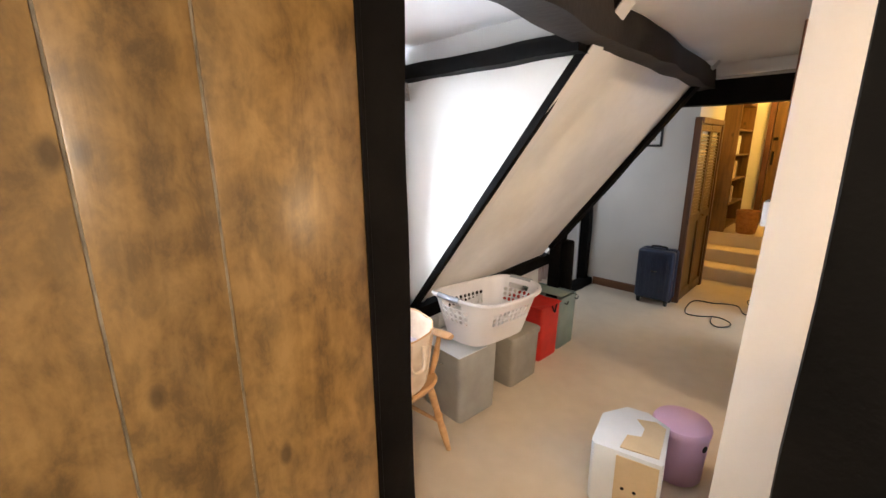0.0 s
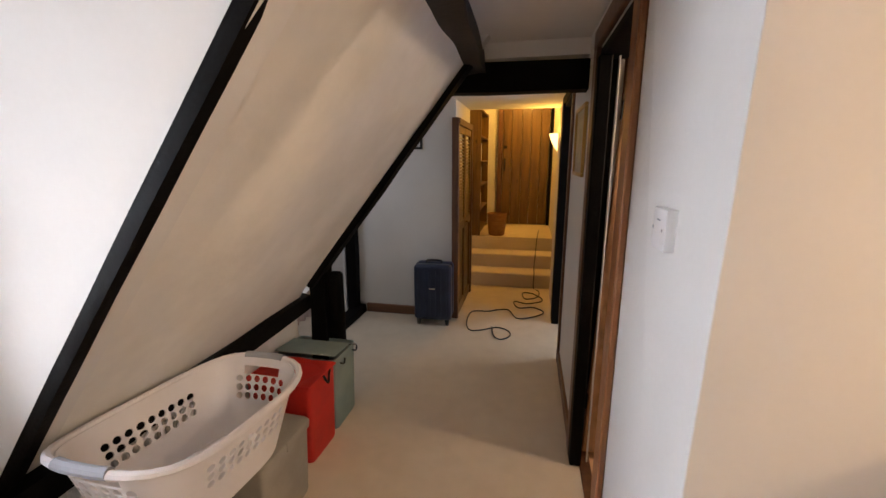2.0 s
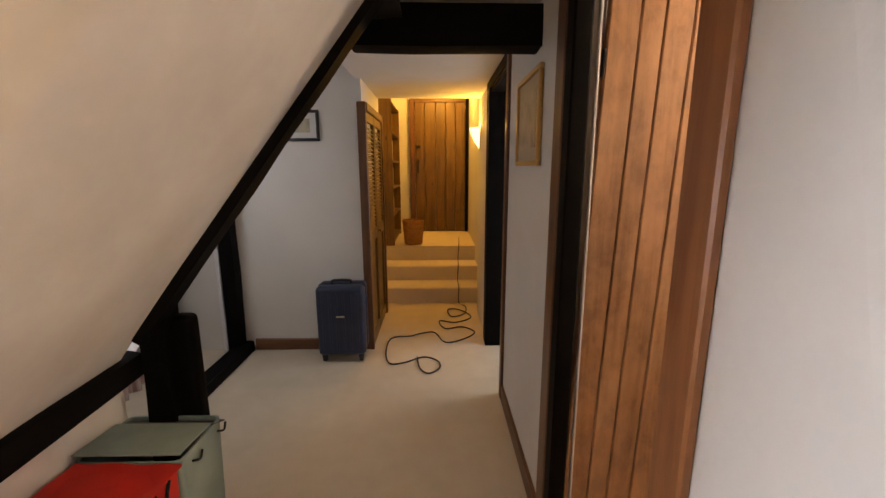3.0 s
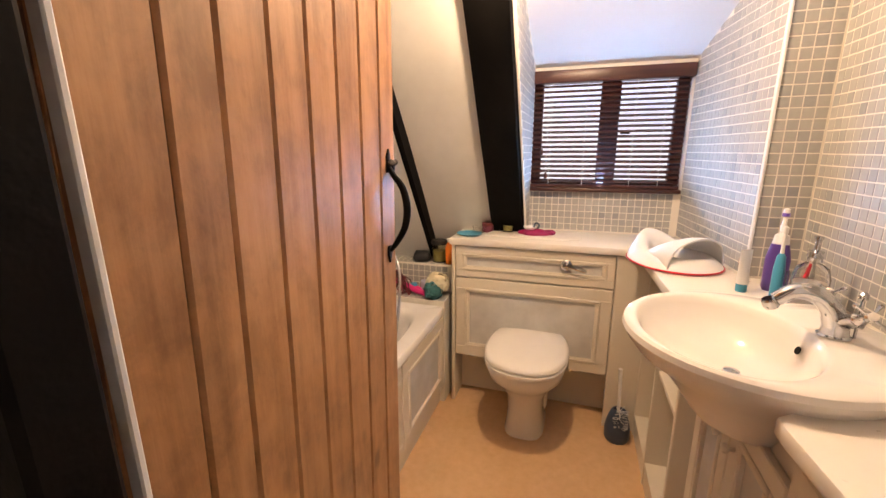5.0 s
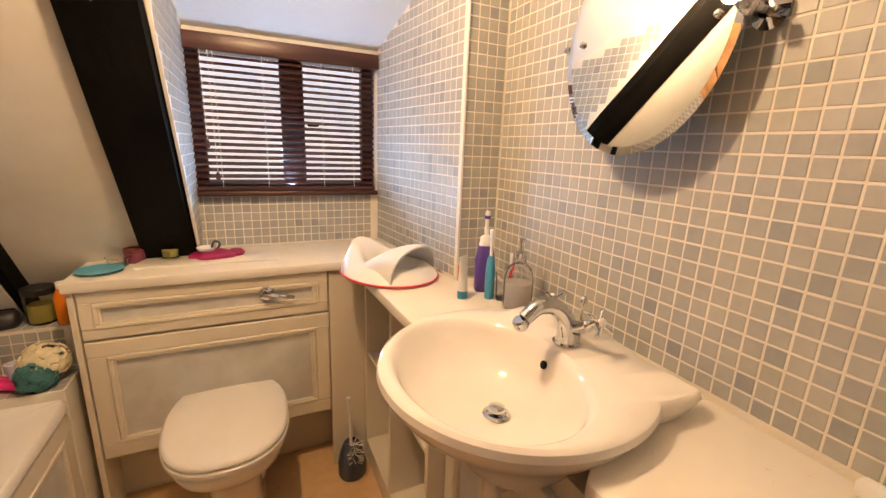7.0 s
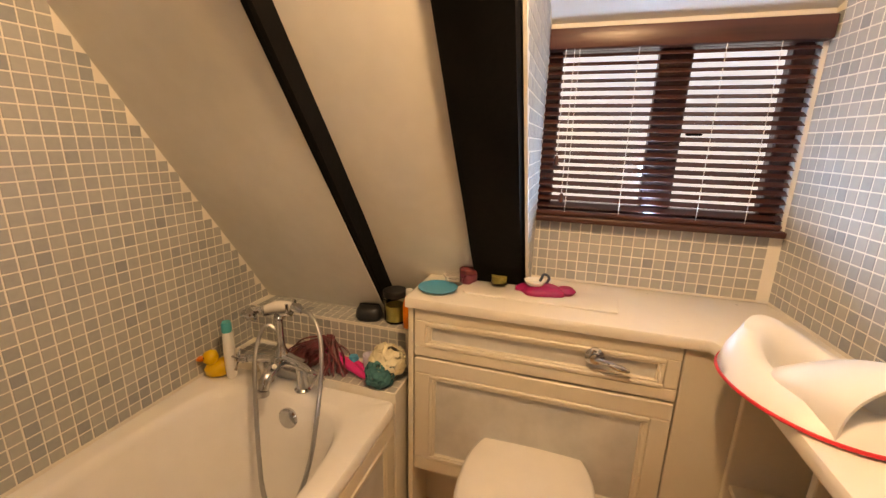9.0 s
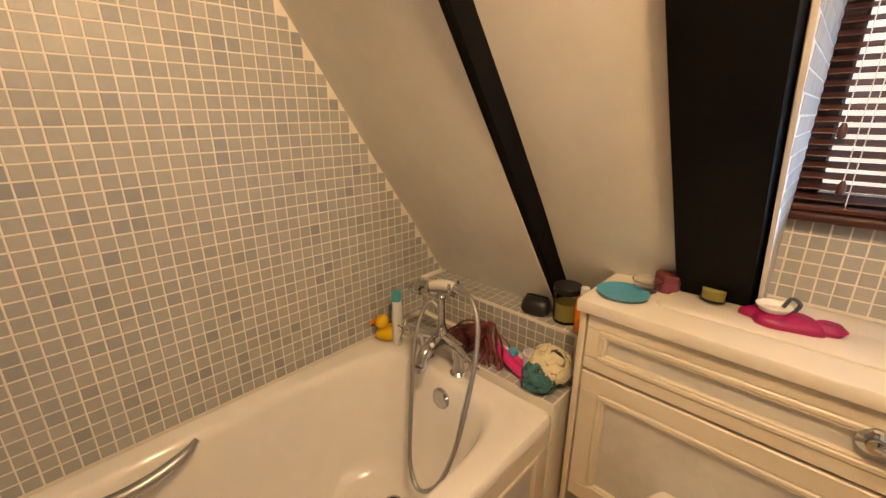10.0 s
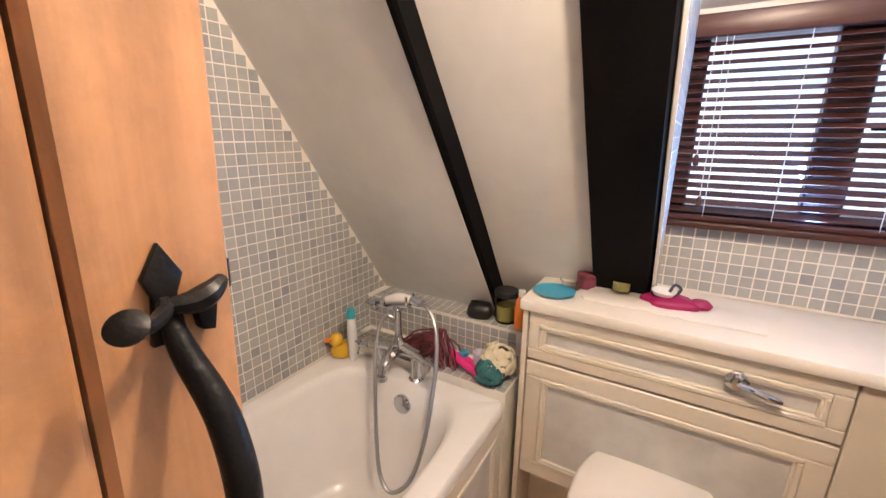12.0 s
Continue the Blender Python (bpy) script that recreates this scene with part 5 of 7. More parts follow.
# ---- panelled doors
def panelled(name, parent, origin, w, h, m, rail=0.06, th=0.018):
    """A shaker-like front with a moulded frame and a brushed inset panel, in its own plane: x across, z up, front towards -y."""
    g = bmesh.new()
    for x0, x1, z0, z1 in ((0, w, 0, rail), (0, w, h - rail, h), (0, rail, rail, h - rail), (w - rail, w, rail, h - rail)):
        box(x0, x1, -th, 0, z0, z1, 0.003, g)
    fr = part(name, turn(g, m @ Matrix.Translation(origin)), "cream", parent)
    pn = part("inset_panel", turn(box(rail - 0.002, w - rail + 0.002, -th + 0.010, -0.002, rail - 0.002, h - rail + 0.002), m @ Matrix.Translation(origin)), "panel", fr, "brushed grey-white inset panel")
    bead = bmesh.new()
    for k, d, hh in ((0.0, 0.014, 0.004), (0.014, 0.006, 0.0015)):
        r = rail + k
        for x0, x1, z0, z1 in ((r, w - r, r, r + d), (r, w - r, h - r - d, h - r), (r, r + d, r + d, h - r - d), (w - r - d, w - r, r + d, h - r - d)):
            box(x0, x1, -th - hh, -th + 0.011, z0, z1, min(0.003, hh), bead)
    part("moulding", turn(bead, m @ Matrix.Translation(origin)), "cream", fr, "cream moulded beading")
    return fr


FACE_W = Matrix.Rotation(radians(-90), 4, "Z")     # front looks to -x


def wc_unit():
    u = thing("toilet_unit", "cream panelled toilet housing with a wide drawer front", "cabinet")
    part("carcass", box(2.02, 2.32, 2.475, 3.305, 0.27, 0.868), "cream", u)
    m = Matrix.Translation((2.018, 3.285, 0)) @ FACE_W
    panelled("drawer_front", u, (0, 0, 0.708), 0.745, 0.158, m, 0.036)
    panelled("lower_front", u, (0, 0, 0.275), 0.745, 0.425, m, 0.052)
    part("side_filler", box(1.998, 2.15, 3.289, 3.306, 0.0, 0.868, 0.002), "cream", u)
    part("corner_panel", box(2.002, 2.02, 2.39, 2.536, 0.0, 0.868, 0.002), "cream", u)
    part("plinth", box(2.15, 2.31, 2.475, 3.325, 0.0, 0.27, 0.002), "cream", u)
    fl = part("flush_rosette", turn(lathe([(0.026, 0), (0.026, 0.006), (0.020, 0.011), (0.014, 0.013), (0.013, 0.022), (0, 0.023)], 24), Matrix.Translation((2.0, 2.753, 0.806)) @ Matrix.Rotation(radians(-90), 4, "Y")), "chrome", u, "chrome flush rosette")
    part("flush_lever", tube([(1.984, 2.753, 0.806), (1.978, 2.722, 0.800), (1.979, 2.685, 0.790), (1.982, 2.664, 0.785)], [0.008, 0.007, 0.009, 0.006], 10), "chrome", fl, "chrome flush lever")


wc_unit()

# ---- worktop in an L round the corner, cut for the basin
wt = thing("worktop", "white laminate worktop running round the corner", "worktop")
outl = [(1.985, 3.314), (2.334, 3.314), (2.334, 2.249), (1.655, 2.176), (1.655, 2.034), (1.325, 2.034), (1.325, 2.437), (1.94, 2.462), (1.985, 2.49)]
part("long_slab", prism(outl, "z", 0.870, 0.905, 0.006), "worktop", wt)
part("short_slab", prism([(XB + 0.002, 2.034), (0.885, 2.034), (0.885, 2.30), (0.835, 2.37), (0.82, 2.392), (0.79, 2.392), (XB + 0.002, 2.358)], "z", 0.862, 0.897, 0.006), "worktop", wt)
part("back_strip", box(0.885, 1.325, 2.034, 2.125, 0.866, 0.900, 0.003), "worktop", wt)


# ---- vanity units
def vanity():
    c = thing("vanity_cupboard", "cream cupboard with a panelled door under the worktop", "cabinet")
    part("carcass", box(XB + 0.002, 0.80, 2.035, 2.335, 0.0, 0.862), "cream", c)
    FACE_N = Matrix.Rotation(radians(180), 4, "Z")
    panelled("door", c, (0, 0, 0.12), 0.215, 0.70, Matrix.Translation((0.80, 2.336, 0)) @ FACE_N, 0.045)
    panelled("door", c, (0, 0, 0.12), 0.215, 0.70, Matrix.Translation((0.575, 2.336, 0)) @ FACE_N, 0.045)
    part("post", box(0.80, 0.83, 2.06, 2.35, 0.0, 0.862, 0.004), "cream", c)
    b = thing("basin_cupboard", "cream cupboard with twin panelled doors under the basin", "cabinet")
    part("carcass", box(0.832, 1.33, 2.05, 2.33, 0.0, 0.80), "cream", b)
    for x in (1.33, 1.08):
        d = panelled("door", b, (0, 0, 0.11), 0.244, 0.64, Matrix.Translation((x, 2.331, 0)) @ FACE_N, 0.048)
        kx = x - 0.215 if x > 1.2 else x - 0.03
        part("knob", turn(lathe([(0.005, 0), (0.005, 0.01), (0.012, 0.018), (0.011, 0.026), (0, 0.03)], 18), Matrix.Translation((kx, 2.349, 0.66)) @ Matrix.Rotation(radians(-90), 4, "X")), "cream", d, "cream turned knob")
    part("plinth", box(0.832, 1.33, 2.33, 2.345, 0.0, 0.10, 0.002), "cream", b)
    s = thing("open_shelf_unit", "cream open shelf unit below the worktop", "shelf unit")
    for x in (1.335, 1.66, 1.975):
        part("upright", box(x, x + 0.018, 2.05, 2.40, 0.0, 0.868, 0.002), "cream", s)
    part("back", box(1.353, 1.975, 2.06, 2.07, 0.06, 0.868), "cream", s)
    for x0, x1 in ((1.353, 1.66), (1.678, 1.975)):
        part("base_board", box(x0, x1, 2.07, 2.40, 0.09, 0.108, 0.002), "cream", s)
        part("shelf", box(x0, x1, 2.07, 2.39, 0.50, 0.516, 0.002), "cream", s)
        part("kick_board", box(x0, x1, 2.38, 2.395, 0.0, 0.09, 0.002), "cream", s)


vanity()


# ---- basin and its tap
def basin():
    t = thing("wash_basin", "white ceramic semi-recessed basin with a round front", "basin")
    cx, cy = 1.07, 2.345
    steps = 96

    def outline(grow, z, shelf=True):
        pts = []
        for i in range(steps):
            a = 2 * math.pi * i / steps
            c, s = math.cos(a), math.sin(a)
            r = 1 / math.sqrt((c / 0.258) ** 2 + (s / 0.262) ** 2)
            if shelf and s < 0:
                q = 1e9
                if abs(c) > 1e-4:
                    q = min(q, 0.222 / abs(c))
                q = min(q, 0.245 / -s)
                if s < -0.30 or True:
                    hx, hy = q * abs(c), -q * s
                    if hy > 0.15:
                        r = max(r, q)
            pts.append((cx + (r + grow) * c, cy + (r + grow) * s, z))
        return pts

    def bowl(rx, ry, z, dy=0.028):
        return [(cx + rx * math.cos(2 * math.pi * i / steps), cy + dy + ry * math.sin(2 * math.pi * i / steps), z) for i in range(steps)]

    def under(k, z):
        return [(cx + (p[0] - cx) * k, max(2.05, cy - 0.02 + (p[1] - cy) * k), z) for p in outline(-0.03, z)]

    body = loft([under(0.50, 0.74), under(0.66, 0.79), under(0.86, 0.85), outline(-0.03, 0.885), outline(-0.008, 0.915), outline(0.0, 0.93), outline(-0.003, 0.942), outline(-0.010, 0.947),
                 bowl(0.222, 0.172, 0.946, 0.064), bowl(0.214, 0.165, 0.940, 0.064), bowl(0.206, 0.159, 0.925, 0.062), bowl(0.190, 0.149, 0.895, 0.058), bowl(0.158, 0.127, 0.862, 0.05), bowl(0.105, 0.086, 0.838, 0.04), bowl(0.04, 0.036, 0.829, 0.03), bowl(0.022, 0.022, 0.827, 0.03)])
    part("bowl", body, "ceramic", t, smooth=40)
    part("overflow", turn(lathe([(0.0, 0), (0.009, 0), (0.009, 0.002), (0, 0.002)], 20), Matrix.Translation((1.084, 2.256, 0.905)) @ Matrix.Rotation(radians(-70), 4, "X")), "iron", t, "dark overflow hole")
    w = part("waste", lathe([(0.026, 0.0), (0.027, 0.003), (0.020, 0.005), (0.018, 0.002)], 28, (cx, cy + 0.03, 0.829)), "chrome", t, "chrome waste")
    part("plug", lathe([(0.004, 0.004), (0.017, 0.012), (0.016, 0.017), (0.008, 0.02), (0, 0.0205)], 24, (cx, cy + 0.03, 0.829)), "chrome", w, "chrome pop-up plug")


basin()


def cross_head(parent, place, axis, r=0.02):
    """A cross handle with a white button, its stem along axis."""
    q = Vector(axis).normalized().to_track_quat("Z", "Y").to_matrix().to_4x4()
    m = Matrix.Translation(place) @ q
    h = part("valve", turn(lathe([(0.012, 0), (0.013, 0.006), (0.009, 0.012), (0.009, 0.03), (0.011, 0.034), (0.007, 0.04), (0, 0.04)], 18), m), "chrome", parent)
    bm = bmesh.new()
    for k in range(4):
        a = math.pi / 4 + k * math.pi / 2
        tube([(0.004 * math.cos(a), 0.004 * math.sin(a), 0.034), (r * 0.8 * math.cos(a), r * 0.8 * math.sin(a), 0.035), (r * math.cos(a), r * math.sin(a), 0.035), (r * 1.12 * math.cos(a), r * 1.12 * math.sin(a), 0.035)], [0.0035, 0.003, 0.005, 0.003], 8, bm)
    part("cross", turn(bm, m), "chrome", h)
    part("button", turn(lathe([(0.008, 0.038), (0.0085, 0.043), (0.006, 0.046), (0, 0.047)], 16), m), "ceramic", h, "white ceramic button")


def basin_tap():
    t = thing("basin_tap", "chrome basin mixer tap with cross handles", "tap")
    bx, by, bz = 1.083, 2.203, 0.945
    part("base", lathe([(0.028, 0), (0.029, 0.005), (0.024, 0.008), (0.022, 0.022), (0.023, 0.04), (0.021, 0.05), (0, 0.056)], 24, (bx, by, bz)), "chrome", t)
    pts = curve_points([(bx, by, bz + 0.022), (bx + 0.002, by + 0.012, bz + 0.058), (bx + 0.004, by + 0.04, bz + 0.086), (bx + 0.006, by + 0.078, bz + 0.090), (bx + 0.008, by + 0.108, bz + 0.068)], 6)
    part("spout", tube(pts, [0.022 - 0.007 * i / 24 for i in range(25)], 16), "chrome", t, smooth=60)
    part("nozzle", turn(lathe([(0.013, -0.006), (0.016, 0.0), (0.016, 0.012), (0.013, 0.016)], 20), Matrix.Translation((bx + 0.009, by + 0.113, bz + 0.055)) @ Matrix.Rotation(radians(-25), 4, "X")), "chrome", t)
    for s in (1, -1):
        part("valve_arm", tube([(bx, by - 0.004, bz + 0.034), (bx + s * 0.022, by - 0.006, bz + 0.044), (bx + s * 0.042, by - 0.008, bz + 0.056)], [0.017, 0.015, 0.012], 14), "chrome", t)
        cross_head(t, (bx + s * 0.040, by - 0.008, bz + 0.055), (s, -0.15, 0.62), 0.030)
    part("pop_up_rod", tube([(bx, by - 0.034, bz), (bx, by - 0.034, bz + 0.085)], 0.003, 8), "chrome", t)
    part("rod_knob", lathe([(0.003, 0), (0.008, 0.004), (0.008, 0.013), (0.004, 0.018), (0, 0.019)], 14, (bx, by - 0.034, bz + 0.083)), "chrome", t)
    return t


basin_tap()


# ---- toilet
def toilet():
    t = thing("toilet", "white ceramic toilet with its lid closed", "toilet")
    cy = 2.90
    pan = stack([(1.95, cy, 0.165, 0.095, 3.4, 0.0), (1.95, cy, 0.16, 0.09, 3.4, 0.02), (1.94, cy, 0.145, 0.083, 3.0, 0.12), (1.93, cy, 0.145, 0.092, 2.7, 0.20), (1.89, cy, 0.175, 0.13, 2.4, 0.28),
                 (1.86, cy, 0.225, 0.168, 2.35, 0.345), (1.855, cy, 0.24, 0.18, 2.35, 0.39), (1.855, cy, 0.238, 0.178, 2.35, 0.405)], 56)
    part("pan", pan, "ceramic", t, smooth=50)
    part("neck", box(1.95, 2.16, cy - 0.1, cy + 0.1, 0.05, 0.265, 0.03, None, 3), "ceramic", t)
    part("seat", stack([(1.852, cy, 0.238, 0.182, 2.45, 0.407), (1.852, cy, 0.244, 0.187, 2.45, 0.412), (1.852, cy, 0.244, 0.187, 2.45, 0.424), (1.852, cy, 0.238, 0.181, 2.45, 0.428)], 64), "ceramic", t)
    part("lid", stack([(1.854, cy, 0.236, 0.180, 2.45, 0.4305), (1.854, cy, 0.243, 0.186, 2.45, 0.434), (1.854, cy, 0.243, 0.186, 2.45, 0.444), (1.856, cy, 0.23, 0.174, 2.45, 0.453), (1.858, cy, 0.15, 0.11, 2.3, 0.458), (1.858, cy, 0.02, 0.02, 2, 0.459)], 64), "ceramic", t, smooth=60)
    for dy in (-0.07, 0.07):
        part("hinge", turn(lathe([(0.011, -0.02), (0.011, 0.02)], 14), Matrix.Translation((1.992, cy + dy, 0.437)) @ Matrix.Rotation(radians(90), 4, "X")), "ceramic", t)
    return t


toilet()

# ---- toilet brush
M["slate_blue"] = plain("dark_slate_plastic", (0.05, 0.07, 0.11), 0.4)
tb = thing("toilet_brush", "toilet brush in a dark slate plastic holder", "toilet brush")
part("holder", lathe([(0.05, 0), (0.055, 0.01), (0.056, 0.06), (0.048, 0.10), (0.036, 0.14), (0.03, 0.15), (0.024, 0.15), (0.03, 0.13)], 28), "slate_blue", tb)
part("handle", tube([(0.0, 0.0, 0.08), (0.0, 0.005, 0.25), (0.0, 0.012, 0.36)], [0.006, 0.007, 0.009], 10), "white_plastic", tb, "white plastic handle")
br = bmesh.new()
random.seed(3)
for i in range(70):
    a, z = random.uniform(0, 6.28), random.uniform(0.06, 0.15)
    tube([(0, 0, z), (0.034 * math.cos(a) - 0.012, 0.034 * math.sin(a), z + 0.012)], 0.0012, 4, br)
part("bristles", turn(br, Matrix.Translation((-0.03, 0.01, 0.02))), "white_plastic", tb, "white bristles")
tb.matrix_basis = pose(1.93, 2.475, 0, 0, 0, 20)


# ---- bath
def bath():
    t = thing("bath", "white acrylic bath with a cream panelled side", "bath")
    X0, X1, Y0, Y1, Z = XB + 0.004, 1.96, 3.332, YB - 0.001, 0.55
    cx, cy = (X0 + X1) / 2, (Y0 + Y1) / 2
    a, b = (X1 - X0) / 2, (Y1 - Y0) / 2
    ix, ia, iy, ib = 1.165, 0.715, 3.690, 0.283
    tub = stack([(cx, cy, a - 0.012, b - 0.012, 60, Z - 0.04), (cx, cy, a, b, 60, Z - 0.035), (cx, cy, a, b, 60, Z - 0.008), (cx, cy, a - 0.006, b - 0.006, 60, Z),
                 (ix, iy, ia + 0.012, ib + 0.012, 5.6, Z - 0.001), (ix, iy, ia, ib, 5.6, Z - 0.006), (ix, iy, ia - 0.012, ib - 0.01, 5.0, Z - 0.03), (ix - 0.008, iy, ia - 0.05, ib - 0.03, 3.6, 0.36),
                 (ix - 0.01, iy, ia - 0.09, ib - 0.05, 3.4, 0.22), (ix - 0.01, iy, ia - 0.15, ib - 0.085, 3.2, 0.165), (ix, iy, ia - 0.35, ib - 0.17, 2.6, 0.152), (ix, iy, 0.02, 0.02, 2, 0.15)], 128, False)
    part("tub", tub, "acrylic", t, smooth=45)
    pm = Matrix.Translation((X0, Y0 + 0.034, 0))
    part("side_panel", box(X0, X1, Y0 + 0.012, Y0 + 0.03, 0.10, Z - 0.04, 0.002), "cream", t, "cream bath side panel")
    part("plinth", box(X0, X1, Y0 + 0.03, Y0 + 0.045, 0.0, 0.10, 0.002), "cream", t)
    for i in range(3):
        w = (X1 - X0) / 3 - 0.01
        panelled("panel_front", t, (i * (w + 0.01) + 0.005, 0, 0.105), w, 0.395, Matrix.Translation((X0, Y0 + 0.013, 0)), 0.055, 0.008)
    part("overflow", turn(lathe([(0.036, 0), (0.036, 0.008), (0.030, 0.013), (0, 0.015)], 28), Matrix.Translation((1.862, 3.672, 0.475)) @ Matrix.Rotation(radians(-84), 4, "Y")), "chrome", t, "chrome overflow cover")
    part("waste", lathe([(0.034, 0), (0.035, 0.004), (0.026, 0.006), (0.024, 0.0)], 28, (1.66, 3.695, 0.168)), "chrome", t, "chrome waste")
    grip = curve_points([(0.975, 3.945, 0.545), (1.0, 3.93, 0.530), (1.06, 3.915, 0.528), (1.13, 3.913, 0.533), (1.20, 3.925, 0.545), (1.235, 3.945, 0.553)], 6)
    part("grip", tube(grip, [0.009 + 0.007 * math.sin(math.pi * i / 30) for i in range(31)], 12), "hose", t, "brushed steel grip handle")


bath()


# ---- tiled shelf behind the bath end
structure("shelf_bath_end", box(1.962, 2.12, 3.335, YB, 0.0, 0.575), "grout", "tiled shelf at the end of the bath", "shelf")
structure("ledge_bath_end", box(2.12, 2.36, 3.335, YB, 0.0, 0.722), "grout", "raised tiled ledge under the slope", "ledge")


# ---- bath mixer with handset and hose
def bath_mixer():
    t = thing("bath_mixer", "chrome bath mixer with a telephone handset and hose", "tap")
    x, y, z = 1.918, 3.728, 0.55
    for dy in (-0.075, 0.075):
        part("pillar", lathe([(0.027, 0), (0.028, 0.005), (0.021, 0.012), (0.017, 0.05), (0.022, 0.075), (0.018, 0.09)], 20, (x, y + dy, z)), "chrome", t)
        part("valve_arm", tube([(x, y + dy * 0.6, z + 0.098), (x - 0.012, y + dy * 1.25, z + 0.094), (x - 0.022, y + dy * 1.7, z + 0.088)], [0.016, 0.014, 0.010], 12), "chrome", t)
        cross_head(t, (x - 0.021, y + dy * 1.65, z + 0.088), (-0.3, dy * 13.3, -0.12), 0.034)
    part("bridge", tube([(x, y - 0.085, z + 0.09), (x, y - 0.05, z + 0.098), (x, y, z + 0.102), (x, y + 0.05, z + 0.098), (x, y + 0.085, z + 0.09)], [0.022, 0.020, 0.030, 0.020, 0.022], 16), "chrome", t)
    part("spout", tube(curve_points([(x, y, z + 0.10), (x - 0.045, y - 0.004, z + 0.098), (x - 0.088, y - 0.008, z + 0.08), (x - 0.108, y - 0.010, z + 0.05)], 6), [0.024 - 0.0004 * i for i in range(19)], 14), "chrome", t)
    part("spout_mouth", lathe([(0.016, 0), (0.019, 0.004), (0.018, 0.018), (0.014, 0.02)], 18, (x - 0.109, y - 0.010, z + 0.032)), "chrome", t)
    lever = part("diverter_lever", tube([(x - 0.03, y, z + 0.115), (x - 0.055, y - 0.012, z + 0.125), (x - 0.075, y - 0.03, z + 0.118)], [0.008, 0.006, 0.005], 10), "chrome", t)
    part("lever_tip", lathe([(0.0, -0.008), (0.007, -0.004), (0.008, 0.002), (0.005, 0.008), (0, 0.009)], 14, (x - 0.076, y - 0.032, z + 0.118)), "ceramic", lever, "white ceramic tip")
    part("column", lathe([(0.024, 0), (0.026, 0.012), (0.016, 0.03), (0.012, 0.05), (0.012, 0.13), (0.017, 0.14), (0.013, 0.155)], 20, (x, y, z + 0.11)), "chrome", t)
    cr = bmesh.new()
    tube([(x, y + 0.045, z + 0.252), (x, y, z + 0.262), (x, y - 0.05, z + 0.272)], 0.009, 10, cr)
    for dy, dz in ((0.045, 0.0), (-0.05, 0.02)):
        for dx in (-0.018, 0.018):
            tube(curve_points([(x, y + dy, z + 0.252 + dz), (x + dx, y + dy, z + 0.262 + dz), (x + dx * 1.1, y + dy, z + 0.292 + dz)], 4), 0.005, 8, cr)
    part("cradle", cr, "chrome", t)
    hs = part("handset", tube(curve_points([(x, y + 0.05, z + 0.272), (x, y + 0.01, z + 0.288), (x, y - 0.03, z + 0.296), (x, y - 0.062, z + 0.296)], 6), [0.0145 + 0.003 * math.sin(math.pi * i / 18) for i in range(19)], 16), "ceramic", t, "white ceramic handset grip")
    part("handset_neck", tube([(x, y + 0.045, z + 0.274), (x - 0.003, y + 0.075, z + 0.268), (x - 0.010, y + 0.095, z + 0.262)], [0.013, 0.011, 0.014], 12), "chrome", hs)
    part("handset_head", turn(lathe([(0.010, -0.026), (0.015, -0.012), (0.025, 0.0), (0.028, 0.012), (0.024, 0.018), (0, 0.019)], 22), Matrix.Translation((x - 0.014, y + 0.100, z + 0.255)) @ Matrix.Rotation(radians(-130), 4, "Y")), "chrome", hs, "chrome spray head")
    part("handset_tail", tube([(x, y - 0.058, z + 0.296), (x, y - 0.078, z + 0.294), (x - 0.002, y - 0.095, z + 0.288)], [0.0155, 0.015, 0.010], 12), "chrome", hs)
    loop = curve_points([(x - 0.002, y - 0.092, z + 0.289), (1.908, 3.598, 0.835), (1.885, 3.553, 0.785), (1.850, 3.528, 0.70), (1.805, 3.518, 0.58), (1.755, 3.520, 0.44), (1.715, 3.548, 0.325), (1.695, 3.605, 0.275), (1.705, 3.655, 0.315), (1.745, 3.698, 0.42), (1.800, 3.742, 0.575), (1.845, 3.772, 0.68), (1.885, 3.780, 0.745), (1.908, 3.766, 0.770), (1.915, 3.745, 0.755), (x, y, z + 0.185)], 10)
    part("hose", tube(loop, [0.0066 + 0.0007 * (i % 2) for i in range(len(loop))], 10), "hose", t, "ribbed steel hose")


bath_mixer()


# ---- things on the bath's end
M["duck"] = plain("yellow_rubber", (0.75, 0.46, 0.02), 0.35)
M["orange"] = plain("orange_plastic", (0.75, 0.2, 0.02), 0.4)
M["teal"] = mottled("teal_net", (0.02, 0.11, 0.12), (0.05, 0.20, 0.21), 0.7, 30, 0.4, 120)
M["cream_net"] = mottled("cream_net", (0.62, 0.55, 0.38), (0.76, 0.70, 0.53), 0.8, 30, 0.4, 120)
M["cyan"] = plain("sky_blue_plastic", (0.05, 0.33, 0.52), 0.35)
M["teal_cap"] = plain("turquoise_cap", (0.04, 0.38, 0.42), 0.35)
M["magenta"] = plain("magenta_fabric", (0.30, 0.006, 0.085), 0.5)
M["hot_pink"] = plain("hot_pink_plastic", (0.70, 0.03, 0.22), 0.4)
M["purple"] = plain("purple_plastic", (0.10, 0.05, 0.28), 0.35)
M["red_plastic"] = plain("red_plastic", (0.62, 0.03, 0.05), 0.35)
M["rose"] = plain("dusky_rose_jar", (0.22, 0.05, 0.09), 0.3)
M["smoke"] = glass("pale_olive_glass", (0.90, 0.90, 0.76), 0.05, 1.2)
M["clear_plastic"] = glass("clear_plastic", (0.97, 0.96, 0.97), 0.03, 1.2)
M["candle"] = plain("yellow_green_candle", (0.55, 0.50, 0.20), 0.4)

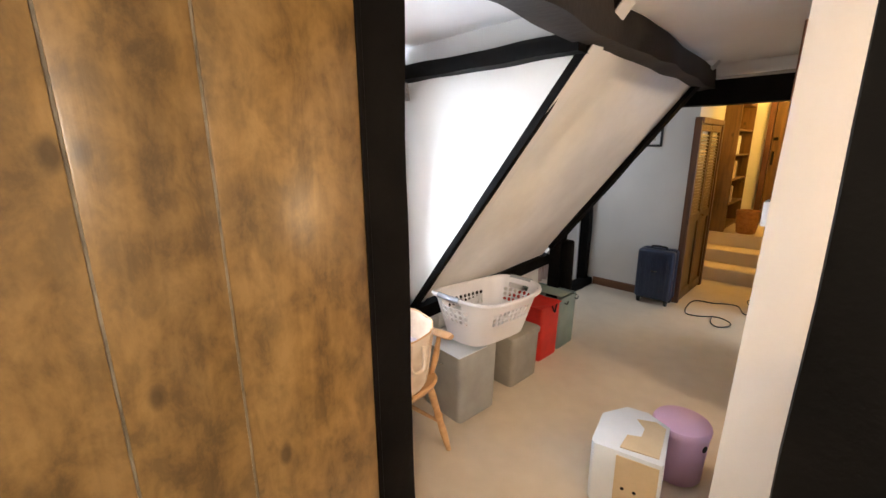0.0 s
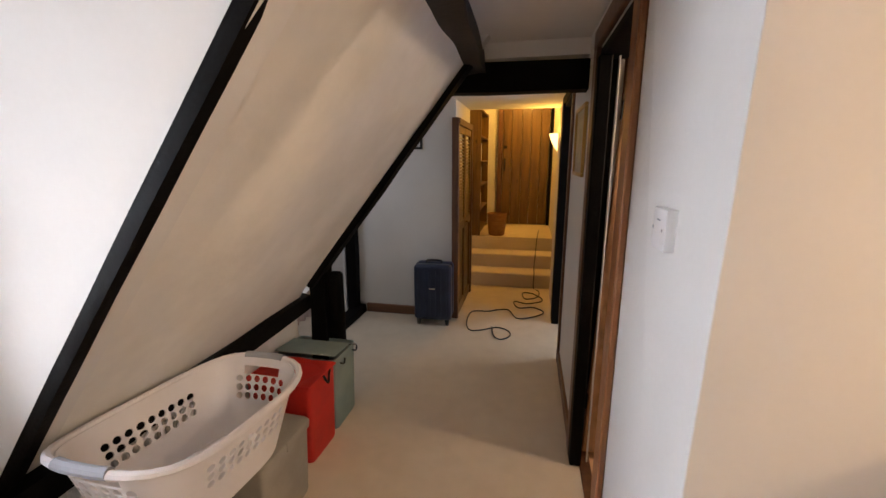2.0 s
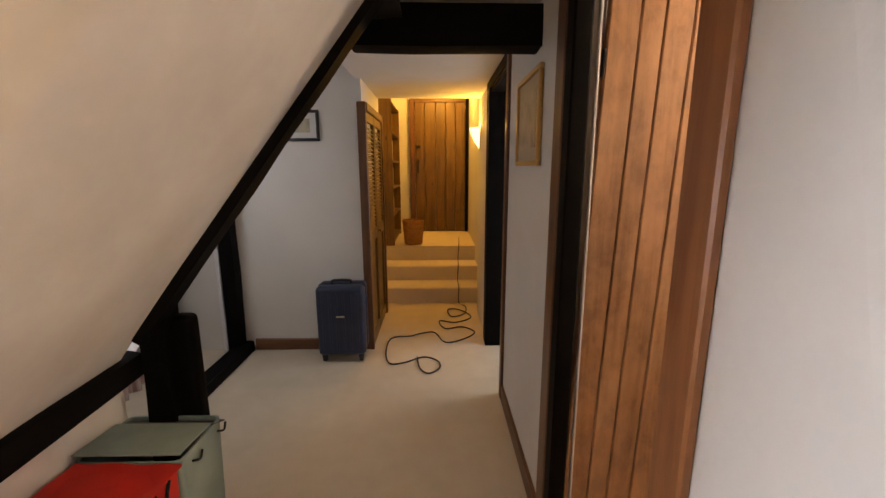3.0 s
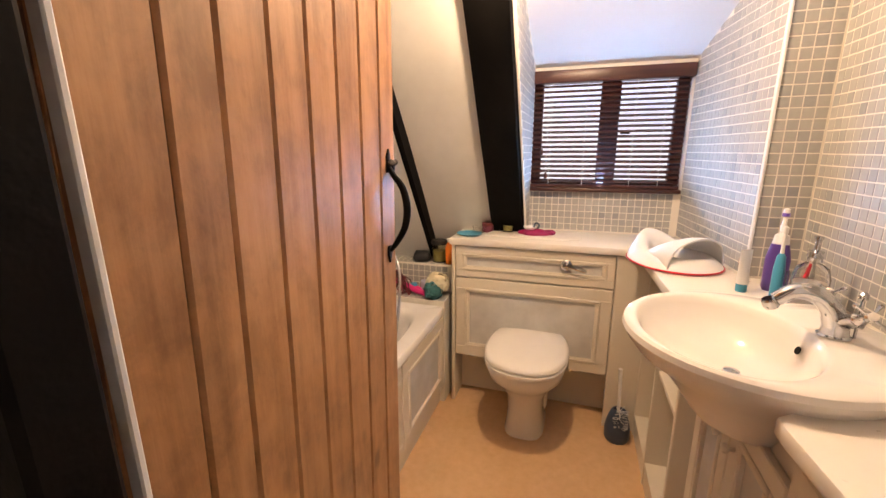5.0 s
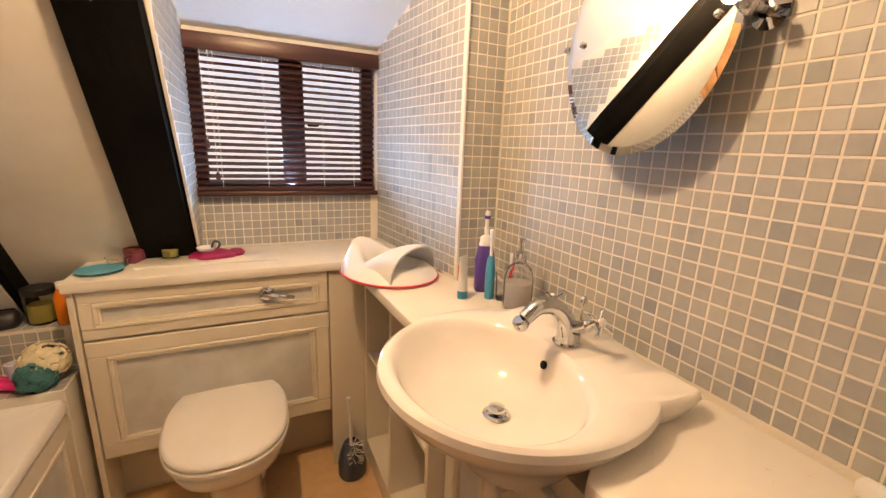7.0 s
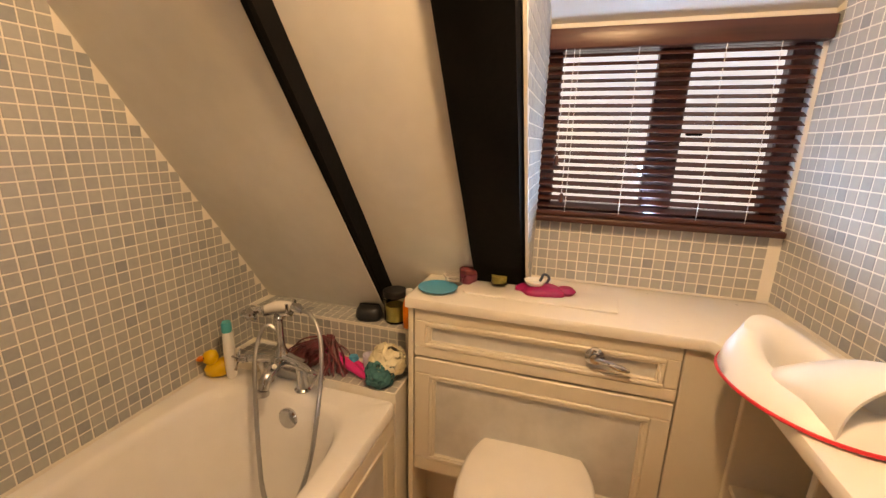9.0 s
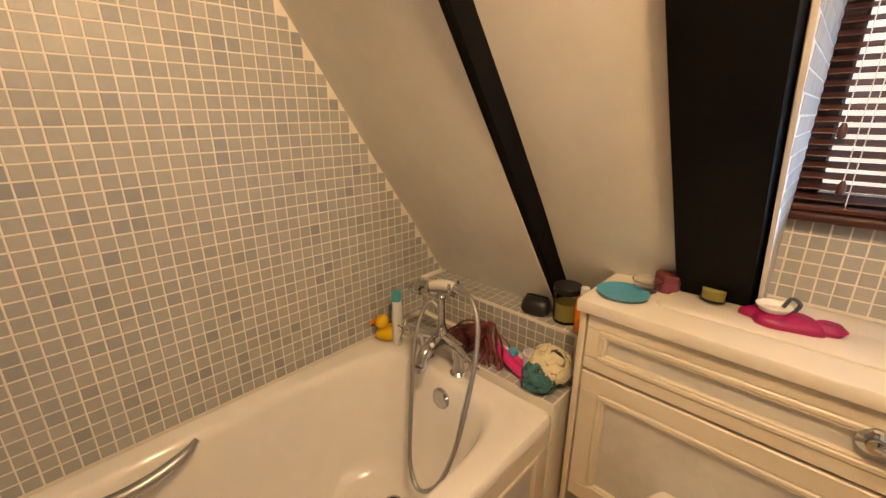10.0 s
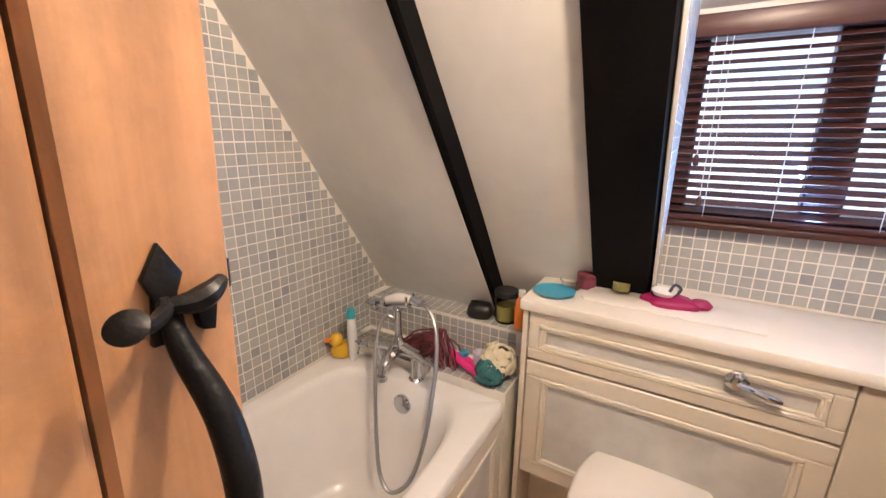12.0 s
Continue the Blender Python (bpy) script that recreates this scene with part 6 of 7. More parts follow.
d = thing("rubber_duck", "small yellow rubber duck on the bath rim", "bath toy")
part("body", stack([(0, 0, 0.018, 0.014, 2, 0.0), (0, 0, 0.032, 0.024, 2, 0.008), (-0.002, 0, 0.036, 0.026, 2, 0.022), (-0.006, 0, 0.033, 0.021, 2, 0.034), (-0.02, 0, 0.016, 0.011, 2, 0.042), (-0.034, 0, 0.004, 0.004, 2, 0.048)], 24), "duck", d, smooth=80)
hd = part("head", stack([(0.016, 0, 0.008, 0.008, 2, 0.034), (0.017, 0, 0.017, 0.016, 2, 0.043), (0.017, 0, 0.019, 0.018, 2, 0.053), (0.016, 0, 0.014, 0.013, 2, 0.066), (0.015, 0, 0.002, 0.002, 2, 0.072)], 20), "duck", d, smooth=80)
part("beak", stack([(0.036, 0, 0.010, 0.009, 2, 0.050), (0.038, 0, 0.011, 0.010, 2, 0.053), (0.036, 0, 0.009, 0.008, 2, 0.057)], 16), "orange", hd, "orange beak")
for s in (-1, 1):
    part("eye", turn(lathe([(0.003, 0), (0.002, 0.0015), (0, 0.002)], 10), Matrix.Translation((0.031, s * 0.011, 0.058)) @ Matrix.Rotation(radians(90), 4, "Y")), "iron", hd)
d.matrix_basis = pose(1.900, 3.985, 0.55, 0, 0, 140) @ Matrix.Scale(1.4, 4)

bt = thing("shampoo_bottle", "tall white bottle with a turquoise cap", "bottle")
part("body", stack([(0, 0, 0.022, 0.014, 2.4, 0), (0, 0, 0.025, 0.017, 2.4, 0.008), (0, 0, 0.027, 0.018, 2.4, 0.10), (0, 0, 0.022, 0.016, 2.4, 0.165), (0, 0, 0.018, 0.015, 2.2, 0.172)], 32), "white_plastic", bt)
part("cap", stack([(0, 0, 0.021, 0.0165, 2.4, 0.173), (0, 0, 0.021, 0.0165, 2.4, 0.20), (0, 0, 0.017, 0.013, 2.4, 0.206)], 32), "teal_cap", bt, "turquoise cap")
bt.matrix_basis = pose(1.905, 3.938, 0.55, 0, 0, 40)

one("soap_dish", box(2.02, 2.10, 3.70, 3.80, 0.578, 0.596, 0.006, None, 3), "duck", "small yellow soap dish on the tiled shelf", "soap dish")


def doll():
    bm = bmesh.new()
    tube(curve_points([(2.045, 3.60, 0.615), (2.03, 3.555, 0.610), (2.01, 3.50, 0.600), (1.995, 3.45, 0.592), (1.985, 3.41, 0.588)], 5), [0.020 - 0.0006 * i for i in range(21)], 12, bm)
    tube(curve_points([(2.04, 3.58, 0.612), (2.045, 3.52, 0.604), (2.03, 3.47, 0.594), (2.01, 3.43, 0.588)], 5), [0.014 - 0.0004 * i for i in range(16)], 10, bm)
    tube([(2.04, 3.60, 0.62), (2.05, 3.635, 0.645), (2.05, 3.66, 0.655)], [0.013, 0.024, 0.017], 12, bm)
    return one("toy_doll", bm, "hot_pink", "plastic toy doll in pink lying on the tiled shelf", "toy")


doll()
hair = bmesh.new()
random.seed(9)
for i in range(90):
    a = random.uniform(-1, 1)
    p0 = Vector((2.045 + 0.016 * a, 3.630 + 0.020 * random.uniform(-1, 1), 0.650 + 0.022 * random.random()))
    p3 = Vector((1.968 + 0.075 * random.random(), 3.530 + 0.29 * random.random() ** 0.8, 0.558 + 0.012 * random.random()))
    mid = p0.lerp(p3, 0.45) + Vector((random.uniform(-0.025, 0.02), random.uniform(-0.03, 0.04), 0.008))
    tube(curve_points([p0, mid, p3], 5), 0.0036, 5, hair)
M["hair"] = mottled("dark_plum_strands", (0.025, 0.008, 0.009), (0.26, 0.05, 0.06), 0.4, 26, 0.2, 90)
hair.transform(Matrix.Translation((0.0, 0.0, 0.022)))
one("toy_wig", hair, "hair", "tangled dark plum toy hair on the shelf", "toy")
one("toy_cup", lathe([(0.013, 0), (0.02, 0.004), (0.023, 0.05), (0.019, 0.05), (0.012, 0.008)], 20, (2.045, 3.47, 0.6)), "lilac", "small lilac plastic toy resting on the doll", "toy")
one("toy_shell", lathe([(0.017, 0), (0.019, 0.006), (0.014, 0.018), (0, 0.019)], 20, (2.05, 3.535, 0.612)), "cyan", "small blue plastic toy cap", "toy")


def puff(name, mat, label, place, r, seed):
    bm = bmesh.new()
    random.seed(seed)
    for i in range(170):
        n = Vector((random.gauss(0, 1), random.gauss(0, 1), random.gauss(0, 1))).normalized()
        q = n.to_track_quat("Z", "Y").to_matrix().to_4x4()
        k = random.uniform(0.75, 1.0) * r
        w = r * random.uniform(0.15, 0.27)
        vs = bmesh.ops.create_icosphere(bm, subdivisions=1, radius=w)["verts"]
        for v in vs:
            v.co = Vector((v.co.x * (1 + 0.4 * random.random()), v.co.y, v.co.z * 0.35))
        for v in vs:
            c = (q @ Matrix.Rotation(random.uniform(0, 0.15), 4, "Z")) @ v.co + n * (k - w * 0.5)
            c.z = max(c.z, -r * 0.72)
            v.co = c + Vector(place)
    return one(name, bm, mat, label, "bath sponge")


puff("bath_puff", "cream_net", "round cream net bath puff beside the basin unit", (2.035, 3.395, 0.646), 0.068, 5)
puff("bath_puff", "teal", "flattened dark teal net bath puff", (1.992, 3.405, 0.618), 0.056, 6)

jr = thing("storage_jar", "olive glass jar with a black lid on the ledge", "jar")
part("jar_body", lathe([(0.038, 0), (0.041, 0.006), (0.045, 0.10), (0.045, 0.11), (0.041, 0.11), (0.037, 0.008)], 32), "smoke", jr)
part("lid", lathe([(0.047, 0.108), (0.048, 0.128), (0.044, 0.132), (0, 0.132)], 32), "black_plastic", jr, "black lid")
part("contents", lathe([(0.034, 0.008), (0.037, 0.07), (0, 0.072)], 24), "candle", jr, "olive contents")
part("label_plate", box(0.018, 0.034, -0.0435, -0.0415, 0.04, 0.075, 0.0005), "white_mount", jr)
jr.matrix_basis = pose(2.180, 3.432, 0.724, 0, 0, -40) @ Matrix.Scale(0.93, 4)
po = thing("wash_bag", "small black pouch lying on the ledge", "pouch")
part("bag", stack([(0, 0, 0.03, 0.042, 3, 0), (0, 0, 0.036, 0.05, 3, 0.015), (0, 0, 0.03, 0.045, 3, 0.04), (0.004, 0, 0.016, 0.036, 3, 0.055)], 28), "black_plastic", po, smooth=70)
part("zip", tube([(0.004, -0.036, 0.056), (0.004, 0.036, 0.056)], 0.003, 6), "iron", po)
po.matrix_basis = pose(2.165, 3.53, 0.724, 0, 0, 12)
ob = thing("spray_bottle", "orange bottle tucked beside the toilet unit", "bottle")
part("body", stack([(0, 0, 0.024, 0.02, 2.4, 0), (0, 0, 0.027, 0.022, 2.4, 0.09), (0, 0, 0.012, 0.012, 2, 0.12)], 24), "orange", ob)
part("cap", lathe([(0.013, 0.12), (0.013, 0.14), (0, 0.142)], 18), "white_plastic", ob)
ob.matrix_basis = pose(2.155, 3.366, 0.724)

# ---- things on the toilet unit's worktop
TZ = 0.905
pl = thing("plate", "sky blue plastic plate on the worktop", "plate")
part("dish", lathe([(0.042, 0.0), (0.046, 0.002), (0.062, 0.007), (0.064, 0.010), (0.060, 0.009), (0.043, 0.004), (0, 0.004)], 48), "cyan", pl)
part("foot_ring", lathe([(0.038, 0.0), (0.040, -0.0005), (0.040, 0.001)], 40), "cyan", pl)
pl.matrix_basis = pose(2.085, 3.238, TZ + 0.001)
bo = thing("bowl", "small clear plastic bowl on the worktop", "bowl")
part("bowl_body", lathe([(0.032, 0), (0.036, 0.003), (0.048, 0.04), (0.05, 0.042), (0.046, 0.04), (0.033, 0.005), (0, 0.004)], 40), "clear_plastic", bo)
part("rim", tube([(0.049 * math.cos(a), 0.049 * math.sin(a), 0.042) for a in (2 * math.pi * i / 40 for i in range(41))], 0.0016, 6), "clear_plastic", bo)
bo.matrix_basis = pose(2.155, 3.203, TZ) @ Matrix.Scale(0.74, 4)
rj = thing("cream_jar", "dusky rose jar with a dark lid", "jar")
part("jar_body", lathe([(0.038, 0), (0.041, 0.005), (0.041, 0.042), (0.037, 0.046)], 32), "rose", rj)
part("lid", lathe([(0.042, 0.046), (0.043, 0.062), (0.039, 0.066), (0, 0.066)], 32), "hair", rj, "dark plum lid")
rj.matrix_basis = pose(2.195, 3.165, TZ) @ Matrix.Scale(0.74, 4)
ca = thing("candle", "small yellow-green candle in a glass", "candle")
part("holder", lathe([(0.029, 0), (0.031, 0.004), (0.034, 0.055), (0.032, 0.055), (0.028, 0.018), (0, 0.018)], 32), "smoke", ca)
part("wax", lathe([(0.0275, 0.019), (0.0305, 0.046), (0, 0.045)], 28), "candle", ca, "yellow wax")
ca.matrix_basis = pose(2.185, 3.058, TZ) @ Matrix.Scale(0.86, 4)
tr = thing("board", "thin white board lying on the worktop", "tray")
part("slab", prism([(2.075, 2.70), (2.075, 3.145), (2.10, 3.16), (2.20, 3.14), (2.215, 2.74), (2.19, 2.69)], "z", TZ + 0.0005, TZ + 0.007, 0.002), "worktop", tr)
hp = thing("hair_accessory_bag", "magenta fabric pouch with a white hair clip on top", "pouch")


def pouch(u, v):
    a = 2 * math.pi * u
    r = 0.078 * (1 + 0.18 * math.sin(2 * a + 1) + 0.1 * math.sin(5 * a))
    k = math.sin(v * math.pi / 2)
    return Vector((0.62 * r * k * math.cos(a), r * 1.15 * k * math.sin(a), 0.03 * math.cos(v * math.pi / 2) ** 0.7 + 0.004 * math.sin(7 * a) * k * (1 - k)))


part("pouch", grid(pouch, 48, 10, wrap=True), "magenta", hp, smooth=80)
part("clip_tray", lathe([(0.028, 0.0), (0.038, 0.014), (0.036, 0.015), (0.026, 0.003), (0, 0.003)], 28, (-0.005, 0.018, 0.028)), "white_plastic", hp, "white plastic dish")
part("clip_arch", tube(curve_points([(0.01, -0.02, 0.025), (0.01, -0.03, 0.05), (0.012, -0.012, 0.06), (0.012, 0.0, 0.035)], 6), 0.005, 8), "slate_blue", hp, "dark clip")
part("tail", stack([(0.0, -0.085, 0.025, 0.03, 2.2, 0.0), (0.0, -0.088, 0.03, 0.035, 2.2, 0.012), (0, -0.088, 0.018, 0.022, 2.2, 0.024)], 24), "magenta", hp)
hp.matrix_basis = pose(2.165, 2.925, TZ + 0.0075, 0, 0, 5) @ Matrix.Scale(0.9, 4)


# ---- child's toilet seat on the corner
def child_seat():
    t = thing("child_toilet_seat", "white child's toilet seat with a red rim", "potty seat")
    steps = 60

    def ring(a, b, z, f):
        return [(a * math.cos(q) * (1 + 0.06 * math.cos(q)), b * math.sin(q), z + f * max(0.0, math.cos(q)) ** 2) for q in (2 * math.pi * i / steps for i in range(steps))]

    part("shell", loft([ring(0.165, 0.135, 0.008, 0.0), ring(0.172, 0.142, 0.014, 0.0), ring(0.165, 0.135, 0.024, 0.025), ring(0.14, 0.11, 0.045, 0.065), ring(0.11, 0.08, 0.05, 0.05), ring(0.095, 0.065, 0.03, 0.02), ring(0.09, 0.06, 0.006, 0.0)], None, False, False), "white_plastic", t, smooth=70)
    part("red_edge", tube([(p[0], p[1], p[2]) for p in ring(0.1725, 0.1425, 0.012, 0.0)] + [ring(0.1725, 0.1425, 0.012, 0.0)[0]], 0.0035, 6), "red_plastic", t, "red rubber edge")

    def hood(u, v):
        a = math.pi * u
        return Vector((-0.120 + 0.15 * v + 0.02 * math.cos(a) ** 2, 0.112 * math.cos(a) * (1 - 0.10 * v), 0.014 + (0.108 - 0.055 * v * v) * math.sin(a) ** 0.75))

    part("hood", thicken(grid(hood, 28, 10), 0.006), "white_plastic", t, smooth=70)
    part("foot_pad", box(-0.15, -0.09, -0.03, 0.03, 0.004, 0.02, 0.004), "panel", t, "grey rubber pad")
    return t


child_seat().matrix_basis = pose(1.775, 2.365, 0.900, 0, 0, 30) @ Matrix.Scale(1.04, 4)


# ---- bottles by the basin
def electric_brush(place, lean, body, tip):
    t = thing("electric_toothbrush", "upright electric toothbrush on the worktop", "toothbrush")
    part("handle", lathe([(0.013, 0), (0.014, 0.005), (0.0145, 0.08), (0.011, 0.12), (0.006, 0.13)], 20), body, t)
    part("grip_panel", stack([(0.0115, 0, 0.005, 0.009, 2.2, 0.02), (0.0125, 0, 0.005, 0.009, 2.2, 0.06), (0.0105, 0, 0.004, 0.007, 2.2, 0.105)], 20), "white_plastic", t, "white grip inlay")
    part("neck", lathe([(0.005, 0.13), (0.0038, 0.19)], 12), "white_plastic", t)
    part("brush_head", box(-0.005, 0.007, -0.006, 0.006, 0.186, 0.208, 0.003), tip, t)
    t.matrix_basis = Matrix.Translation(place) @ Matrix.Rotation(lean, 4, "Y")


sb = thing("shampoo_bottle", "tall purple bottle with a white nozzle cap", "bottle")
part("body", stack([(0, 0, 0.026, 0.018, 2.6, 0), (0, 0, 0.03, 0.02, 2.6, 0.01), (0, 0, 0.031, 0.021, 2.6, 0.10), (0, 0, 0.022, 0.016, 2.4, 0.145)], 32), "purple", sb)
part("cap", stack([(0, 0, 0.021, 0.0155, 2.4, 0.146), (0, 0, 0.017, 0.013, 2.4, 0.172), (0, 0, 0.008, 0.008, 2, 0.178)], 28), "white_plastic", sb, "white cap")
part("nozzle", lathe([(0.007, 0.178), (0.008, 0.20), (0.006, 0.205), (0.006, 0.225), (0.009, 0.228), (0.007, 0.25), (0, 0.252)], 18), "white_plastic", sb, "white nozzle with a purple ring")
part("nozzle_ring", lathe([(0.0095, 0.228), (0.0095, 0.238), (0, 0.239)], 18), "purple", sb)
sb.matrix_basis = pose(1.527, 2.142, TZ, 0, 0, 70)
electric_brush((1.462, 2.160, TZ), 0.02, "cyan", "white_plastic")
tp = thing("toothpaste_tube", "white and blue toothpaste tube standing on its cap", "tube")
part("cap", lathe([(0.014, 0), (0.015, 0.003), (0.015, 0.022), (0.012, 0.025)], 20), "cyan", tp, "blue cap")
part("tube", loft([[(0.017 * math.cos(a) * (1 + 0.35 * k), 0.017 * math.sin(a) * (1 - 0.93 * k), 0.025 + 0.105 * k) for a in (2 * math.pi * i / 24 for i in range(24))] for k in (0.0, 0.3, 0.6, 0.9, 1.0)]), "white_plastic", tp, smooth=60)
part("stripe", box(-0.004, 0.004, -0.0165, -0.0145, 0.05, 0.1), "orange", tp, "orange printed stripe")
tp.matrix_basis = pose(1.490, 2.236, TZ, 0, 0, 120)
rd = thing("toothbrush", "red plastic toothbrush leaning on the bottles", "toothbrush")
part("handle", tube([(0, 0, 0.006), (0.01, -0.01, 0.06), (0.018, -0.018, 0.10)], [0.006, 0.0075, 0.005], 10), "red_plastic", rd)
part("head", tube([(0.018, -0.018, 0.10), (0.024, -0.022, 0.135)], [0.004, 0.005], 8), "white_plastic", rd)
rd.matrix_basis = pose(1.435, 2.115, TZ)
cu = thing("tumbler", "clear plastic tumbler beside the bottles", "tumbler")
part("cup", lathe([(0.022, 0), (0.025, 0.08), (0.023, 0.08), (0.02, 0.004), (0, 0.003)], 28), "clear_plastic", cu)
part("rim", tube([(0.024 * math.cos(a), 0.024 * math.sin(a), 0.08) for a in (2 * math.pi * i / 28 for i in range(29))], 0.0012, 6), "clear_plastic", cu)
cu.matrix_basis = pose(1.440, 2.125, TZ)
sd = thing("soap_dispenser", "clear glass soap dispenser with a chrome pump", "soap dispenser")
part("bottle", lathe([(0.033, 0), (0.036, 0.005), (0.036, 0.08), (0.03, 0.105), (0.014, 0.118), (0.014, 0.13), (0.011, 0.13), (0.012, 0.12), (0.027, 0.1), (0.033, 0.08), (0.032, 0.008), (0, 0.006)], 32), "clear_plastic", sd)
part("soap", lathe([(0.031, 0.009), (0.032, 0.07), (0, 0.071)], 28), "white_mount", sd, "pale soap")
part("pump", lathe([(0.015, 0.13), (0.015, 0.145), (0.006, 0.148), (0.005, 0.17), (0.009, 0.172), (0.009, 0.18), (0, 0.181)], 20), "chrome", sd, "chrome pump")
sd.matrix_basis = pose(1.366, 2.128, TZ) @ Matrix.Scale(1.12, 4)


# ---- whale toy and tap cover by the wall
def whale():
    t = thing("whale_toy", "teal plastic whale scoop with a yellow dial", "bath toy")
    body = stack([(0.0, 0, 0.078, 0.062, 2.2, 0.0), (0.0, 0, 0.083, 0.067, 2.2, 0.008), (0.003, 0, 0.081, 0.065, 2.2, 0.030), (0.008, 0, 0.066, 0.054, 2.1, 0.056), (0.010, 0, 0.042, 0.034, 2.0, 0.072), (0.010, 0, 0.020, 0.016, 2.0, 0.078), (0.010, 0, 0.004, 0.003, 2, 0.079)], 48)
    part("body", body, "whale", t, smooth=80)
    part("belly", stack([(0.0, 0, 0.079, 0.063, 2.2, -0.001), (0.0, 0, 0.0805, 0.0645, 2.2, 0.002)], 48), "black_plastic", t, "dark base edge")
    part("tail_stem", tube(curve_points([(-0.055, 0, 0.024), (-0.092, 0, 0.022), (-0.118, 0, 0.038), (-0.122, 0, 0.068)], 6), [0.026 - 0.0007 * i for i in range(19)], 14), "whale", t)
    for s in (1, -1):
        part("fluke", tube(curve_points([(-0.122, 0, 0.062), (-0.120, s * 0.018, 0.080), (-0.108, s * 0.036, 0.090), (-0.090, s * 0.046, 0.090)], 5), [0.008, 0.009, 0.011, 0.012, 0.013, 0.013, 0.013, 0.012, 0.011, 0.010, 0.009, 0.008, 0.007, 0.006, 0.005, 0.004][:16], 10), "whale", t)
    dial = part("dial", turn(lathe([(0.026, 0), (0.027, 0.003), (0.022, 0.005), (0, 0.005)], 32, sy=0.72), Matrix.Translation((-0.020, 0.010, 0.0680)) @ Matrix.Rotation(radians(-14), 4, "X") @ Matrix.Rotation(radians(-26), 4, "Y")), "duck", t, "yellow dial")
    part("display", turn(box(-0.01, 0.01, -0.007, 0.007, 0.005, 0.0065, 0.0004), Matrix.Translation((-0.020, 0.010, 0.0680)) @ Matrix.Rotation(radians(-14), 4, "X") @ Matrix.Rotation(radians(-26), 4, "Y")), "hair", dial, "dark display")
    return t


M["whale"] = plain("teal_blue_plastic", (0.03, 0.15, 0.21), 0.4)
whale().matrix_basis = pose(0.570, 2.128, 0.898, 0, 0, 52) @ Matrix.Scale(0.66, 4)
sh = thing("wall_shaver_bracket", "white plastic bracket with a round dial against the tiles", "bracket")
part("arm", box(0.56, 0.66, 2.05, 2.075, 0.90, 0.925, 0.006, None, 2), "white_plastic", sh)
part("dial", turn(lathe([(0.02, 0), (0.022, 0.008), (0.018, 0.024), (0, 0.026)], 28), Matrix.Translation((0.57, 2.05, 0.932)) @ Matrix.Rotation(radians(-80), 4, "X")), "white_plastic", sh)
part("arm", box(0.43, 0.53, 2.05, 2.08, 0.90, 0.93, 0.006, None, 2), "white_plastic", sh)

# ---- oval tilting mirror
mr = thing("tilting_mirror", "oval mirror on chrome wall brackets", "mirror")
tilt = Matrix.Translation((1.09, 2.098, 1.557)) @ Matrix.Rotation(radians(6), 4, "Z") @ Matrix.Rotation(radians(5), 4, "X") @ Matrix.Rotation(radians(-90), 4, "X")
part("mirror_glass", turn(lathe([(0.0, 0.0), (1.0, 0.0), (1.0, 0.004), (0.93, 0.0065), (0.0, 0.0065)], 72, sx=0.173, sy=0.225), tilt), "mirror", mr, smooth=2)
part("backing", turn(lathe([(0.0, -0.006), (0.97, -0.006), (0.97, -0.0005), (0.0, -0.0005)], 64, sx=0.173, sy=0.225), tilt), "iron", mr, "dark backing")
for sx in (0.135, -0.135):
    part("screw_cap", turn(lathe([(0.006, 0.0), (0.0065, 0.004), (0.004, 0.007), (0, 0.0075)], 16), tilt @ Matrix.Translation((sx, 0, 0.0066))), "chrome", mr)
for sx in (0.183, -0.183):
    b = part("bracket_ball", turn(lathe([(0.003, -0.014), (0.010, -0.009), (0.0135, 0), (0.010, 0.009), (0.003, 0.014)], 18), Matrix.Translation((1.09 + sx, 2.098, 1.557))), "chrome", mr)
    part("bracket_arm", tube([(1.09 + sx, 2.098, 1.557), (1.09 + sx, 2.06, 1.557), (1.09 + sx, 2.037, 1.557)], 0.007, 10), "chrome", b)
    part("bracket_rose", turn(lathe([(0.026, 0), (0.027, 0.004), (0.018, 0.010), (0.012, 0.016), (0, 0.017)], 24), Matrix.Translation((1.09 + sx, 2.0365, 1.557)) @ Matrix.Rotation(radians(-90), 4, "X")), "chrome", b)
    part("pivot_knob", turn(lathe([(0.006, 0), (0.009, 0.008), (0.006, 0.016), (0, 0.017)], 14), Matrix.Translation((1.09 + sx, 2.106, 1.557)) @ Matrix.Rotation(radians(-90), 4, "X")), "chrome", b)

# ================================================================ mosaic tiles
PITCH, TILE = 0.0335, 0.0299


def tile_shape():
    bm = bmesh.new()
    h, t = TILE / 2, 0.0012
    v = [bm.verts.new((sx * h, sy * h, 0)) for sx, sy in ((-1, -1), (1, -1), (1, 1), (-1, 1))]
    m = [bm.verts.new((sx * h, sy * h, t - 0.0007)) for sx, sy in ((-1, -1), (1, -1), (1, 1), (-1, 1))]
    w = [bm.verts.new((sx * (h - 0.001), sy * (h - 0.001), t)) for sx, sy in ((-1, -1), (1, -1), (1, 1), (-1, 1))]
    for a, b in ((v, m), (m, w)):
        for i in range(4):
            bm.faces.new((a[i], a[(i + 1) % 4], b[(i + 1) % 4], b[i]))
    bm.faces.new(w)
    me = bpy.data.meshes.new("tile")
    bm.to_mesh(me)
    bm.free()
    me.materials.append(M["tile"])
    return me


TILE_MESH = tile_shape()
T_V = [tuple(v.co) for v in TILE_MESH.vertices]
T_F = [tuple(p.vertices) for p in TILE_MESH.polygons]


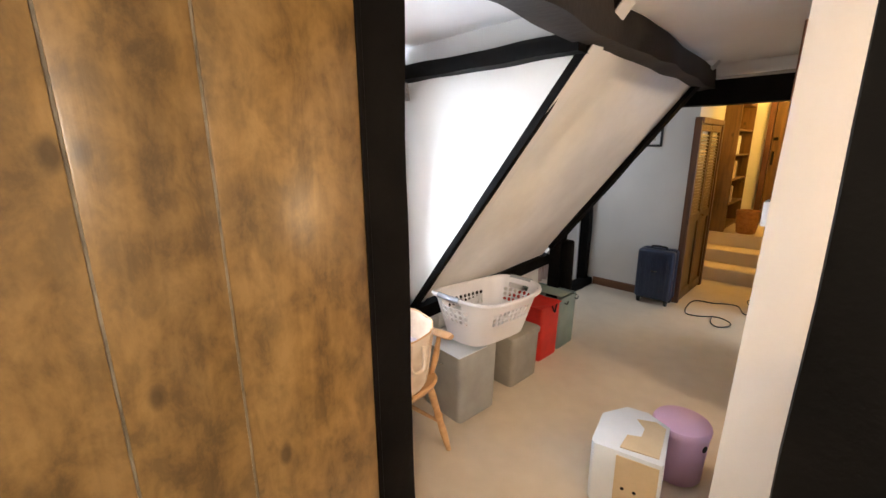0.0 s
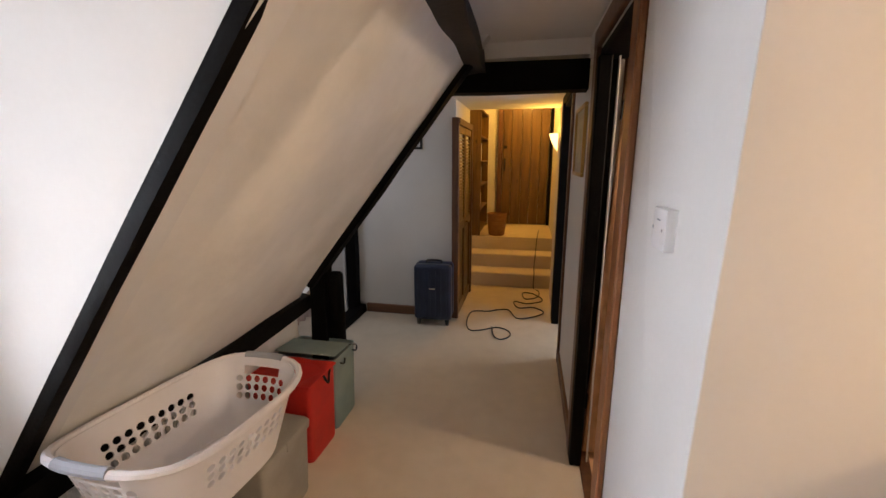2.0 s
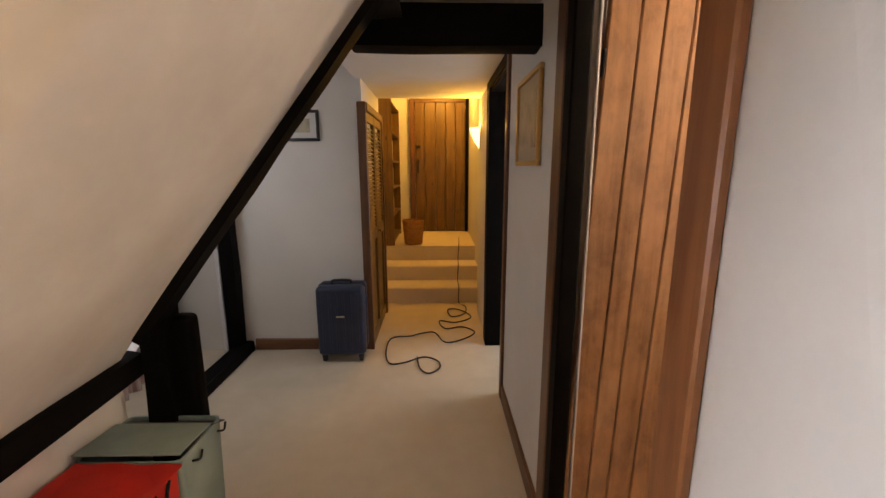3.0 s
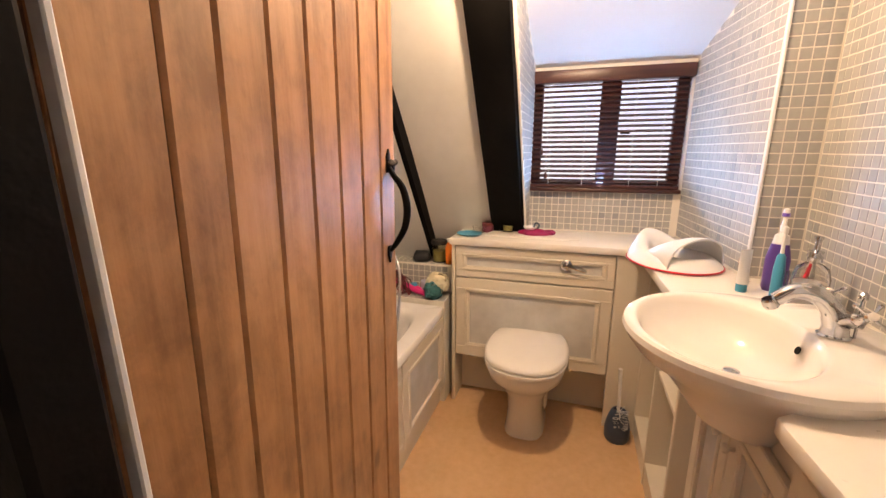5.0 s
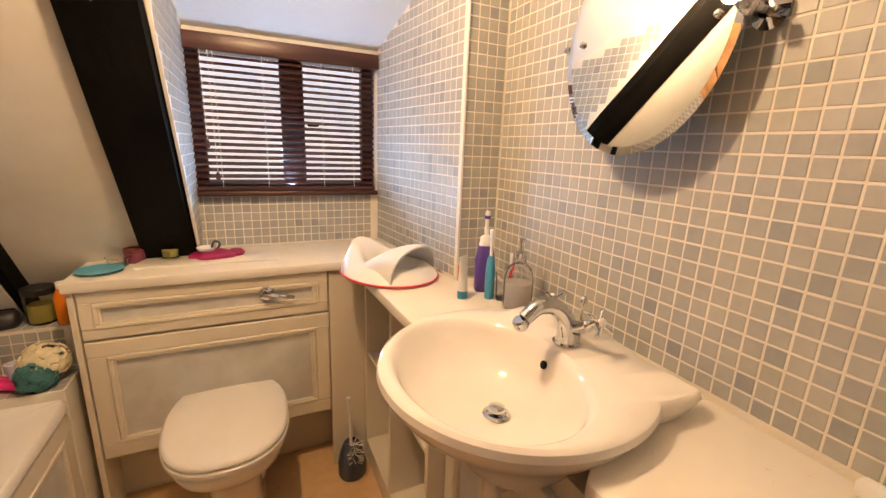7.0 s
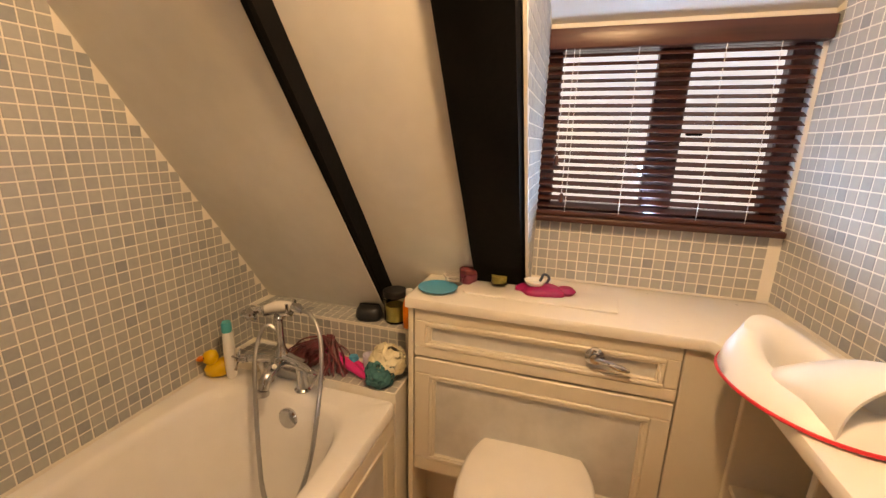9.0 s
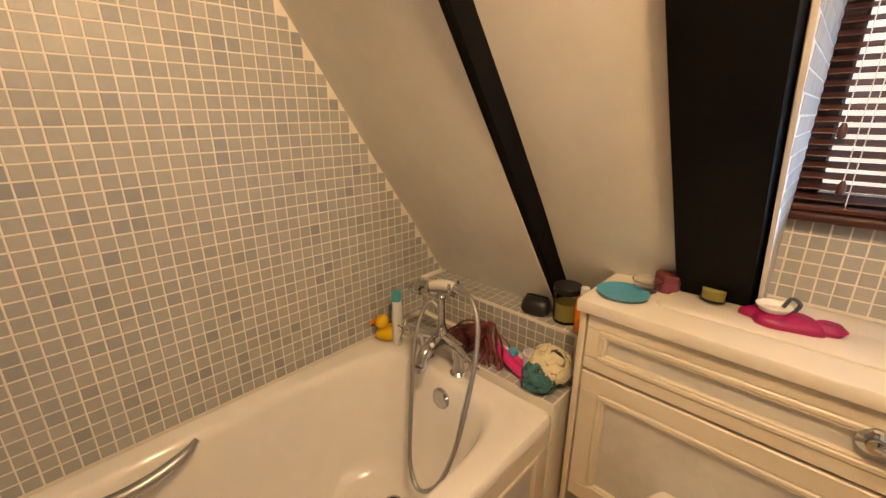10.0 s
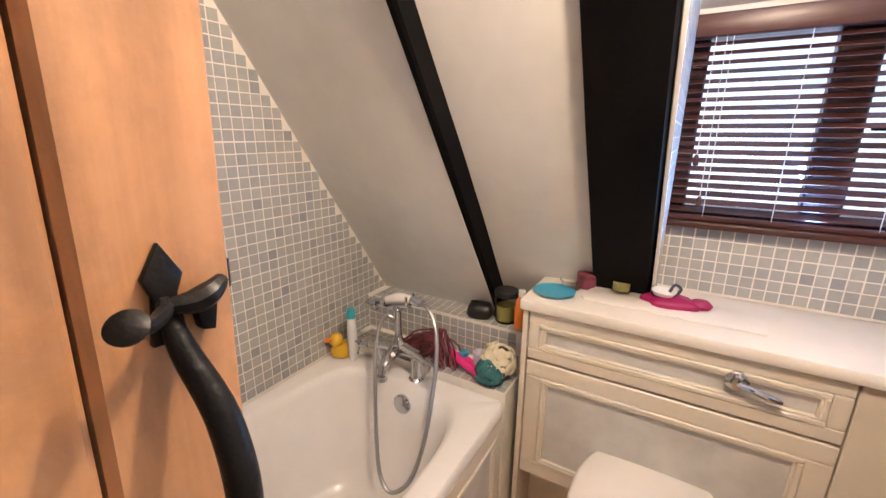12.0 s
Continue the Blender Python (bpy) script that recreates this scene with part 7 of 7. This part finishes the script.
def tile_field(host, origin, u, v, nu, nv, keep=None, near=None):
    """Lay nu by nv tiles from origin along u and v; keep(i, j) leaves some out; near(i, j) makes a tile a piece of its own."""
    u, v = Vector(u).normalized(), Vector(v).normalized()
    nrm = u.cross(v)
    rot = Matrix((u, v, nrm)).transposed()
    verts, faces = [], []
    rnd = random.Random(17)
    for i in range(nu):
        for j in range(nv):
            c = Vector(origin) + u * (PITCH * (i + 0.5)) + v * (PITCH * (j + 0.5))
            if keep and not keep(c):
                continue
            wob = rot @ Euler((rnd.uniform(-0.012, 0.012), rnd.uniform(-0.012, 0.012), rnd.uniform(-0.012, 0.012))).to_matrix()
            c = c + u * rnd.uniform(-0.0004, 0.0004) + v * rnd.uniform(-0.0004, 0.0004)
            if near and near(c):
                o = new("tile", TILE_MESH)
                o.matrix_world = Matrix.Translation(c) @ wob.to_4x4()
                o.parent = host
                continue
            k = len(verts)
            verts += [tuple(c + wob @ Vector(p)) for p in T_V]
            faces += [tuple(k + q for q in f) for f in T_F]
    if verts:
        me = bpy.data.meshes.new("tile_field")
        me.from_pydata(verts, [], faces)
        me.materials.append(M["tiles"])
        o = new("tile_field", me)
        o.parent = host
        tagged(o, "grey mosaic tiles in pale grout", kind="stuff")


# grout beds
gn = structure("grout_north", prism([(XB + 0.001, 0.545), (2.36, 0.545), (2.36, 0.6), (bath_slope_x(2.118) + 0.05, 2.118), (XB + 0.001, 2.118)], "y", YB, YB + 0.006), "grout", "mosaic-tiled wall above the bath", "tiled wall")
gs = structure("grout_south", box(XB + 0.001, 1.654, YM - 0.006, YM, 0.86, 2.118), "grout", "mosaic-tiled wall behind the basin", "tiled wall")
gw = structure("grout_window", box(XW - 0.005, XW, 2.24, 3.0, 0.906, BZ0 - 0.009), "grout", "mosaic tiles below the bathroom window", "tiled wall")
cheek_s = bpy.data.objects["dormer_cheek_bathroom_south"]
shelf_b = bpy.data.objects["shelf_bath_end"]
ledge_b = bpy.data.objects["ledge_bath_end"]

tile_field(gn, (XB + 0.006, YB, 0.556), (1, 0, 0), (0, 0, 1), 59, 46, lambda c: c.x < bath_slope_x(c.z) - 0.012, lambda c: 1.0 < c.x < 1.62 and 0.56 < c.z < 1.09)
tile_field(gs, (1.652, YM, 0.908), (-1, 0, 0), (0, 0, 1), 38, 36, None, lambda c: 0.55 < c.x < 1.12 and 0.93 < c.z < 1.5)
d = Vector((2.34 - 1.655, 2.249 - 2.172, 0)).normalized()
tile_field(cheek_s, (2.336, 2.2486, 0.91), -d, (0, 0, 1), 20, 36, lambda c: c.z < 2.13 - (c.x - 1.24) * 0.37)
tile_field(cheek_s, (1.655, 2.168, 0.91), (0, -1, 0), (0, 0, 1), 4, 36, None)
tile_field(gw, (XW - 0.005, 2.985, 0.912), (0, -1, 0), (0, 0, 1), 21, 6)
tile_field(shelf_b, (1.966, 3.34, 0.575), (1, 0, 0), (0, 1, 0), 4, 20)
tile_field(ledge_b, (2.12, 4.035, 0.580), (0, -1, 0), (0, 0, 1), 20, 4)
tile_field(ledge_b, (2.123, 3.34, 0.722), (1, 0, 0), (0, 1, 0), 4, 20)
reveal_n = bpy.data.objects["dormer_cheek_bathroom_north"]
tile_field(reveal_n, (1.40, 2.966, 0.912), (1, 0, 0), (0, 0, 1), 27, 36, lambda c: bath_slope_x(c.z) + 0.12 < c.x < 2.32 and c.z < 2.10 - (c.x - 1.24) * 0.37)
structure("trim_tile_corner", box(1.648, 1.656, 2.168, 2.177, 0.906, 2.118, 0.002), "white_plastic", "white plastic tile edge trim", "trim")
